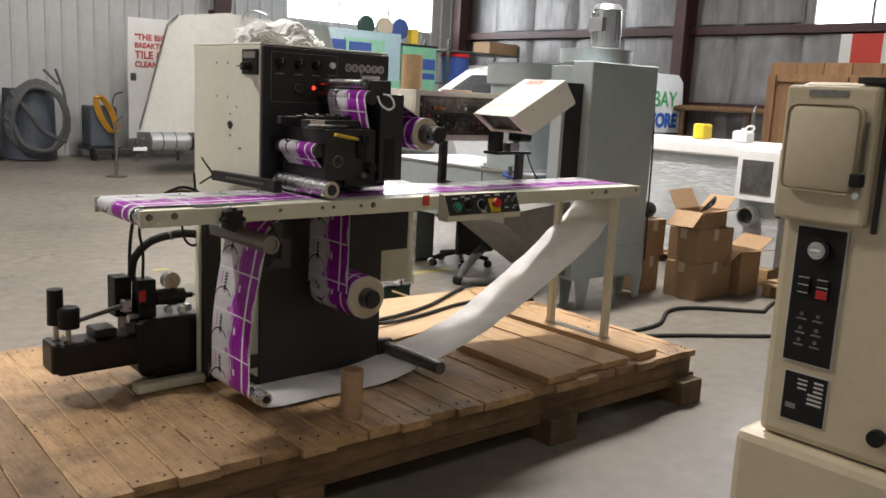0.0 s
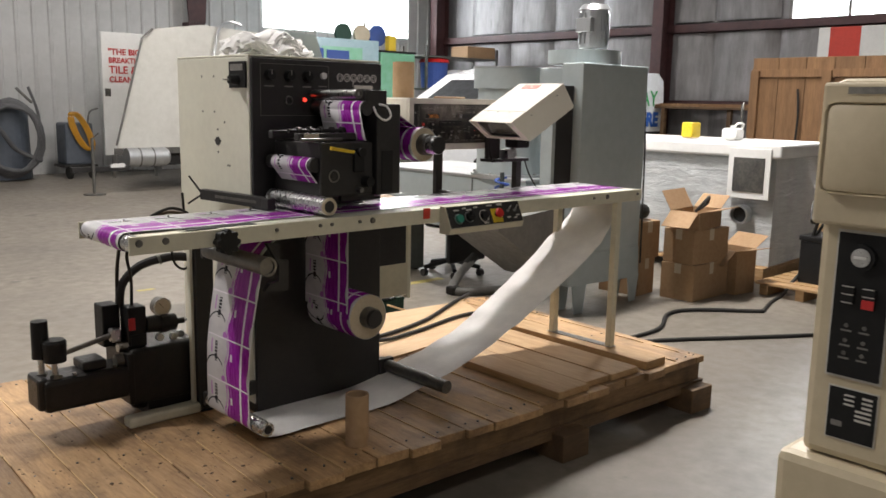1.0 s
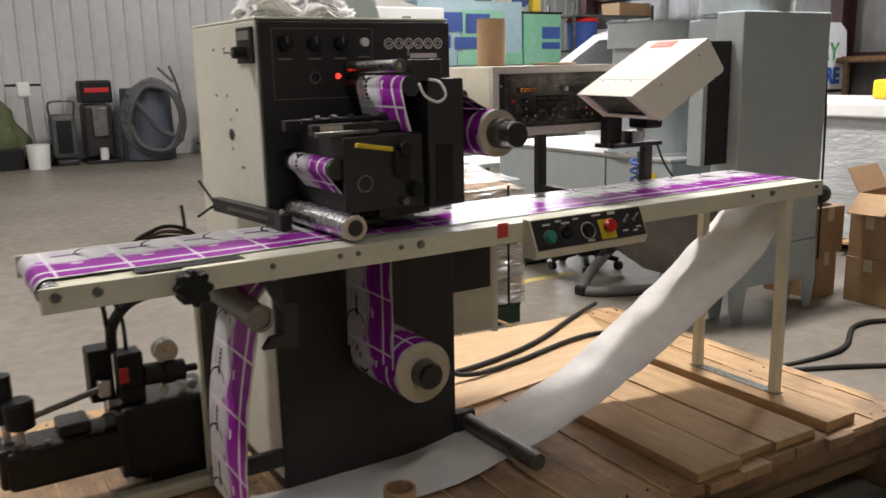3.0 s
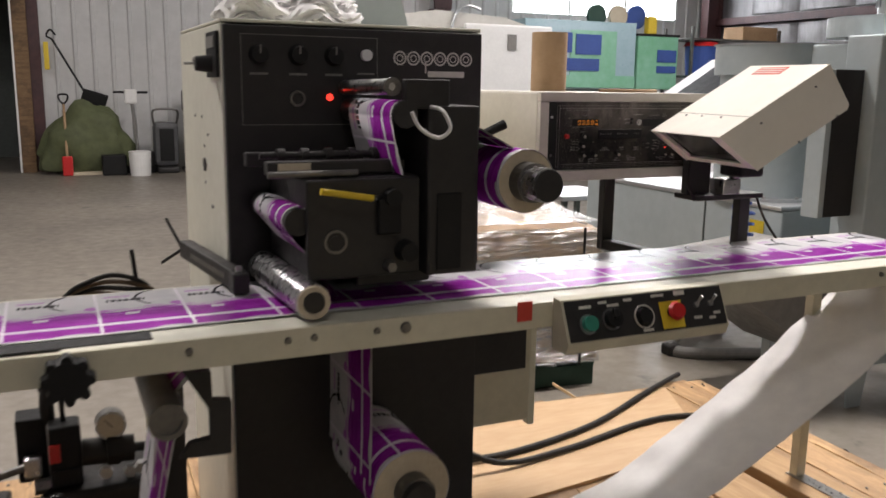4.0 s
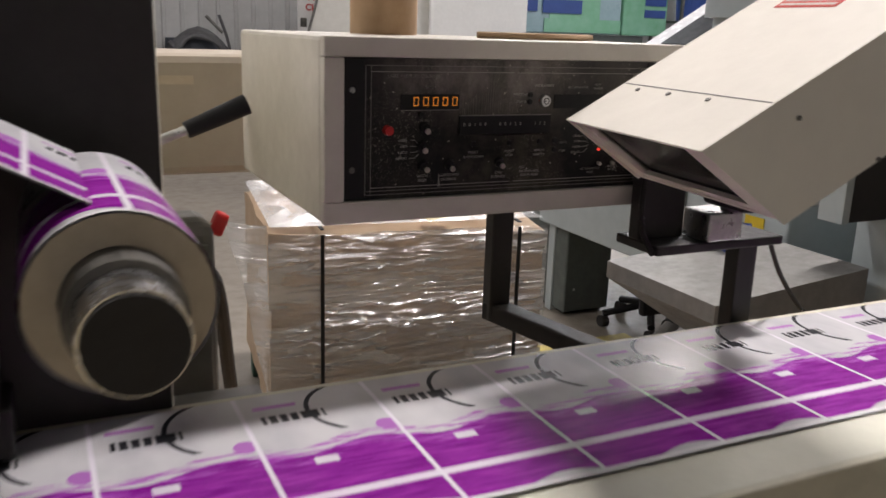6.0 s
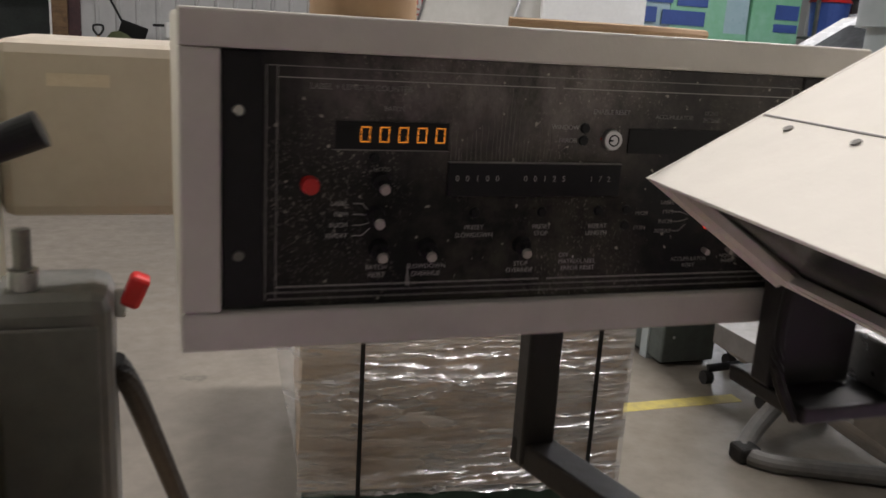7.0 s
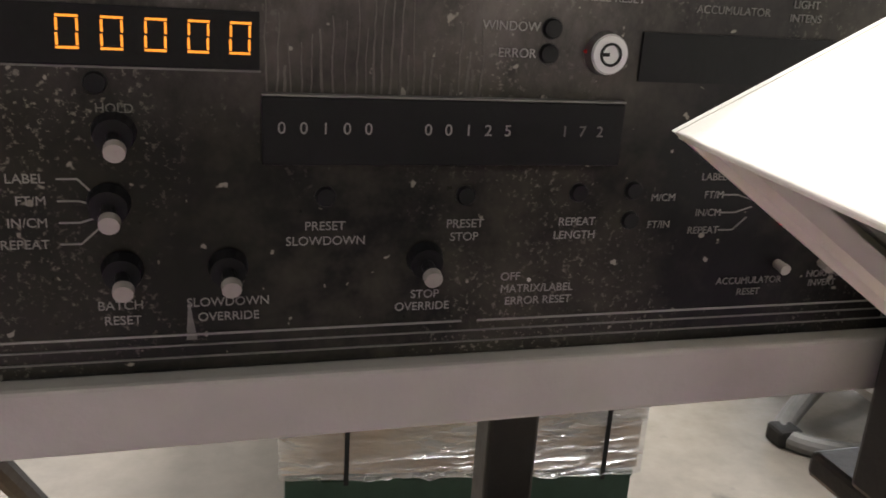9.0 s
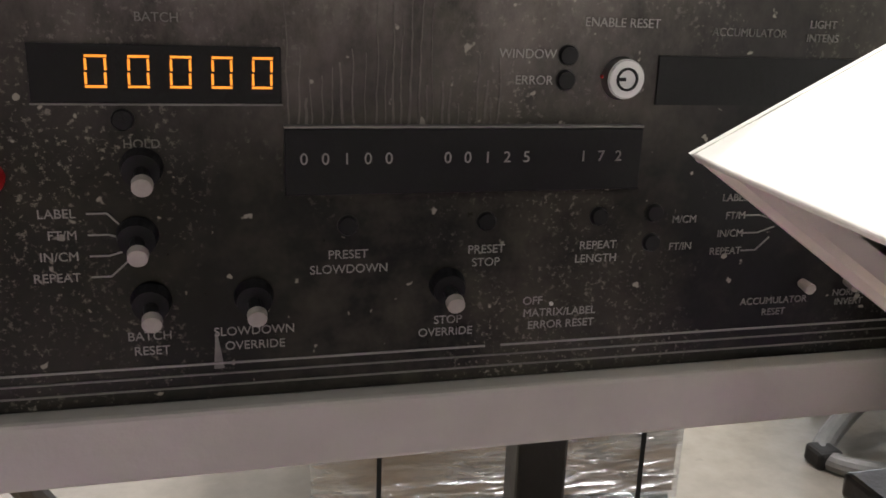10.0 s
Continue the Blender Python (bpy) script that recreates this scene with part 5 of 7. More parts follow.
def back_fittings():
    """Cream hood, lever and switch box behind the rewind roll."""
    t = thing("drive_hood", (0.48, 1.0, 1.2), "cream rounded drive hood behind the cabinet", "machine hood")
    part("hood", B(0.3715, 0.66, 0.99, 1.25, 1.275, 1.487, 0.015), HOOD_BEIGE, t)
    part("maker_strip", B(0.43, 0.50, 0.9885, 0.9895, 1.435, 1.45, 0), CORE, t)
    s = thing("switch_box", (0.44, 0.9, 0.6), "grey switch box with a red lever beside the cabinet", "switch box")
    part("housing", B(0.3715, 0.50, 0.83, 0.965, 0.62, 1.222, 0.02), SWITCH_GREY, s)
    part("cover", B(0.385, 0.488, 0.823, 0.8295, 0.66, 1.19, 0.003), SWITCH_GREY, s)
    part("lever_arm", B(0.50, 0.512, 0.925, 0.935, 1.165, 1.20, 0.002), STEEL, s)
    part("red_lever", B(-0.012, 0.012, -0.014, 0.014, -0.012, 0.03, 0.006, Matrix.Translation((0.52, 0.93, 1.19)) @ Matrix.Rotation(radians(24), 4, "Y")), RED, s, "red plastic lever cap")
    part("clamp", C((0.41, 0.87, 1.2225), (0.41, 0.87, 1.245), 0.016), STEEL, s)
    part("conduit", C((0.41, 0.87, 1.245), (0.41, 0.87, 1.29), 0.010), DARK_STEEL, s)
    part("hose", pipe(bmesh.new(), [(0.498, 0.90, 1.12), (0.52, 0.93, 1.06), (0.575, 1.12, 0.79), (0.64, 1.3, 0.5), (0.68, 1.42, DECK + 0.016)], 0.014, seg=10), RUBBER, s, "black hose")
    h = thing("lever_handle", (0.42, 0.5, 1.42), "black gripped clutch lever", "lever")
    part("rod", C((0.345, 0.50, 1.392), (0.41, 0.50, 1.416), 0.006), STEEL, h)
    part("grip", C((0.408, 0.50, 1.415), (0.482, 0.50, 1.446), 0.0105, 0.013), BLACK_PLASTIC, h)
    part("pivot", B(0.32, 0.352, 0.43, 0.51, 1.33, 1.405, 0.004), BLACK, h)


back_fittings()

# ---- the tan machine beside the camera's way ----
def tan_machine():
    t = thing("tan_machine", (0.3, -2.1, 0), "tan enamelled machine column with a control panel", "machine")
    x = 0.02
    part("base", B(x - 0.03, 0.75, -2.75, -1.605, 0.0, 0.705, 0.025), TAN, t)
    part("column", B(x, 0.7, -2.6, -1.65, 0.706, 1.588, 0.022), TAN, t)
    d = part("door", B(x - 0.035, x - 0.001, -1.858, -1.643, 1.262, 1.578, 0.008), TAN, t, "hinged tan door with a raised pressing")
    # raised pressing of the door
    bm = bmesh.new()
    box(bm, x - 0.060, x - 0.034, -1.835, -1.662, 1.335, 1.535, 0.022)
    part("door_pressing", bm, TAN, d, smooth=True)
    part("door_plate", B(x - 0.0375, x - 0.0355, -1.79, -1.70, 1.553, 1.568, 0), PRINT_DIM, d)
    part("latch", B(x - 0.06, x - 0.036, -1.853, -1.825, 1.355, 1.385, 0.004), BLACK_PLASTIC, d, "black latch")
    part("latch_rod", C((x - 0.045, -1.845, 1.39), (x - 0.045, -1.845, 1.50), 0.004, seg=8), DARK_STEEL, d)
    part("lock", C((x - 0.036, -1.838, 1.335), (x - 0.046, -1.838, 1.335), 0.009), STEEL, d)
    part("hinge_post", B(x - 0.012, x - 0.001, -1.880, -1.868, 1.25, 1.59, 0.003), BLACK, t)
    pf = part("panel_frame", B(x - 0.005, x - 0.0005, -1.822, -1.695, 0.908, 1.252, 0.001), PRINT_WHITE, t)
    pp = part("panel_plate", B(x - 0.008, x - 0.0055, -1.817, -1.700, 0.914, 1.246, 0.001), BLACK_PLASTIC, t, "black control plate")
    part("dial", C((x - 0.008, -1.756, 1.194), (x - 0.02, -1.756, 1.194), 0.030), BLACK_PLASTIC, pp)
    part("dial_face", C((x - 0.0205, -1.756, 1.194), (x - 0.022, -1.756, 1.194), 0.021), STEEL, pp)
    part("dial_bar", B(x - 0.026, x - 0.0225, -1.770, -1.742, 1.191, 1.197, 0.001), WHITE, pp)
    for y, mat in ((-1.733, BLACK_PLASTIC), (-1.779, BLACK_PLASTIC)):
        part("rocker", B(x - 0.016, x - 0.0085, y - 0.014, y + 0.014, 1.085, 1.125, 0.002), mat, pp)
        for z in (1.087, 1.106, 1.124):
            part("rocker_line", B(x - 0.0175, x - 0.0165, y - 0.013, y + 0.013, z, z + 0.002, 0), PRINT_WHITE, pp)
    part("red_rocker", B(x - 0.019, x - 0.0165, -1.793, -1.766, 1.079, 1.10, 0.001), RED, pp)
    for y, z in ((-1.735, 1.02), (-1.735, 0.985), (-1.775, 1.02), (-1.775, 0.985), (-1.735, 0.955), (-1.775, 0.955)):
        part("label_bar", B(x - 0.0095, x - 0.0085, y - 0.012, y + 0.012, z, z + 0.004, 0), PRINT_DIM, pp)
        part("socket", C((x - 0.0085, y, z + 0.014), (x - 0.0105, y, z + 0.014), 0.005, seg=12), DARK_STEEL, pp)
    np_ = part("nameplate", B(x - 0.004, x - 0.0005, -1.817, -1.71, 0.762, 0.884, 0.001), BLACK_PLASTIC, t, "black data plate with worn figures")
    part("nameplate_rim", B(x - 0.0025, x - 0.0004, -1.820, -1.707, 0.759, 0.887, 0), PRINT_WHITE, t)
    for k in range(6):
        z = 0.868 - 0.011 * k
        part("label_bar", B(x - 0.0055, x - 0.0045, -1.808, -1.772 if k > 2 else -1.785, z, z + 0.005, 0), PRINT_WHITE, np_)
        if k < 3:
            part("label_bar", B(x - 0.0055, x - 0.0045, -1.768, -1.745, z, z + 0.004, 0), PRINT_WHITE, np_)
    part("logo_shape", B(x - 0.0055, x - 0.0045, -1.745, -1.72, 0.792, 0.805, 0), PRINT_DIM, np_)
    part("round_plug", C((x - 0.001, -1.945, 0.785), (x - 0.02, -1.945, 0.785), 0.02), BLACK_PLASTIC, t)
    part("top_bracket", B(x - 0.02, 0.3, -1.95, -1.80, 1.585, 1.60, 0.002), BLACK, t)
    part("side_cable", pipe(bmesh.new(), [(0.1, -1.60, 1.25), (0.2, -1.56, 1.29), (0.3, -1.57, 1.26), (0.35, -1.6, 1.1)], 0.008, seg=8), RUBBER, t)
    part("edge_strip", B(0.20, 0.235, -1.6045, -1.600, 0.0, 0.70, 0.001), YELLOW, t, "yellow hazard strip")
    return t


tan_machine()


# ---- grey dust unit and bench ----
def dust_unit():
    t = thing("dust_collector", (3.1, 1.7, 0), "tall grey sheet metal dust collector with a motor on top", "dust collector")
    part("cabinet", B(2.86, 3.64, 1.30, 1.49, 0.44, 1.80, 0.008), GREY_MACHINE, t)
    bm = prism(bmesh.new(), [(2.77, 0.439), (3.64, 0.439), (3.66, 0.19), (2.80, 0.22)], "y", 1.30, 1.49)
    part("skirt", bm, GREY_MACHINE, t)
    bm = prism(bmesh.new(), [(2.10, 0.74), (2.768, 0.80), (2.768, 0.25), (2.10, 0.68)], "y", 1.34, 1.9)
    part("hopper", bm, MID_GREY, t)
    for x0, x1 in ((2.86, 3.02), (3.54, 3.68)):
        for y in (1.31, 1.47):
            bm = prism(bmesh.new(), [(x0, 0.21), (x1, 0.21), (x1 - 0.035, 0.0), (x0 + 0.035, 0.0)], "y", y, y + 0.012)
            part("leg", bm, GREY_MACHINE, t)
    # solid black block stands in for the shade between drum and cabinet
    part("dark_duct", B(2.66, 2.855, 1.37, 1.46, 0.957, 1.64, 0.004), BLACK, t, "black block for the shaded recess beside the drum")
    part("duct_rim", B(2.625, 2.66, 1.36, 1.46, 0.957, 1.64, 0.003), GREY_MACHINE, t)
    bed = part("bed", B(2.80, 3.70, 1.73, 3.5, 0.50, 0.93, 0.01), GREY_MACHINE, t)
    part("bed_lip", B(2.78, 3.72, 1.725, 3.52, 0.931, 0.955, 0.006), GALV, bed)
    part("bed_seam", B(2.795, 2.799, 2.3, 2.31, 0.51, 0.92, 0), GREY_DARK, bed)
    for x, y in ((2.86, 1.80), (2.86, 3.4), (3.6, 3.4)):
        part("bed_leg", B(x - 0.03, x + 0.03, y - 0.03, y + 0.03, 0.0, 0.50, 0.004), GREY_MACHINE, bed)
    part("drum", C((3.03, 2.12, 0.956), (3.03, 2.12, 1.62), 0.265, seg=40), GREY_MACHINE, t, smooth=True)
    part("drum_flange", C((3.03, 2.12, 0.956), (3.03, 2.12, 0.972), 0.31, seg=40), GALV, t)
    part("drum_hood", C((3.03, 2.12, 1.62), (3.03, 2.12, 1.775), 0.30, seg=40), GREY_MACHINE, t, smooth=True)
    part("hood_duct", B(3.0, 3.45, 1.495, 2.12, 1.63, 1.772, 0.006), GREY_MACHINE, t)
    part("hood_rim", C((3.03, 2.12, 1.775), (3.03, 2.12, 1.782), 0.31, seg=40), GALV, t)
    for k in range(10):
        a = 2 * math.pi * k / 10 + 0.2
        part("flange_bolt", C((3.03 + 0.29 * math.cos(a), 2.12 + 0.29 * math.sin(a), 0.972), (3.03 + 0.29 * math.cos(a), 2.12 + 0.29 * math.sin(a), 0.984), 0.012, seg=6), STEEL, t)
    part("cap", C((3.22, 1.58, 1.801), (3.22, 1.58, 1.90), 0.27, seg=40), GREY_MACHINE, t)
    m = part("motor", C((3.24, 1.52, 1.92), (3.24, 1.52, 2.19), 0.105, seg=32), GALV, t)
    part("motor_hood", C((3.24, 1.52, 2.19), (3.24, 1.52, 2.23), 0.12, 0.09, seg=32), GALV, m)
    part("terminal_box", B(3.10, 3.15, 1.45, 1.58, 2.03, 2.13, 0.004), GALV, m)
    for i in range(16):
        a = 2 * math.pi * i / 16
        part("fin", B(0.104, 0.114, -0.003, 0.003, 1.95, 2.17, 0, Matrix.Translation((3.24, 1.52, 0)) @ Matrix.Rotation(a, 4, "Z")), GALV, m)
    part("side_cable", pipe(bmesh.new(), [(3.646, 1.32, 1.6), (3.65, 1.30, 1.2), (3.648, 1.29, 0.8), (3.66, 1.29, 0.3)], 0.007, seg=8), RUBBER, t)
    part("yellow_label", B(2.795, 2.7985, 1.85, 1.95, 0.62, 0.86, 0), YELLOW, t)
    bm = pipe(bmesh.new(), [(2.55 + 0.05 * math.cos(a), 1.75 + 0.05 * math.sin(a), 0.98 - 0.006 * i) for i, a in enumerate([2 * math.pi * k / 9 for k in range(60)])], 0.009, seg=6, raw=True)
    part("coiled_hose", bm, BLUE, t, "blue coiled air hose")
    part("hose_post", B(2.535, 2.565, 1.74, 1.76, 0.70, 1.02, 0.003), GREY_DARK, t)
    return t


dust_unit()


def grey_bench():
    b = thing("green_case", (2.98, 3.4, 0), "dark green metal case on the floor", "metal case")
    part("body", B(2.84, 3.14, 3.25, 3.75, 0.02, 0.62, 0.01), GREY_DARK, b)
    for x in (2.87, 3.08):
        part("foot", B(x, x + 0.04, 3.3, 3.7, 0.0, 0.02, 0), RUBBER, b)
    part("rivet", bolt(bmesh.new(), (2.9, 3.25, 0.15), (0, -1, 0), 0.008, 0.004), STEEL, b)
    s = thing("swivel_stool", (3.2, 2.95, 0), "black wheeled stool base beside the bench", "stool")
    part("backrest", B(2.98, 3.42, 2.74, 2.79, 0.14, 0.46, 0.02), BLACK_PLASTIC, s)
    part("seat", C((3.2, 2.95, 0.44), (3.2, 2.95, 0.56), 0.24, 0.22, seg=28), BLACK_PLASTIC, s)
    part("stem", C((3.2, 2.95, 0.12), (3.2, 2.95, 0.48), 0.03), DARK_STEEL, s)
    for i in range(5):
        a = 2 * math.pi * i / 5 + 0.3
        e = Vector((3.2 + 0.26 * math.cos(a), 2.95 + 0.26 * math.sin(a), 0.075))
        part("spoke", pipe(bmesh.new(), [(3.2, 2.95, 0.13), tuple(e)], 0.02, seg=8, raw=True), BLACK_PLASTIC, s)
        part("caster", C((e.x - 0.02, e.y, 0.032), (e.x + 0.02, e.y, 0.032), 0.032, seg=14), RUBBER, s)
    f = thing("steel_work_table", (3.1, 4.2, 0), "grey steel work table with tubular legs", "work table")
    part("tabletop", B(2.86, 3.4, 3.9, 4.5, 0.70, 0.735, 0.005), GALV, f)
    for x, y in ((2.9, 3.94), (3.36, 3.94), (2.9, 4.46), (3.36, 4.46)):
        part("leg", B(x - 0.02, x + 0.02, y - 0.02, y + 0.02, 0.0, 0.70, 0.003), GREY_DARK, f)
    p = thing("tubular_stand", (2.6, 2.2, 0), "bent grey steel tube stand on the floor", "stand")
    part("tube", pipe(bmesh.new(), [(3.12, 2.58, 0.22), (2.86, 2.48, 0.12), (2.70, 2.40, 0.045), (2.655, 2.34, 0.03), (2.72, 2.25, 0.028), (2.95, 2.12, 0.035), (3.2, 2.0, 0.04)], 0.036, seg=14), MID_GREY, p)
    part("tube_shoe", B(2.61, 2.70, 2.30, 2.39, 0.0, 0.066, 0.014), RUBBER, p)
    part("tube_sleeve", C((3.12, 2.58, 0.22), (2.97, 2.53, 0.165), 0.039, seg=14), RUBBER, p)
    y = thing("floor_marking", (2.6, 2.86, 0), "worn yellow line painted on the floor", "floor marking", kind="structure")
    part("line", B(2.2, 3.0, 2.82, 2.90, 0.0, 0.0015, 0), YELLOW_LINE, y)
    part("line", B(0.76, 0.90, 3.93, 3.98, 0.0, 0.0015, 0), YELLOW_LINE, y)


grey_bench()


def wrapped_load():
    t = thing("wrapped_box", (1.45, 2.7, 0), "brown carton load in stretch film on a green pallet", "wrapped carton")
    rng = random.Random(7)
    m = Matrix.Translation((0.93, 2.22, 0)) @ Matrix.Rotation(radians(-7.5), 4, "Z") @ Matrix.Translation((-0.93, -2.22, 0))
    bm = bmesh.new()
    nx, nz = 10, 10
    tmp = bmesh.new()
    bmesh.ops.create_cube(tmp, size=1.0)
    bmesh.ops.subdivide_edges(tmp, edges=tmp.edges[:], cuts=9, use_grid_fill=True)
    for v in tmp.verts:
        p = Vector((0.93 + (v.co.x + 0.5) * 1.02, 2.22 + (v.co.y + 0.5) * 0.9, 0.14 + (v.co.z + 0.5) * 0.70))
        n = noise.noise(p * 6)
        p.x += 0.008 * n
        p.z += 0.03 * noise.noise(p * 3) * (1 if v.co.z > 0.45 else 0)
        p.y += 0.006 * noise.noise(p * 9)
        v.co = p
    tmp.transform(Matrix.Translation((0.93, 2.22, 0)) @ Matrix.Rotation(radians(-7.5), 4, "Z") @ Matrix.Translation((-0.93, -2.22, 0)))
    join(bm, tmp)
    part("carton", bm, FILM, t, "brown carton under shiny stretch film")
    # stretch film over the front: a fine sheet gathered into ridges
    bm = bmesh.new()
    nx, nz = 70, 150
    rows = []
    for k in range(nz + 1):
        z = 0.135 + 0.715 * k / nz
        row = []
        for i in range(nx + 1):
            x = 0.925 + 1.028 * i / nx
            tilt = z - 0.07 * (x - 0.93)
            band = 0.6 + 0.7 * max(0.0, noise.noise(Vector((x * 1.1, tilt * 6.0, 3.0))) * 2.0 + 0.35)
            f = noise.noise(Vector((x * 3.6, tilt * 36.0, 0.0))) + 0.5 * noise.noise(Vector((x * 9.0, tilt * 80.0, 7.0)))
            ridge = max(0.0, 1.0 - 2.2 * abs(f)) ** 1.5 * min(1.0, 8 * i / nx, 8 * (nx - i) / nx)
            row.append(bm.verts.new((x, 2.200 - 0.018 * ridge * band, z)))
        rows.append(row)
    for p, q in zip(rows, rows[1:]):
        for i in range(nx):
            bm.faces.new((p[i], p[i + 1], q[i + 1], q[i]))
    bm.transform(m)
    part("film_sheet", bm, CLEAR_FILM, t, "crinkled clear stretch film", smooth=True)
    # film drawn over the top, crumpled and tented
    bm = bmesh.new()
    nu, nv = 60, 48
    rows = []
    for j in range(nv + 1):
        row = []
        for i in range(nu + 1):
            u, v = i / nu, j / nv
            q = Vector((u * 5.0 + 0.6 * noise.noise(Vector((u * 3, v * 3, 2.0))), v * 4.5, 4.0))
            edge = min(1.0, 9 * u, 9 * (1 - u), 9 * v, 9 * (1 - v))
            h = 0.020 + 0.052 * max(0.0, 1 - 2.6 * abs(noise.noise(q))) * edge + 0.02 * max(0.0, 1 - 3 * abs(noise.noise(q * 2.7))) * edge
            row.append(bm.verts.new((0.935 + 1.01 * u, 2.225 + 0.89 * v, 0.852 + h)))
        rows.append(row)
    for p, q in zip(rows, rows[1:]):
        for i in range(nu):
            bm.faces.new((p[i], p[i + 1], q[i + 1], q[i]))
    bm.transform(m)
    part("film_top", bm, CLEAR_FILM, t, "crumpled clear film over the carton top", smooth=True)
    # loose film pulled out past the corner
    bm = bmesh.new()
    cols = []
    for i in range(9):
        f = i / 8
        z = 0.14 + 0.74 * f
        edge = 0.925 - 0.135 * f ** 1.4 + 0.006 * math.sin(11 * f)
        cols.append([bm.verts.new((0.925 * (1 - u) + edge * u, 2.215 + 0.10 * u * f + 0.012 * math.sin(9 * f + 5 * u), z)) for u in (0, 0.33, 0.66, 1.0)])
    for p, q in zip(cols, cols[1:]):
        for k in range(3):
            bm.faces.new((p[k], p[k + 1], q[k + 1], q[k]))
    bm.transform(m)
    part("loose_film", bm, CLEAR_FILM, t, "loose clear film pulled off the corner", smooth=True)
    for x in (1.10, 1.825):
        part("strap", B(x, x + 0.013, 2.178, 2.182, 0.13, 0.85, 0, m), BLACK_PLASTIC, t, "black packing strap")
        part("strap", B(x, x + 0.013, 2.181, 3.13, 0.866, 0.870, 0, m), BLACK_PLASTIC, t)
    part("yellow_note", B(1.5, 1.6, 2.25, 2.32, 0.868, 0.870, 0, m), YELLOW, t)
    p = thing("green_pallet", (1.45, 2.7, 0), "dark green pallet under the wrapped carton", "pallet")
    for y in (2.23, 2.62, 3.02):
        part("runner", B(0.94, 1.94, y, y + 0.09, 0.0, 0.11, 0.004, m), GREEN_PALLET, p)
    for k in range(5):
        x = 0.94 + k * 0.225
        part("slat", B(x, x + 0.1, 2.22, 3.11, 0.111, 0.131, 0.003, m), GREEN_PALLET, p)


wrapped_load()


# ---- cartons, wrapped machine and pallets on the right ----
def carton(x0, x1, y0, y1, z0, z1, turn, label, flaps=False):
    c = Vector(((x0 + x1) / 2, (y0 + y1) / 2, z0))
    m = Matrix.Translation(c) @ Matrix.Rotation(radians(turn), 4, "Z") @ Matrix.Translation(-c)
    t = thing("carton", c, label, "carton", "cartons")
    if not flaps:
        part("body", B(x0, x1, y0, y1, z0, z1, 0.004, m), CARD, t)
        part("tape", B((x0 + x1) / 2 - 0.03, (x0 + x1) / 2 + 0.03, y0 - 0.001, y0 - 0.0002, z1 - 0.09, z1, 0, m), CORE, t)
        part("tape", B((x0 + x1) / 2 - 0.03, (x0 + x1) / 2 + 0.03, y0, y1, z1 + 0.0002, z1 + 0.001, 0, m), CORE, t)
        part("tape", B(x0 - 0.001, x0 - 0.0002, (y0 + y1) / 2 - 0.03, (y0 + y1) / 2 + 0.03, z1 - 0.08, z1, 0, m), CORE, t)
    else:
        w = 0.006
        bm = bmesh.new()
        box(bm, x0, x1, y0, y0 + w, z0, z1, 0, m)
        box(bm, x0, x1, y1 - w, y1, z0, z1, 0, m)
        box(bm, x0, x0 + w, y0 + w, y1 - w, z0, z1, 0, m)
        box(bm, x1 - w, x1, y0 + w, y1 - w, z0, z1, 0, m)
        box(bm, x0 + w, x1 - w, y0 + w, y1 - w, z0, z0 + w, 0, m)
        part("body", bm, CARD, t)
        for px, py, ax, ang, lx, ly in ((x0, (y0 + y1) / 2, "Y", -35, -0.19, 0), (x1, (y0 + y1) / 2, "Y", 30, 0.19, 0), ((x0 + x1) / 2, y1, "X", 60, 0, 0.17), ((x0 + x1) / 2, y0, "X", 12, 0, -0.15)):
            f = bmesh.new()
            if lx:
                box(f, min(0, lx), max(0, lx), -(y1 - y0) / 2 + 0.01, (y1 - y0) / 2 - 0.01, 0, 0.005, 0, Matrix.Rotation(radians(ang if lx > 0 else ang), 4, "Y") if lx < 0 else Matrix.Rotation(radians(-ang), 4, "Y"))
            else:
                box(f, -(x1 - x0) / 2 + 0.01, (x1 - x0) / 2 - 0.01, min(0, ly), max(0, ly), 0, 0.005, 0, Matrix.Rotation(radians(ang if ly > 0 else -ang), 4, "X"))
            f.transform(m @ Matrix.Translation((px, py, z1)))
            part("flap", f, CARD, t)
    return t


def cartons():
    carton(3.93, 4.44, 0.97, 1.27, 0.0, 0.29, 0, "brown cardboard carton at the bottom of a stack")
    carton(3.94, 4.42, 0.98, 1.26, 0.291, 0.56, -3, "brown cardboard carton in the middle of a stack")
    c = carton(3.95, 4.36, 1.0, 1.25, 0.561, 0.70, 6, "open brown carton with bent flaps and a cable coil", True)
    part("cable_coil", pipe(bmesh.new(), [(4.1, 1.1, 0.69), (4.16, 1.05, 0.78), (4.26, 1.08, 0.80), (4.32, 1.13, 0.74), (4.25, 1.16, 0.69)], 0.012, seg=8), RUBBER, c)
    carton(3.76, 4.0, 1.38, 1.75, 0.0, 0.30, 4, "brown carton half hidden beside the dust collector")
    carton(3.76, 4.02, 1.36, 1.72, 0.301, 0.60, -3, "brown carton half hidden beside the dust collector")
    carton(4.47, 4.72, 0.88, 1.2, 0.0, 0.36, -8, "open brown carton with a raised flap", True)
    solo("black_bundle", pipe(bmesh.new(), [(3.80, 1.5, 0.66), (3.87, 1.45, 0.68), (3.95, 1.5, 0.66), (3.88, 1.56, 0.67), (3.80, 1.5, 0.66)], 0.06, seg=12), RUBBER, "black bundled hose on the cartons", "hose", (3.87, 1.5, 0.6))


cartons()


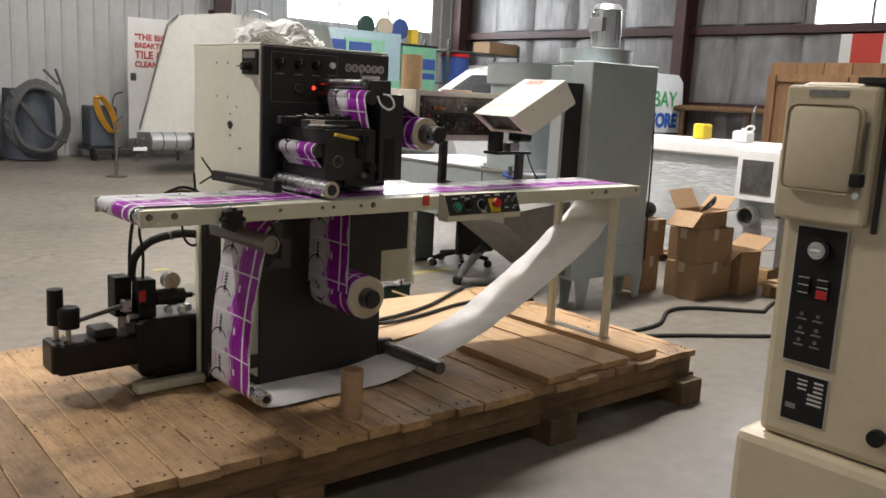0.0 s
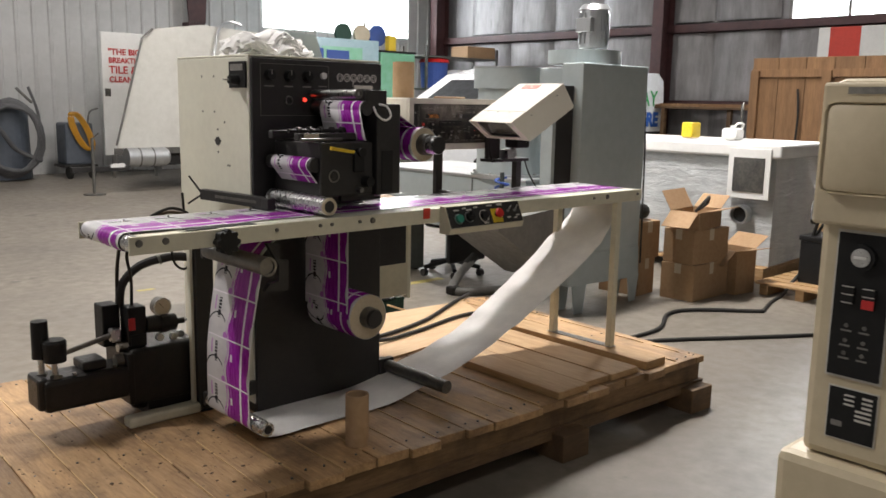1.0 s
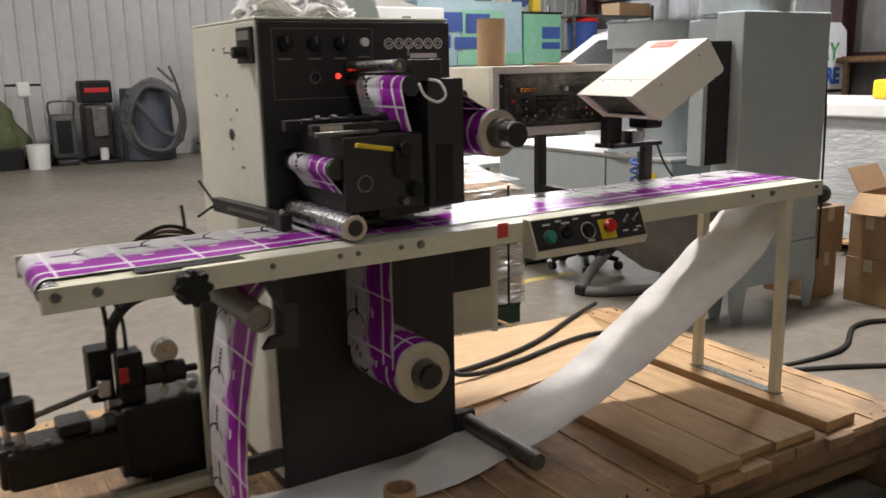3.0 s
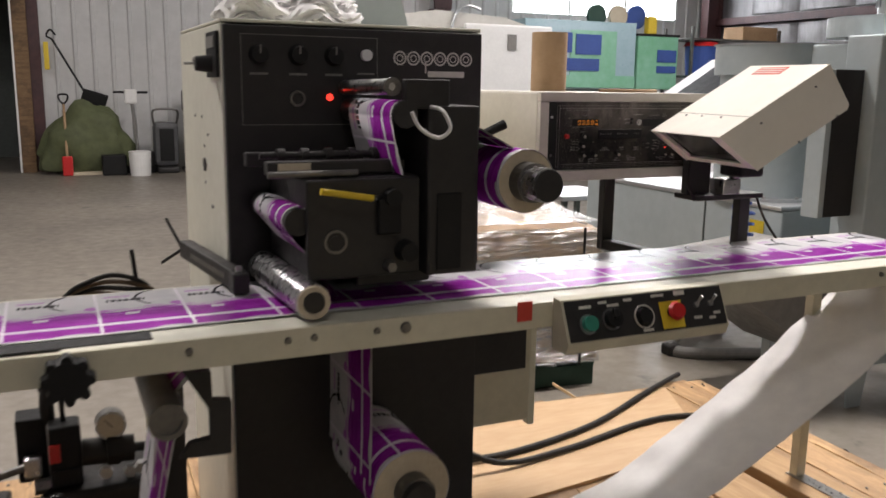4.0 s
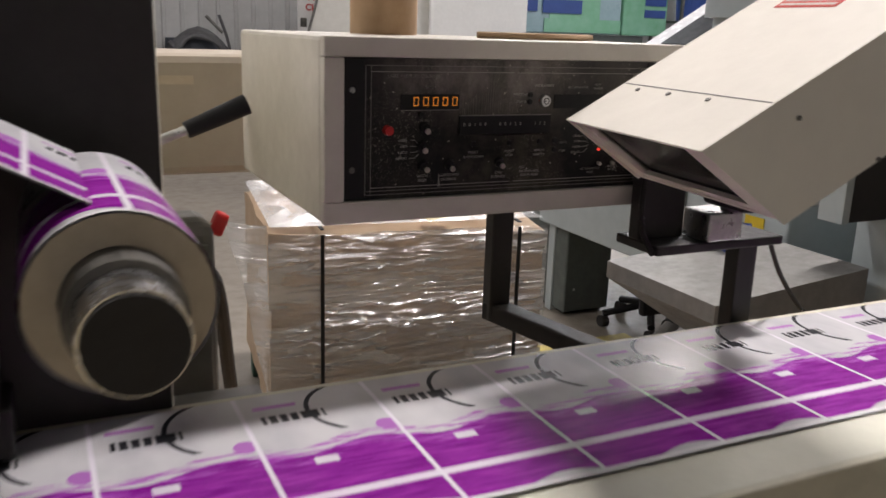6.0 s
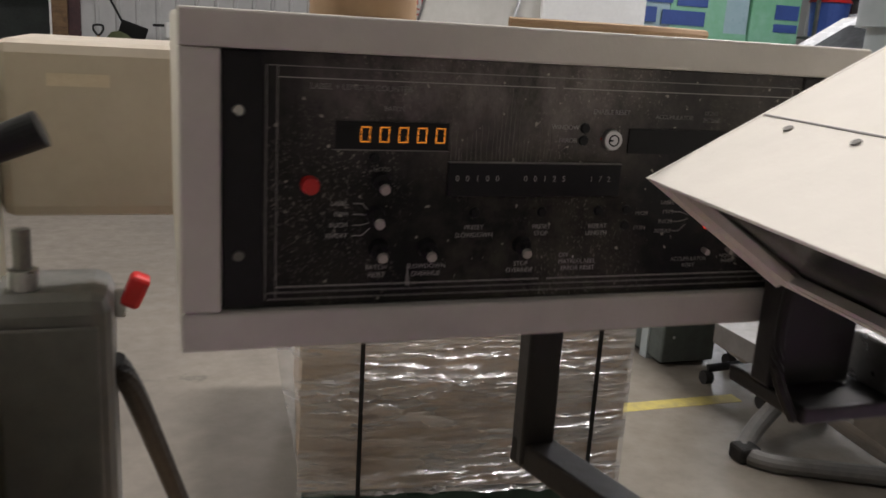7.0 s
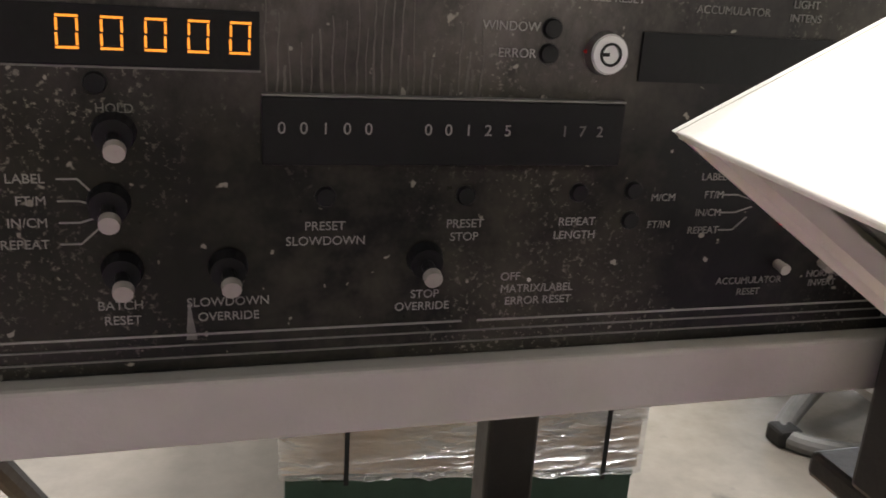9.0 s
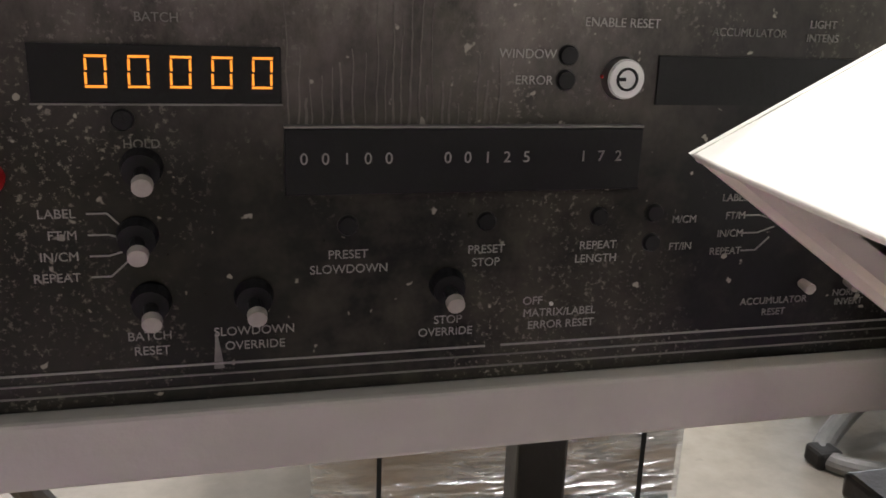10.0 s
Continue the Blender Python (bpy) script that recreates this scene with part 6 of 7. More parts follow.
def wrapped_machine():
    t = thing("wrapped_machine", (5.6, 2.0, 0), "white machine wrapped in clear film on a pallet", "wrapped machine")
    m = Matrix.Translation((5.2, 1.0, 0)) @ Matrix.Rotation(radians(4), 4, "Z") @ Matrix.Translation((-5.2, -1.0, 0))
    bm = bmesh.new()
    tmp = bmesh.new()
    bmesh.ops.create_cube(tmp, size=1.0)
    bmesh.ops.subdivide_edges(tmp, edges=tmp.edges[:], cuts=7, use_grid_fill=True)
    for v in tmp.verts:
        p = Vector((5.2 + (v.co.x + 0.5) * 1.1, 1.0 + (v.co.y + 0.5) * 2.6, 0.13 + (v.co.z + 0.5) * 0.95))
        v.co = p + Vector((0.02, 0.02, 0)) * noise.noise(p * 4)
    join(bm, tmp, m)
    part("body", bm, WHITE_FILM, t)
    part("cover_sheet", B(5.14, 6.36, 0.94, 3.66, 1.081, 1.20, 0.02, m), WHITE, t, "loose white sheet over the top")
    w = part("window_frame", B(5.12, 5.139, 1.02, 1.40, 0.72, 1.16, 0.004, m), WHITE, t)
    part("window_pane", B(5.113, 5.119, 1.07, 1.35, 0.78, 1.08, 0, m), DARK_STEEL, w)
    part("outlet_pipe", C(tuple(m @ Vector((5.16, 1.25, 0.58))), tuple(m @ Vector((5.06, 1.25, 0.58))), 0.085, bore=0.07, seg=24), GALV, t)
    part("outlet_dark", C(tuple(m @ Vector((5.16, 1.25, 0.58))), tuple(m @ Vector((5.11, 1.25, 0.58))), 0.069), BLACK, t)
    part("cable", pipe(bmesh.new(), [(5.18, 2.75, 1.21), (5.12, 2.78, 0.95), (5.14, 2.86, 0.55), (5.13, 2.9, 0.3)], 0.01, seg=8), RUBBER, t)
    p = thing("wooden_pallet", (5.6, 2.0, 0), "pale wooden pallet under the wrapped machine", "pallet", "wooden pallets")
    for y in (1.0, 1.8, 2.6, 3.4):
        part("runner", B(5.1, 6.3, y, y + 0.1, 0.0, 0.10, 0.003, m), FRESH_WOOD, p)
    for k in range(6):
        part("slat", B(5.1, 6.35, 1.0 + 0.45 * k, 1.14 + 0.45 * k, 0.101, 0.125, 0.003, m), FRESH_WOOD, p)
    # jug, yellow tub on the sheet
    j = thing("white_jug", (5.5, 1.6, 1.2), "white plastic jug lying on the wrapped machine", "jug")
    part("body", B(5.42, 5.58, 1.52, 1.68, 1.21, 1.32, 0.03), WHITE, j)
    part("cap", C((5.5, 1.6, 1.32), (5.5, 1.6, 1.345), 0.022), WHITE, j)
    part("grip", pipe(bmesh.new(), [(5.44, 1.55, 1.31), (5.44, 1.53, 1.36), (5.5, 1.5, 1.36), (5.53, 1.53, 1.31)], 0.01, seg=8), WHITE, j)
    k = thing("wire_basket", (5.78, 1.72, 1.2), "bent wire basket standing on the wrapped machine", "basket")
    for pts in ([(5.62, 1.60, 1.21), (5.64, 1.60, 1.50), (5.70, 1.62, 1.55), (5.86, 1.70, 1.55), (5.92, 1.74, 1.50), (5.93, 1.75, 1.21)], [(5.62, 1.60, 1.33), (5.93, 1.75, 1.33)], [(5.62, 1.60, 1.42), (5.93, 1.75, 1.42)], [(5.72, 1.65, 1.21), (5.72, 1.65, 1.54)], [(5.83, 1.70, 1.21), (5.83, 1.70, 1.54)]):
        part("wire", pipe(bmesh.new(), pts, 0.006, seg=6, raw=True), DARK_STEEL, k)
    solo("yellow_tub", B(5.45, 5.62, 2.0, 2.12, 1.21, 1.36, 0.02), YELLOW, "yellow plastic tub on the wrapped machine", "tub", (5.53, 2.06, 1.21))


wrapped_machine()


def right_side():
    # pallet with black electrical box
    p = thing("wooden_pallet", (5.0, 0.4, 0), "small pale wooden pallet on the floor", "pallet", "wooden pallets")
    for y in (0.12, 0.42, 0.72):
        part("runner", B(4.65, 5.35, y, y + 0.07, 0.0, 0.09, 0.003), FRESH_WOOD, p)
    for k in range(5):
        part("slat", B(4.62 + 0.15 * k, 4.73 + 0.15 * k, 0.1, 0.82, 0.091, 0.112, 0.003), FRESH_WOOD, p)
    b = thing("transformer_box", (5.05, 0.4, 0.112), "black electrical box with looped cables on a pallet", "electrical box")
    part("housing", B(4.86, 5.22, 0.22, 0.58, 0.113, 0.46, 0.01), BLACK_PLASTIC, b)
    part("lid", B(4.85, 5.23, 0.21, 0.59, 0.461, 0.50, 0.006), BLACK_PLASTIC, b)
    for pts in ([(4.9, 0.5, 0.5), (4.88, 0.4, 0.75), (5.0, 0.2, 0.9), (5.2, 0.1, 0.85), (5.3, 0.1, 0.7)], [(4.95, 0.5, 0.5), (4.93, 0.3, 0.8), (5.1, 0.1, 0.95), (5.3, 0.0, 0.9)], [(4.9, 0.56, 0.2), (4.8, 0.6, 0.1), (4.7, 0.62, 0.012), (4.4, 0.56, 0.012), (4.05, 0.45, 0.012)]):
        part("cable", pipe(bmesh.new(), pts, 0.014, seg=8), RUBBER, b)
    # timber crate panel and boards leaning on it
    c = thing("timber_crate", (8.9, 2.6, 0), "large brown timber crate side standing upright", "crate")
    for k in range(9):
        y0 = 0.04 + 0.36 * k
        part("board", B(8.95, 8.98, y0, y0 + 0.352, 0.0, 2.15, 0.004), CRATE_WOOD, c)
    for z in (0.1, 1.0, 1.9):
        part("batten", B(8.91, 8.949, 0.04, 3.27, z, z + 0.10, 0.003), CRATE_WOOD, c)
    for y in (3.15, 2.2, 1.0):
        part("batten", B(8.87, 8.909, y, y + 0.11, 0.05, 1.98, 0.003), CRATE_WOOD, c)
    part("wire_loop", pipe(bmesh.new(), [(8.86, 2.6, 1.75), (8.84, 2.56, 1.4), (8.85, 2.58, 1.0)], 0.015, seg=8), RUBBER, c)
    for k, (y, h, tilt) in enumerate(((2.25, 1.55, 4), (2.02, 1.5, -5), (1.78, 1.2, 6))):
        m = Matrix.Translation((8.7, y, 0)) @ Matrix.Rotation(radians(tilt), 4, "X") @ Matrix.Rotation(radians(6), 4, "Y")
        solo("leaning_board", B(-0.015, 0.015, -0.09, 0.09, 0.0, h, 0.003, m), FRESH_WOOD, "sawn board leaning against the crate", "board", (8.7, y, 0), "leaning boards")
    w = thing("leaning_sheet", (8.2, 1.4, 0), "dented white metal sheet standing beside the boards", "metal sheet")
    part("sheet", B(8.2, 8.24, 0.8, 1.72, 0.0, 1.85, 0.006, Matrix.Rotation(radians(0), 4, "Y")), WHITE, w)
    for z in (0.5, 1.2):
        part("rib", B(8.185, 8.199, 0.82, 1.70, z, z + 0.03, 0.002), WHITE, w)
    # banner on the wall
    bn = thing("wall_banner", (X1 - 0.25, 3.9, 2.3), "red and white banner hung on the wall", "banner")
    part("cloth", B(X1 - 0.26, X1 - 0.25, 3.2, 4.42, 2.30, 2.90, 0), WHITE, bn)
    part("red_field", B(X1 - 0.265, X1 - 0.261, 3.70, 4.22, 2.30, 2.90, 0), RED_TAPE, bn)
    s = thing("wall_shelf", (12.9, 5.5, 1.4), "long rough timber shelf with planks along the wall", "shelf")
    part("board", B(12.6, 13.2, 3.9, 7.3, 1.45, 1.49, 0.004), WOOD_X, s)
    for k in range(4):
        part("plank", B(12.62 + 0.14 * k, 12.74 + 0.14 * k, 4.0, 7.2, 1.491, 1.53 + 0.02 * (k % 2), 0.003), CRATE_WOOD, s)
    for y in (4.2, 5.6, 7.0):
        part("post", B(12.65, 12.73, y, y + 0.08, 0.0, 1.449, 0.003), WOOD_X, s)
    # cables over the floor
    for pts in ([(2.05, 0.62, 0.2), (2.35, 0.7, 0.02), (2.95, 0.65, 0.015), (3.4, 0.85, 0.015), (3.68, 0.80, 0.015), (4.05, 0.45, 0.015)], [(1.95, 0.9, 0.02), (2.3, 0.7, 0.012), (2.81, 0.46, 0.012), (3.39, 0.09, 0.012), (4.2, -0.4, 0.012)]):
        solo("floor_cable", pipe(bmesh.new(), pts, 0.014, seg=8), RUBBER, "thick black cable lying across the floor", "cable", (pts[2][0], pts[2][1], 0), "floor cables")
    for pts in ([(0.5, 0.95, 0.29), (0.8, 0.95, 0.285), (1.2, 1.05, 0.285), (1.6, 1.25, 0.285), (1.9, 1.4, 0.28)], [(0.5, 0.9, 0.40), (0.7, 0.86, 0.30), (1.0, 0.9, 0.285), (1.5, 1.0, 0.285), (1.9, 0.85, 0.285)]):
        solo("deck_cable", pipe(bmesh.new(), pts, 0.011, seg=8), RUBBER, "thick black cable lying on the platform", "cable", (pts[1][0], pts[1][1], DECK), "floor cables")


    h = thing("hose_coil", (-0.5, 0.62, 1.0), "loosely coiled brown and black hoses behind the table", "hose")
    for k, mat in enumerate((RUBBER, HOSE_BROWN, RUBBER, HOSE_BROWN)):
        d = 0.012 * k
        part("hose", pipe(bmesh.new(), [(-0.66 - d, 0.66, 0.95), (-0.60 - d, 0.62 + d, 1.05 - d), (-0.55, 0.62 + d, 1.08 - d), (-0.49, 0.62, 1.092 - 1.3 * d), (-0.42 + d, 0.63, 1.06 - d), (-0.38, 0.66, 0.98)], 0.006, seg=8), mat, h)
    part("tie", C((-0.44, 0.63, 1.05), (-0.451, 0.62, 1.15), 0.005), RUBBER, h)


right_side()


# ---- far end of the warehouse ----
def van():
    t = thing("white_van", (10.6, 9.2, 0), "white van with coloured lettering parked far behind", "van")
    prof = [(8.4, 0.45), (8.25, 0.9), (8.3, 1.15), (8.9, 1.45), (9.75, 2.1), (10.3, 2.25), (12.9, 2.25), (13.05, 2.1), (13.12, 1.0), (13.08, 0.45)]
    prof = [(6.85 + (x - 8.25) * 1.2526, z * 0.94) for x, z in prof]
    part("body", prism(bmesh.new(), prof, "y", 7.2, 9.0), VAN_WHITE, t)
    part("windscreen", prism(bmesh.new(), [(7.9, 1.42), (8.72, 1.93), (9.3, 2.0), (9.3, 1.42)], "y", 7.19, 7.199), VAN_GLASS, t)
    part("front_windscreen", prism(bmesh.new(), [(7.74, 1.428), (8.50, 1.87), (8.49, 1.88), (7.72, 1.438)], "y", 7.3, 8.62), VAN_GLASS, t)
    part("bumper", B(6.84, 7.0, 7.2, 9.0, 0.35, 0.6, 0.03), DARK_STEEL, t)
    part("trim_line", B(9.3, 12.85, 7.188, 7.1995, 0.95, 1.0, 0), BLACK_PLASTIC, t)
    for x in (7.9, 11.9):
        w = part("wheel", C((x, 7.16, 0.34), (x, 7.38, 0.34), 0.34, seg=28), RUBBER, t)
        part("rim", C((x, 7.15, 0.34), (x, 7.158, 0.34), 0.2, seg=24), STEEL, w)
    words("BAY", 0.42, GREEN_TEXT, t, Matrix.Translation((12.28, 7.185, 1.62)) @ Matrix.Rotation(radians(90), 4, "X"), bold=0.004)
    words("STORE", 0.36, BLUE_TEXT, t, Matrix.Translation((12.18, 7.185, 1.22)) @ Matrix.Rotation(radians(90), 4, "X"), bold=0.018)
    return t


van()


def trailer():
    t = thing("white_trailer", (5.6, 12.0, 0), "off-white trailer with a slanted nose and tank", "trailer")
    prof = [(3.46, 0.60), (3.5, 0.72), (3.98, 2.40), (4.15, 2.56), (5.0, 2.68), (6.2, 2.62), (7.0, 2.40), (7.05, 0.6)]
    bm = prism(bmesh.new(), prof, "y", 11.0, 12.6)
    for v in bm.verts:
        if v.co.y > 11.5:
            v.co.x += 1.25 if v.co.x < 5.5 else 0.0
    part("shell", bm, TRAILER_WHITE, t)
    part("lower_trim", B(3.45, 7.06, 10.98, 10.999, 0.58, 0.68, 0.003), DARK_STEEL, t)
    part("nose_edge", pipe(bmesh.new(), [(3.49, 10.99, 0.72), (3.73, 10.99, 1.56), (3.97, 10.99, 2.40), (4.15, 10.99, 2.56)], 0.018, seg=8, raw=True), DARK_STEEL, t)
    part("roof_rail", pipe(bmesh.new(), [(5.05, 10.97, 1.6), (5.2, 10.97, 2.2), (5.3, 10.97, 2.62), (5.5, 10.98, 2.76), (5.75, 11.0, 2.72)], 0.025, seg=8), GALV, t)
    tank = part("tank", C((3.58, 10.85, 0.54), (4.22, 10.85, 0.54), 0.15, seg=28), GALV, t, "horizontal aluminium gas tank")
    for x in (3.76, 3.98):
        part("tank_band", C((x, 10.85, 0.54), (x + 0.02, 10.85, 0.54), 0.154, seg=28), DARK_STEEL, tank)
    part("tank_cap", C((4.22, 10.85, 0.54), (4.27, 10.85, 0.54), 0.145, 0.11, seg=28), GALV, tank)
    part("chassis", B(4.3, 7.0, 11.1, 12.5, 0.38, 0.56, 0.01), BLACK, t)
    part("tongue", B(2.7, 3.6, 10.75, 10.85, 0.34, 0.42, 0.005), BLACK, t)
    part("jack_post", C((3.0, 10.7, 0.02), (3.0, 10.7, 0.86), 0.025, seg=12), DARK_STEEL, t)
    part("jack_foot", C((3.0, 10.7, 0.0), (3.0, 10.7, 0.02), 0.16, seg=20), DARK_STEEL, t)
    part("jack_grip", C((3.0, 10.7, 0.84), (3.07, 10.62, 0.94), 0.012, seg=8), DARK_STEEL, t)
    part("marker_plate", B(3.28, 3.5, 10.72, 10.74, 0.40, 0.46, 0), WHITE, t)
    for x in (6.1,):
        w = part("wheel", C((x, 10.95, 0.32), (x, 11.15, 0.32), 0.32, seg=24), RUBBER, t)
        part("rim", C((x, 10.94, 0.32), (x, 10.949, 0.32), 0.18, seg=20), STEEL, w)
    d = part("rear_box", B(5.45, 7.04, 10.9, 10.985, 1.0, 2.5, 0.03), WHITE, t, "white rear locker")
    part("vent", B(6.2, 6.36, 10.88, 10.899, 2.1, 2.35, 0.004), PRINT_DIM, d)
    bn = thing("sign_board", (4.5, 13.2, 0), "white sign board with red lettering", "sign")
    part("board", B(4.18, 5.3, 13.2, 13.24, 0.42, 2.62, 0.006), WHITE, bn)
    part("leg", B(4.3, 4.36, 13.2, 13.24, 0.0, 0.42, 0), STEEL, bn)
    part("leg", B(5.1, 5.16, 13.2, 13.24, 0.0, 0.42, 0), STEEL, bn)
    part("socket", B(4.22, 4.32, 13.19, 13.199, 1.48, 1.62, 0), DARK_STEEL, bn)
    for text, z, size in (('"THE BIG', 2.27, 0.15), ("BREAKTHROUGH", 2.12, 0.13), ("TILE & GROUT", 1.95, 0.19), ("CLEANING", 1.78, 0.14)):
        words(text, size, RED_TEXT, bn, Matrix.Translation((4.30, 13.188, z)) @ Matrix.Rotation(radians(90), 4, "X"), align="LEFT", bold=0.004)


trailer()


def far_shelves():
    # wrapped display stack: pale blue and green
    t = thing("display_stack", (8.2, 12.2, 0), "film wrapped light blue and green printed cartons on a rack", "carton stack")
    part("rack", B(7.15, 10.1, 12.05, 12.9, 0.0, 1.5, 0.01), GREY_DARK, t)
    a = part("large_carton", B(7.15, 9.55, 12.0, 12.9, 1.51, 2.72, 0.02), BLUE_BOX, t)
    part("green_field", B(8.1, 9.1, 11.985, 11.999, 1.53, 2.55, 0), GREEN_BOX, a)
    part("green_field", B(8.0, 9.54, 11.975, 11.984, 1.53, 1.75, 0), GREEN_BOX, a)
    for x0, x1, z0, z1 in ((7.32, 8.12, 2.15, 2.5), (8.2, 8.75, 2.12, 2.48), (7.32, 7.85, 1.85, 2.08), (7.95, 8.72, 1.83, 2.05)):
        part("letter_bar", B(x0, x1, 11.965, 11.974, z0, z1, 0), BLUE, a)
    b = part("small_carton", B(9.6, 10.55, 12.0, 12.7, 1.51, 2.5, 0.02), GREEN_BOX, t)
    for z0, z1 in ((2.02, 2.25), (1.82, 1.95)):
        part("letter_bar", B(10.05, 10.5, 11.985, 11.999, z0, z1, 0), BLUE, b)
    part("lid_edge", B(9.58, 10.57, 11.99, 12.71, 2.5, 2.54, 0.003), BLACK_PLASTIC, b)
    for x, mat in ((8.9, GREEN_PALLET), (9.38, CORE), (9.8, BLUE)):
        solo("polishing_pad", C((x, 12.35, 2.86), (x, 12.43, 2.86), 0.20 if x < 9.5 else 0.22, seg=24), mat, "round floor pad standing on the carton stack", "floor pad", (x, 12.39, 2.7), "floor pads")
    solo("yellow_jug", B(9.86, 10.06, 12.05, 12.2, 2.54, 2.86, 0.02), YELLOW, "yellow plastic bottle with a black top", "bottle", (9.96, 12.1, 2.54))
    s = thing("storage_rack", (11.4, 12.2, 0), "metal storage rack with bins and small boxes", "shelf")
    for x in (10.7, 12.9):
        for y in (11.8, 12.6):
            part("upright", B(x, x + 0.05, y, y + 0.05, 0, 2.7, 0), DARK_STEEL, s)
    for z in (0.5, 1.2, 1.75, 2.45):
        part("shelf_board", B(10.7, 12.95, 11.8, 12.65, z, z + 0.04, 0.003), DARK_STEEL, s)
    solo("blue_bin", C((11.2, 12.1, 1.79), (11.2, 12.1, 2.35), 0.28, 0.32, seg=24), BLUE, "blue plastic bin with a red lid", "bin", (11.2, 12.1, 1.79))
    solo("red_lid", C((11.2, 12.1, 2.352), (11.2, 12.1, 2.43), 0.35, 0.3, seg=24), RED, "red plastic bin lid", "lid", (11.2, 12.1, 2.35))
    solo("small_carton", B(10.75, 11.1, 11.8, 12.1, 1.24, 1.6, 0.01), CARD, "brown carton on the storage rack", "carton", (10.9, 11.95, 1.24), "cartons")
    for k in range(4):
        solo("parts_tray", B(11.7, 12.4, 11.85, 12.5, 1.79 + 0.11 * k, 1.88 + 0.11 * k, 0.01), WHITE, "white plastic parts tray in a stack", "tray", (12.0, 12.2, 1.79 + 0.11 * k), "parts trays")
    solo("small_carton", B(12.0, 12.9, 11.85, 12.4, 2.49, 2.75, 0.01), CARD, "brown carton on the top shelf", "carton", (12.4, 12.1, 2.49), "cartons")


far_shelves()


def wall_things():
    # hose hung on a drum
    h = thing("hose_drum", (2.65, 13.7, 0), "blue grey drum draped with thick grey vacuum hose", "hose drum")
    part("drum", C((2.65, 13.9, 0.02), (2.65, 13.9, 1.25), 0.45, 0.42, seg=28), BLUE_GREY, h)
    for k in range(5):
        r = 0.52 + 0.02 * k
        pts = []
        for i in range(25):
            a = 2 * math.pi * i / 24
            pts.append((2.65 + (r - 0.03 * k) * math.cos(a) * (1.0 - 0.03 * k), 13.40 - 0.03 * k + 0.03 * math.sin(3 * a + k), 0.74 + (0.64 - 0.02 * k) * math.sin(a) + 0.02 * math.sin(5 * a + k)))
        part("hose_loop", pipe(bmesh.new(), pts, 0.04, seg=8, raw=True), HOSE_GREY, h)
    part("hose_loop", pipe(bmesh.new(), [(2.2, 13.34, 1.2), (2.45, 13.32, 0.9), (2.7, 13.3, 0.55), (3.1, 13.32, 0.35)], 0.04, seg=8), HOSE_GREY, h)
    part("wand", pipe(bmesh.new(), [(3.1, 13.5, 0.5), (3.15, 13.5, 1.1), (3.0, 13.5, 1.62)], 0.025, seg=8), HOSE_GREY, h)
    part("wand", pipe(bmesh.new(), [(3.05, 13.5, 1.35), (2.9, 13.5, 1.5), (2.8, 13.5, 1.6)], 0.025, seg=8), DARK_STEEL, h)
    # cord cart
    c = thing("cord_cart", (3.75, 13.6, 0), "small cart with a coiled orange extension cord", "cart")
    part("bin", B(3.55, 4.05, 13.4, 13.9, 0.25, 1.0, 0.04), BLUE_GREY, c)
    for x in (3.6, 4.0):
        part("wheel", C((x - 0.03, 13.42, 0.13), (x + 0.03, 13.42, 0.13), 0.13, seg=18), RUBBER, c)
    part("base", B(3.5, 4.1, 13.38, 13.92, 0.2, 0.25, 0.01), BLACK, c)
    for k in range(4):
        pts = [(3.78 + 0.10 * math.cos(a) + 0.33 * math.sin(a) * 0.45 + 0.02 * k, 13.34 - 0.015 * k, 0.85 - 0.33 * math.sin(a) + 0.04 * math.cos(a)) for a in [2 * math.pi * i / 20 for i in range(21)]]
        part("cord_loop", pipe(bmesh.new(), pts, 0.022, seg=8, raw=True), ORANGE, c)
    part("grip_bar", pipe(bmesh.new(), [(3.95, 13.4, 1.0), (4.0, 13.4, 1.2), (4.15, 13.4, 1.26)], 0.015, seg=8), DARK_STEEL, c)
    # red and black machine
    p = thing("pressure_washer", (1.83, 14.0, 0), "black and red upright cleaning machine by the wall", "cleaning machine")
    part("body", B(1.60, 2.07, 13.85, 14.3, 0.1, 1.0, 0.05), BLACK, p)
    part("head", B(1.58, 2.09, 13.83, 14.3, 1.02, 1.40, 0.04), BLACK_PLASTIC, p)
    part("red_band", B(1.64, 2.03, 13.815, 13.828, 1.2, 1.28, 0.004), RED, p)
    part("grey_block", B(1.72, 1.97, 13.80, 13.848, 0.45, 0.95, 0.02), DARK_STEEL, p)
    part("white_can", C((1.85, 13.75, 0.06), (1.85, 13.75, 0.26), 0.07, seg=18), WHITE, p)
    part("base", B(1.55, 2.15, 13.65, 14.3, 0.0, 0.06, 0.01), OILY, p)
    v = thing("carpet_cleaner", (1.25, 14.0, 0), "grey upright carpet cleaner with a loop handle", "cleaning machine")
    part("body", B(1.06, 1.46, 13.85, 14.2, 0.1, 0.85, 0.08), HOSE_GREY, v)
    part("front", B(1.14, 1.38, 13.83, 13.848, 0.2, 0.75, 0.008), BLACK_PLASTIC, v)
    part("loop_grip", pipe(bmesh.new(), [(1.08, 14.0, 0.8), (1.05, 13.95, 1.0), (1.12, 13.9, 1.07), (1.40, 13.9, 1.07), (1.47, 13.95, 1.0), (1.44, 14.0, 0.8)], 0.02, seg=8), DARK_STEEL, v)
    part("base", B(1.08, 1.44, 13.7, 14.2, 0.0, 0.1, 0.03), BLACK, v)
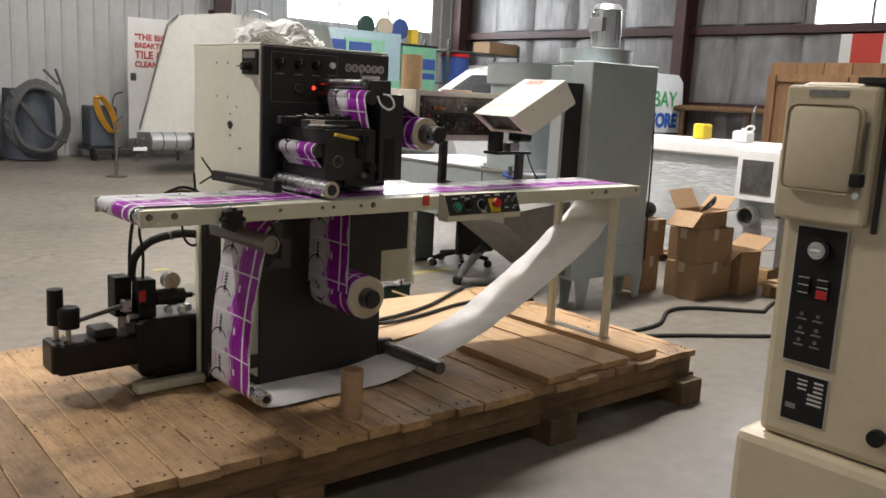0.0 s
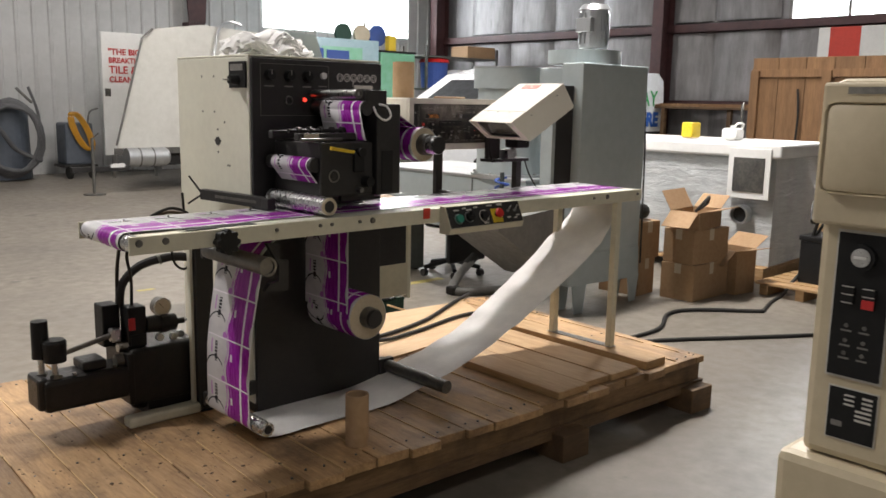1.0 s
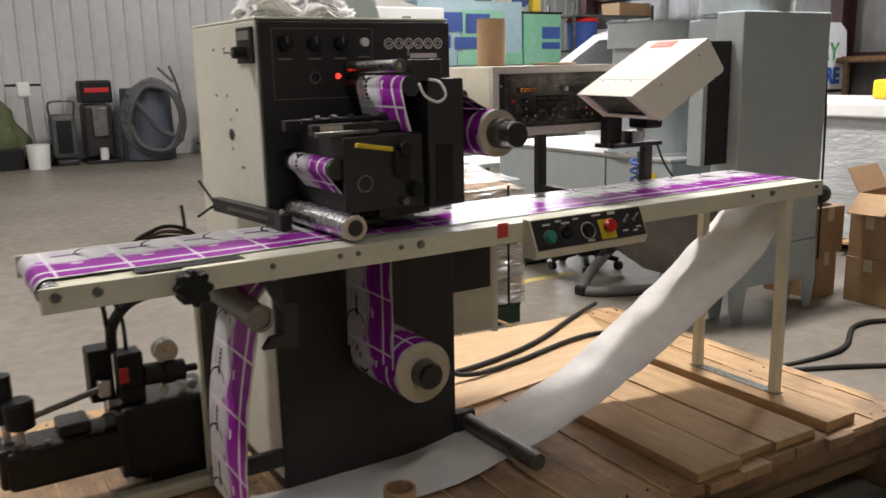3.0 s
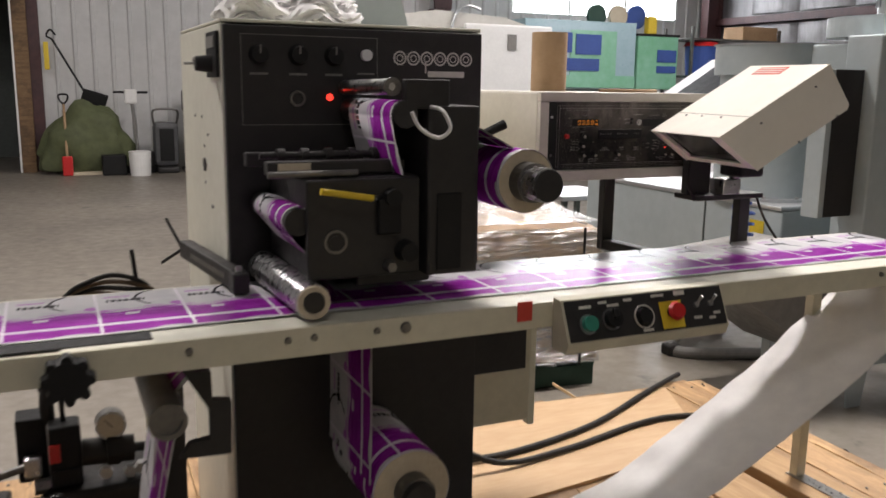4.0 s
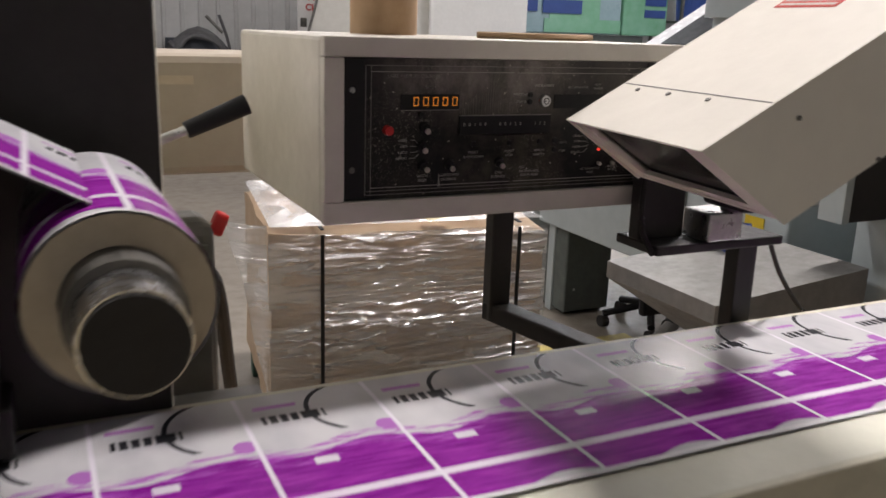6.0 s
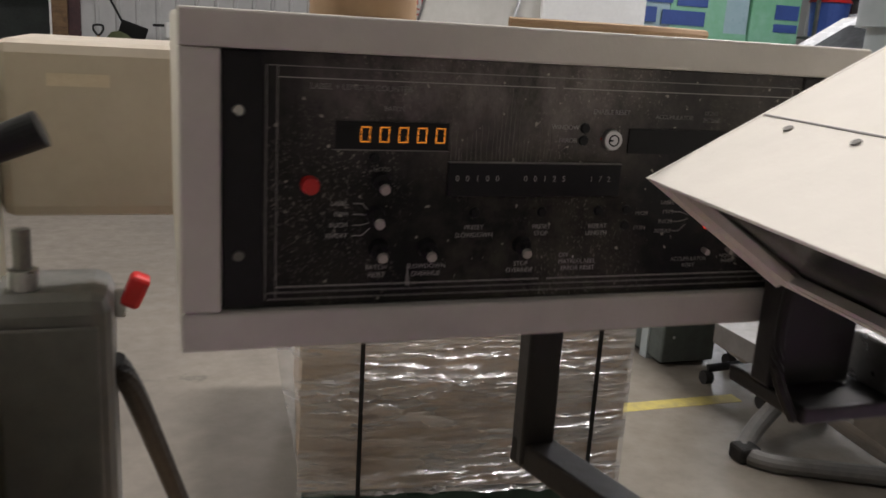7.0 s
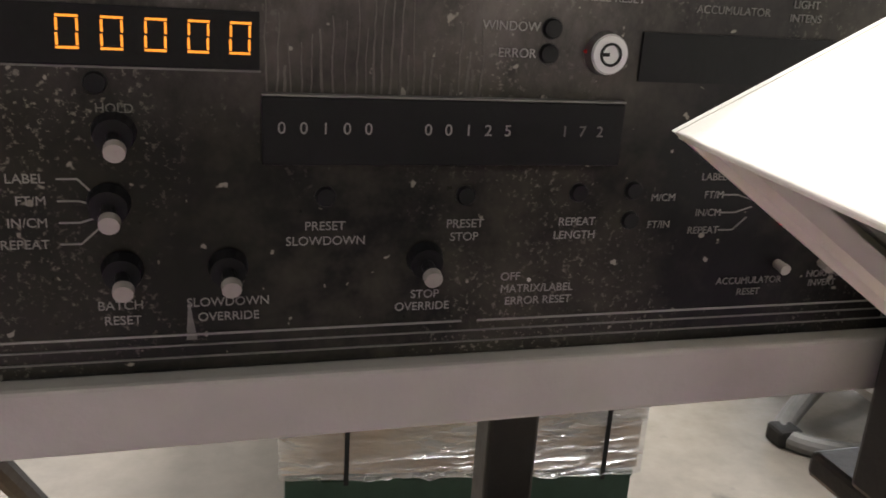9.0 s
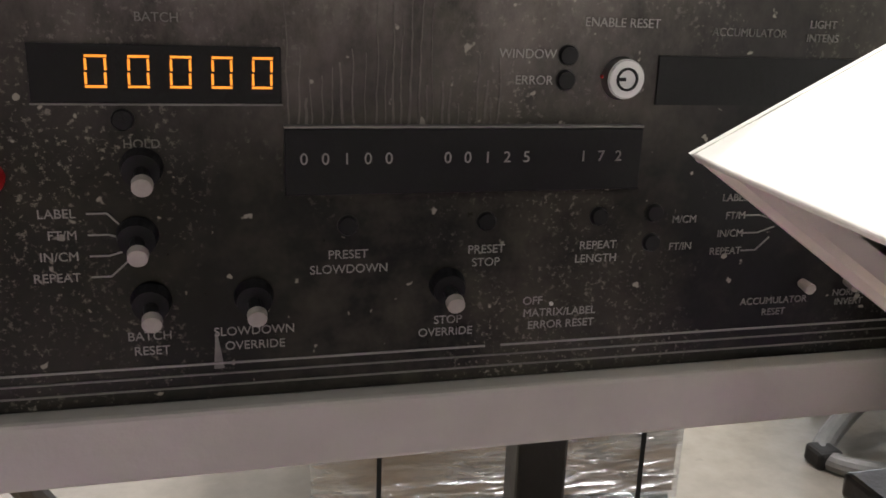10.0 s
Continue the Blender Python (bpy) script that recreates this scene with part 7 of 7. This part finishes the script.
    # floor polisher
    f = thing("floor_polisher", (0.70, 14.0, 0), "white headed floor polisher with a chrome shaft", "floor polisher")
    part("grip", B(0.45, 1.0, 13.98, 14.02, 1.33, 1.37, 0.01), BLACK_PLASTIC, f)
    part("head", B(0.62, 0.82, 13.93, 14.05, 1.16, 1.40, 0.03), WHITE, f)
    part("shaft", C((0.74, 13.99, 1.2), (0.80, 14.0, 0.3), 0.03, seg=12), STEEL, f)
    part("motor", C((0.85, 14.05, 0.12), (0.85, 14.05, 0.35), 0.22, seg=24), BLACK, f)
    part("brush", C((0.85, 14.05, 0.0), (0.85, 14.05, 0.12), 0.25, seg=24), BLACK_PLASTIC, f)
    solo("white_bucket", C((0.78, 13.5, 0.0), (0.78, 13.5, 0.40), 0.16, 0.18, seg=24), WHITE, "white plastic bucket on the floor", "bucket", (0.78, 13.5, 0))
    solo("black_crate", B(0.2, 0.58, 13.6, 13.95, 0.0, 0.33, 0.02), BLACK_PLASTIC, "black plastic crate on the floor", "crate", (0.4, 13.8, 0))
    # tarp heap and shovels
    bm = bmesh.new()
    bmesh.ops.create_icosphere(bm, subdivisions=4, radius=1.0)
    for w in bm.verts:
        n = 1 + 0.25 * noise.noise(w.co * 2.0) + 0.06 * noise.noise(w.co * 7.0)
        q = w.co * n
        w.co = Vector((0.02 + 0.72 * q.x, 14.1 + 0.30 * q.y, max(0.05, 0.55 + 0.62 * q.z - 0.25 * q.x * q.x)))
    solo("tarpaulin", bm, TARP, "olive green tarpaulin heaped against the wall", "tarpaulin", (0.02, 14.1, 0.05), smooth=True)
    solo("cardboard_sheet", B(-0.3, 0.3, 13.75, 14.2, 0.0, 0.05, 0.006), CORE, "pale board lying under the tarpaulin", "board", (0.0, 14.0, 0))
    s = thing("digging_shovel", (-0.32, 13.75, 0), "wooden handled shovel with a red blade", "shovel", "shovels")
    part("shaft", C((-0.32, 13.76, 0.3), (-0.32, 13.95, 1.15), 0.02, seg=10), CARD_TUBE, s)
    part("grip", pipe(bmesh.new(), [(-0.32, 13.95, 1.15), (-0.38, 13.97, 1.22), (-0.38, 13.98, 1.30), (-0.26, 13.98, 1.30), (-0.26, 13.97, 1.22), (-0.32, 13.95, 1.15)], 0.016, seg=8), BLACK_PLASTIC, s)
    part("blade", B(-0.40, -0.24, 13.72, 13.77, 0.0, 0.32, 0.02), RED, s)
    w2 = thing("snow_shovel", (0.0, 14.3, 0), "black snow shovel hung on the wall", "shovel", "shovels")
    part("shaft", C((-0.42, 14.42, 2.2), (0.02, 14.25, 1.35), 0.018, seg=10), BLACK_PLASTIC, w2)
    part("grip", pipe(bmesh.new(), [(-0.42, 14.42, 2.2), (-0.5, 14.42, 2.25), (-0.44, 14.42, 2.35), (-0.36, 14.42, 2.26)], 0.016, seg=8), BLACK_PLASTIC, w2)
    part("scoop", B(-0.2, 0.2, -0.02, 0.02, -0.2, 0.2, 0.015, Matrix.Translation((0.14, 14.18, 1.16)) @ Matrix.Rotation(radians(18), 4, "Y") @ Matrix.Rotation(radians(12), 4, "X")), BLACK_PLASTIC, w2)
    solo("wall_hook_tools", B(-0.56, -0.48, 14.4, 14.45, 1.7, 2.15, 0.01), YELLOW, "yellow level hanging on the post", "spirit level", (-0.52, 14.42, 1.7))


wall_things()

# ---- the face of the counter ----
def counter_face():
    y = PY - 0.003
    flat = Matrix.Rotation(radians(90), 4, "X")

    def plate(x0, x1, z0, z1, mat, name, h=0.0006, label=""):
        return part(name, B(x0, x1, y - h, y, z0, z1, 0), mat, panel, label)

    def text(s, x, z, size=0.0052, mat=PRINT_MID, align="CENTER"):
        words(s, size, mat, panel, Matrix.Translation((x - 0.0015, y - 0.0004, z + 0.0017)) @ flat, align=align)

    # printed border lines and the ear of the rack plate
    for z in (1.4955, 1.3335, 1.3285):
        plate(0.628, 1.064, z, z + 0.0007, PRINT_DIM, "border_line")
    for x0, x1 in ((0.635, 0.842), (0.849, 1.056)):
        plate(x0, x1, 1.4878, 1.4885, PRINT_MID, "border_line")
        plate(x0, x1, 1.3378, 1.3386, PRINT_MID, "border_line")
    for x in (0.6265, 0.634, 1.0575, 1.065):
        plate(x, x + 0.0007, 1.329, 1.496, PRINT_DIM, "border_line")
    part("rack_ear", B(0.5975, 0.6245, y - 0.0025, y, 1.3235, 1.5045, 0.0008), BLACK_PLASTIC, panel)
    part("rack_ear", B(1.0675, 1.0945, y - 0.0025, y, 1.3235, 1.5045, 0.0008), BLACK_PLASTIC, panel)
    for x in (0.608, 1.083):
        for z in (1.465, 1.363):
            part("rack_screw", C((x, y - 0.0026, z), (x, y - 0.0045, z), 0.0042, 0.0036, 14), STEEL if z > 1.4 else DARK_STEEL, panel)
    # amber batch display
    part("display_window", B(0.675, 0.7595, y - 0.0012, y, 1.4395, 1.4595, 0.0003), BLACK_PLASTIC, panel, "dark display window")
    plate(0.6745, 0.760, 1.4385, 1.4392, PRINT_DIM, "window_edge")
    for k in range(5):
        cx = 0.6967 + 0.01405 * k
        w, h, s, t = 0.0036, 0.0056, 0.0008, 0.0004
        segs = ((-w, w, h - s, h), (-w, w, -h, -h + s), (-w, -w + s, 0.0004, h - s - t), (-w, -w + s, -h + s + t, -0.0004), (w - s, w, 0.0004, h - s - t), (w - s, w, -h + s + t, -0.0004))
        for x0, x1, z0, z1 in segs:
            part("digit_segment", B(cx + x0 + 0.04 * z0, cx + x1 + 0.04 * z0, y - 0.0016, y - 0.0013, 1.4503 + z0, 1.4503 + z1, 0), LED_AMBER, panel, "glowing amber digit segment")
    # thumbwheel window with its figures
    part("thumbwheel_window", B(0.760, 0.9035, y - 0.004, y, 1.4055, 1.4305, 0.0005), BLACK_PLASTIC, panel, "black thumbwheel strip")
    plate(0.760, 0.9035, 1.4308, 1.4316, PRINT_DIM, "window_edge", 0.0042)
    for s, x0, step in (("00100", 0.767, 0.008), ("00125", 0.822, 0.008), ("172", 0.878, 0.0076)):
        for i, ch in enumerate(s):
            words(ch, 0.0062, PRINT_MID if x0 < 0.86 else PRINT_DIM, panel, Matrix.Translation((x0 + step * i, y - 0.0043, 1.4192)) @ flat, "figure")
    plate(0.909, 1.02, 1.4395, 1.459, BLACK_PLASTIC, "display_window", 0.0012)
    # red knob, key switch
    part("red_lens", C((0.6575, y, 1.4135), (0.6575, y - 0.008, 1.4135), 0.0068, 0.006), RED, panel, "red indicator lens")
    part("key_switch", C((0.8932, y, 1.450), (0.8932, y - 0.005, 1.450), 0.0085, 0.0078, 28), STEEL, panel, "round key switch")
    part("key_face", C((0.8932, y - 0.0052, 1.450), (0.8932, y - 0.0058, 1.450), 0.0072, None, 28), WHITE, panel)
    part("key_ring", C((0.8932, y - 0.0059, 1.450), (0.8932, y - 0.0064, 1.450), 0.0046, None, 24, 0.0036), BLACK_PLASTIC, panel)
    part("key_mark", B(0.8895, 0.8925, y - 0.0065, y - 0.0059, 1.4493, 1.4507, 0), BLACK_PLASTIC, panel)
    part("red_spark", C((0.885, y, 1.4505), (0.885, y - 0.0015, 1.4505), 0.0008, None, 8), RED, panel)
    # switches: black bodies with pale caps pointing down
    for x, z in ((0.7095, 1.4165), (0.7065, 1.391), (0.7098, 1.3655), (0.7475, 1.3655), (0.8245, 1.3665)):
        part("switch_body", C((x, y, z), (x, y - 0.005, z - 0.001), 0.0076, 0.0066, 22), BLACK_PLASTIC, panel)
        part("switch_stalk", C((x, y - 0.004, z - 0.001), (x + 0.0008, y - 0.0105, z - 0.0042), 0.0026, 0.0030, 14), BLACK_PLASTIC, panel)
        part("switch_cap", C((x + 0.0008, y - 0.0100, z - 0.0040), (x + 0.0008, y - 0.0132, z - 0.0050), 0.0038, 0.0036, 18), GREY_CAP, panel, "pale switch cap")
    for x, z in ((0.7042, 1.4335), (0.784, 1.3925), (0.840, 1.3925), (0.889, 1.3932), (0.914, 1.394), (0.914, 1.381), (0.870, 1.4585), (0.8695, 1.449)):
        part("hole_plug", C((x, y, z), (x, y - 0.002, z), 0.0038, 0.0034, 18), BLACK_PLASTIC, panel)
        part("hole_rim", C((x, y, z), (x, y - 0.0006, z), 0.0043, None, 18, 0.0039), BLACK, panel)
    for x in (0.992, 1.016):
        part("toggle", C((x, y, 1.359), (x, y - 0.007, 1.358), 0.0022, 0.0026, 14), GREY_CAP, panel)
    part("indicator_lamp", C((0.991, y, 1.379), (0.991, y - 0.0015, 1.379), 0.0019, None, 14), LED_RED, panel, "red indicator lamp")
    # wiring lines beside the selector
    for z0, z1 in ((1.3997, 1.3927), (1.3917, 1.3897), (1.3837, 1.3857), (1.3757, 1.3817)):
        for dx in (0.0, 0.2685):
            bm = bmesh.new()
            box(bm, 0.6895 + dx, 0.6965 + dx, y - 0.0005, y, z0 - 0.0003, z0 + 0.0003)
            ang = math.atan2(z1 - z0, 0.0065)
            box(bm, 0, 0.0085, y - 0.0005, y, -0.0003, 0.0003, 0, Matrix.Translation((0.6965 + dx, 0, z0)) @ Matrix.Rotation(-ang, 4, "Y"))
            part("selector_line", bm, PRINT_MID if dx == 0 else PRINT_DIM, panel)
    # lettering
    for s, x, z in (("LABEL", 0.6875, 1.398), ("FT/M", 0.6875, 1.390), ("IN/CM", 0.6875, 1.382), ("REPEAT", 0.6875, 1.374)):
        text(s, x, z, 0.0048, PRINT_MID, "RIGHT")
        text(s, x + 0.272, z, 0.0046, PRINT_DIM, "RIGHT")
    text("LABEL + LENGTH COUNTER", 0.695, 1.481, 0.0058, PRINT_DIM)
    for s, x, z in (("BATCH", 0.719, 1.467), ("HOLD", 0.7115, 1.423), ("ACCUMULATOR", 0.950, 1.467), ("LIGHT", 0.984, 1.471), ("INTENS", 0.9845, 1.4655), ("ACCUMULATOR", 0.980, 1.3495), ("RESET", 0.9805, 1.344), ("NORMAL", 1.020, 1.3515), ("INVERT", 1.020, 1.347), ("M/CM", 0.930, 1.389), ("FT/IN", 0.9295, 1.377)):
        text(s, x, z, 0.0046, PRINT_DIM)
    for s, x, z in (("BATCH", 0.710, 1.3495), ("RESET", 0.7105, 1.3435), ("SLOWDOWN", 0.749, 1.3495), ("OVERRIDE", 0.749, 1.3435), ("PRESET", 0.7855, 1.379), ("SLOWDOWN", 0.786, 1.373), ("PRESET", 0.842, 1.379), ("STOP", 0.842, 1.3735), ("REPEAT", 0.891, 1.379), ("LENGTH", 0.8905, 1.3732)):
        text(s, x, z, 0.0050)
    for s, x, z in (("STOP", 0.8268, 1.3493), ("OVERRIDE", 0.826, 1.344), ("OFF", 0.8635, 1.3555), ("MATRIX/LABEL", 0.876, 1.350), ("ERROR RESET", 0.877, 1.3445), ("ENABLE RESET", 0.8935, 1.4695), ("WINDOW", 0.855, 1.457), ("ERROR", 0.858, 1.447)):
        text(s, x, z, 0.0050)
    part("dot", C((0.8705, y, 1.3555), (0.8705, y - 0.0005, 1.3555), 0.0009, None, 10), PRINT_WHITE, panel)
    # dried drips above the thumbwheels and a scratch
    rng = random.Random(11)
    x = 0.762
    while x < 0.845:
        w, top = rng.uniform(0.0004, 0.0012), 1.4318 + rng.uniform(0.012, 0.060) * rng.random() + 0.008
        z, bm, dx, edge = 1.4318, bmesh.new(), 0.0, []
        while z < top:
            edge.append([bm.verts.new((x + dx + k * w / 2, y - h, z)) for k, h in ((-1, 0.0), (-1, 0.0003), (1, 0.0003), (1, 0.0))])
            z += rng.uniform(0.002, 0.005)
            dx += rng.uniform(-0.0004, 0.0004)
            w *= 0.92
        for p, q in zip(edge, edge[1:]):
            for k in range(3):
                bm.faces.new((p[k], p[k + 1], q[k + 1], q[k]))
        part("dried_drip", bm, DRIP, panel, "dried drip mark")
        x += rng.uniform(0.0015, 0.0045)
    bm = prism(bmesh.new(), [(0.7315, 1.336), (0.7355, 1.336), (0.7332, 1.351), (0.7325, 1.351)], "y", y - 0.0004, y)
    part("scratch", bm, PRINT_DIM, panel)


counter_face()
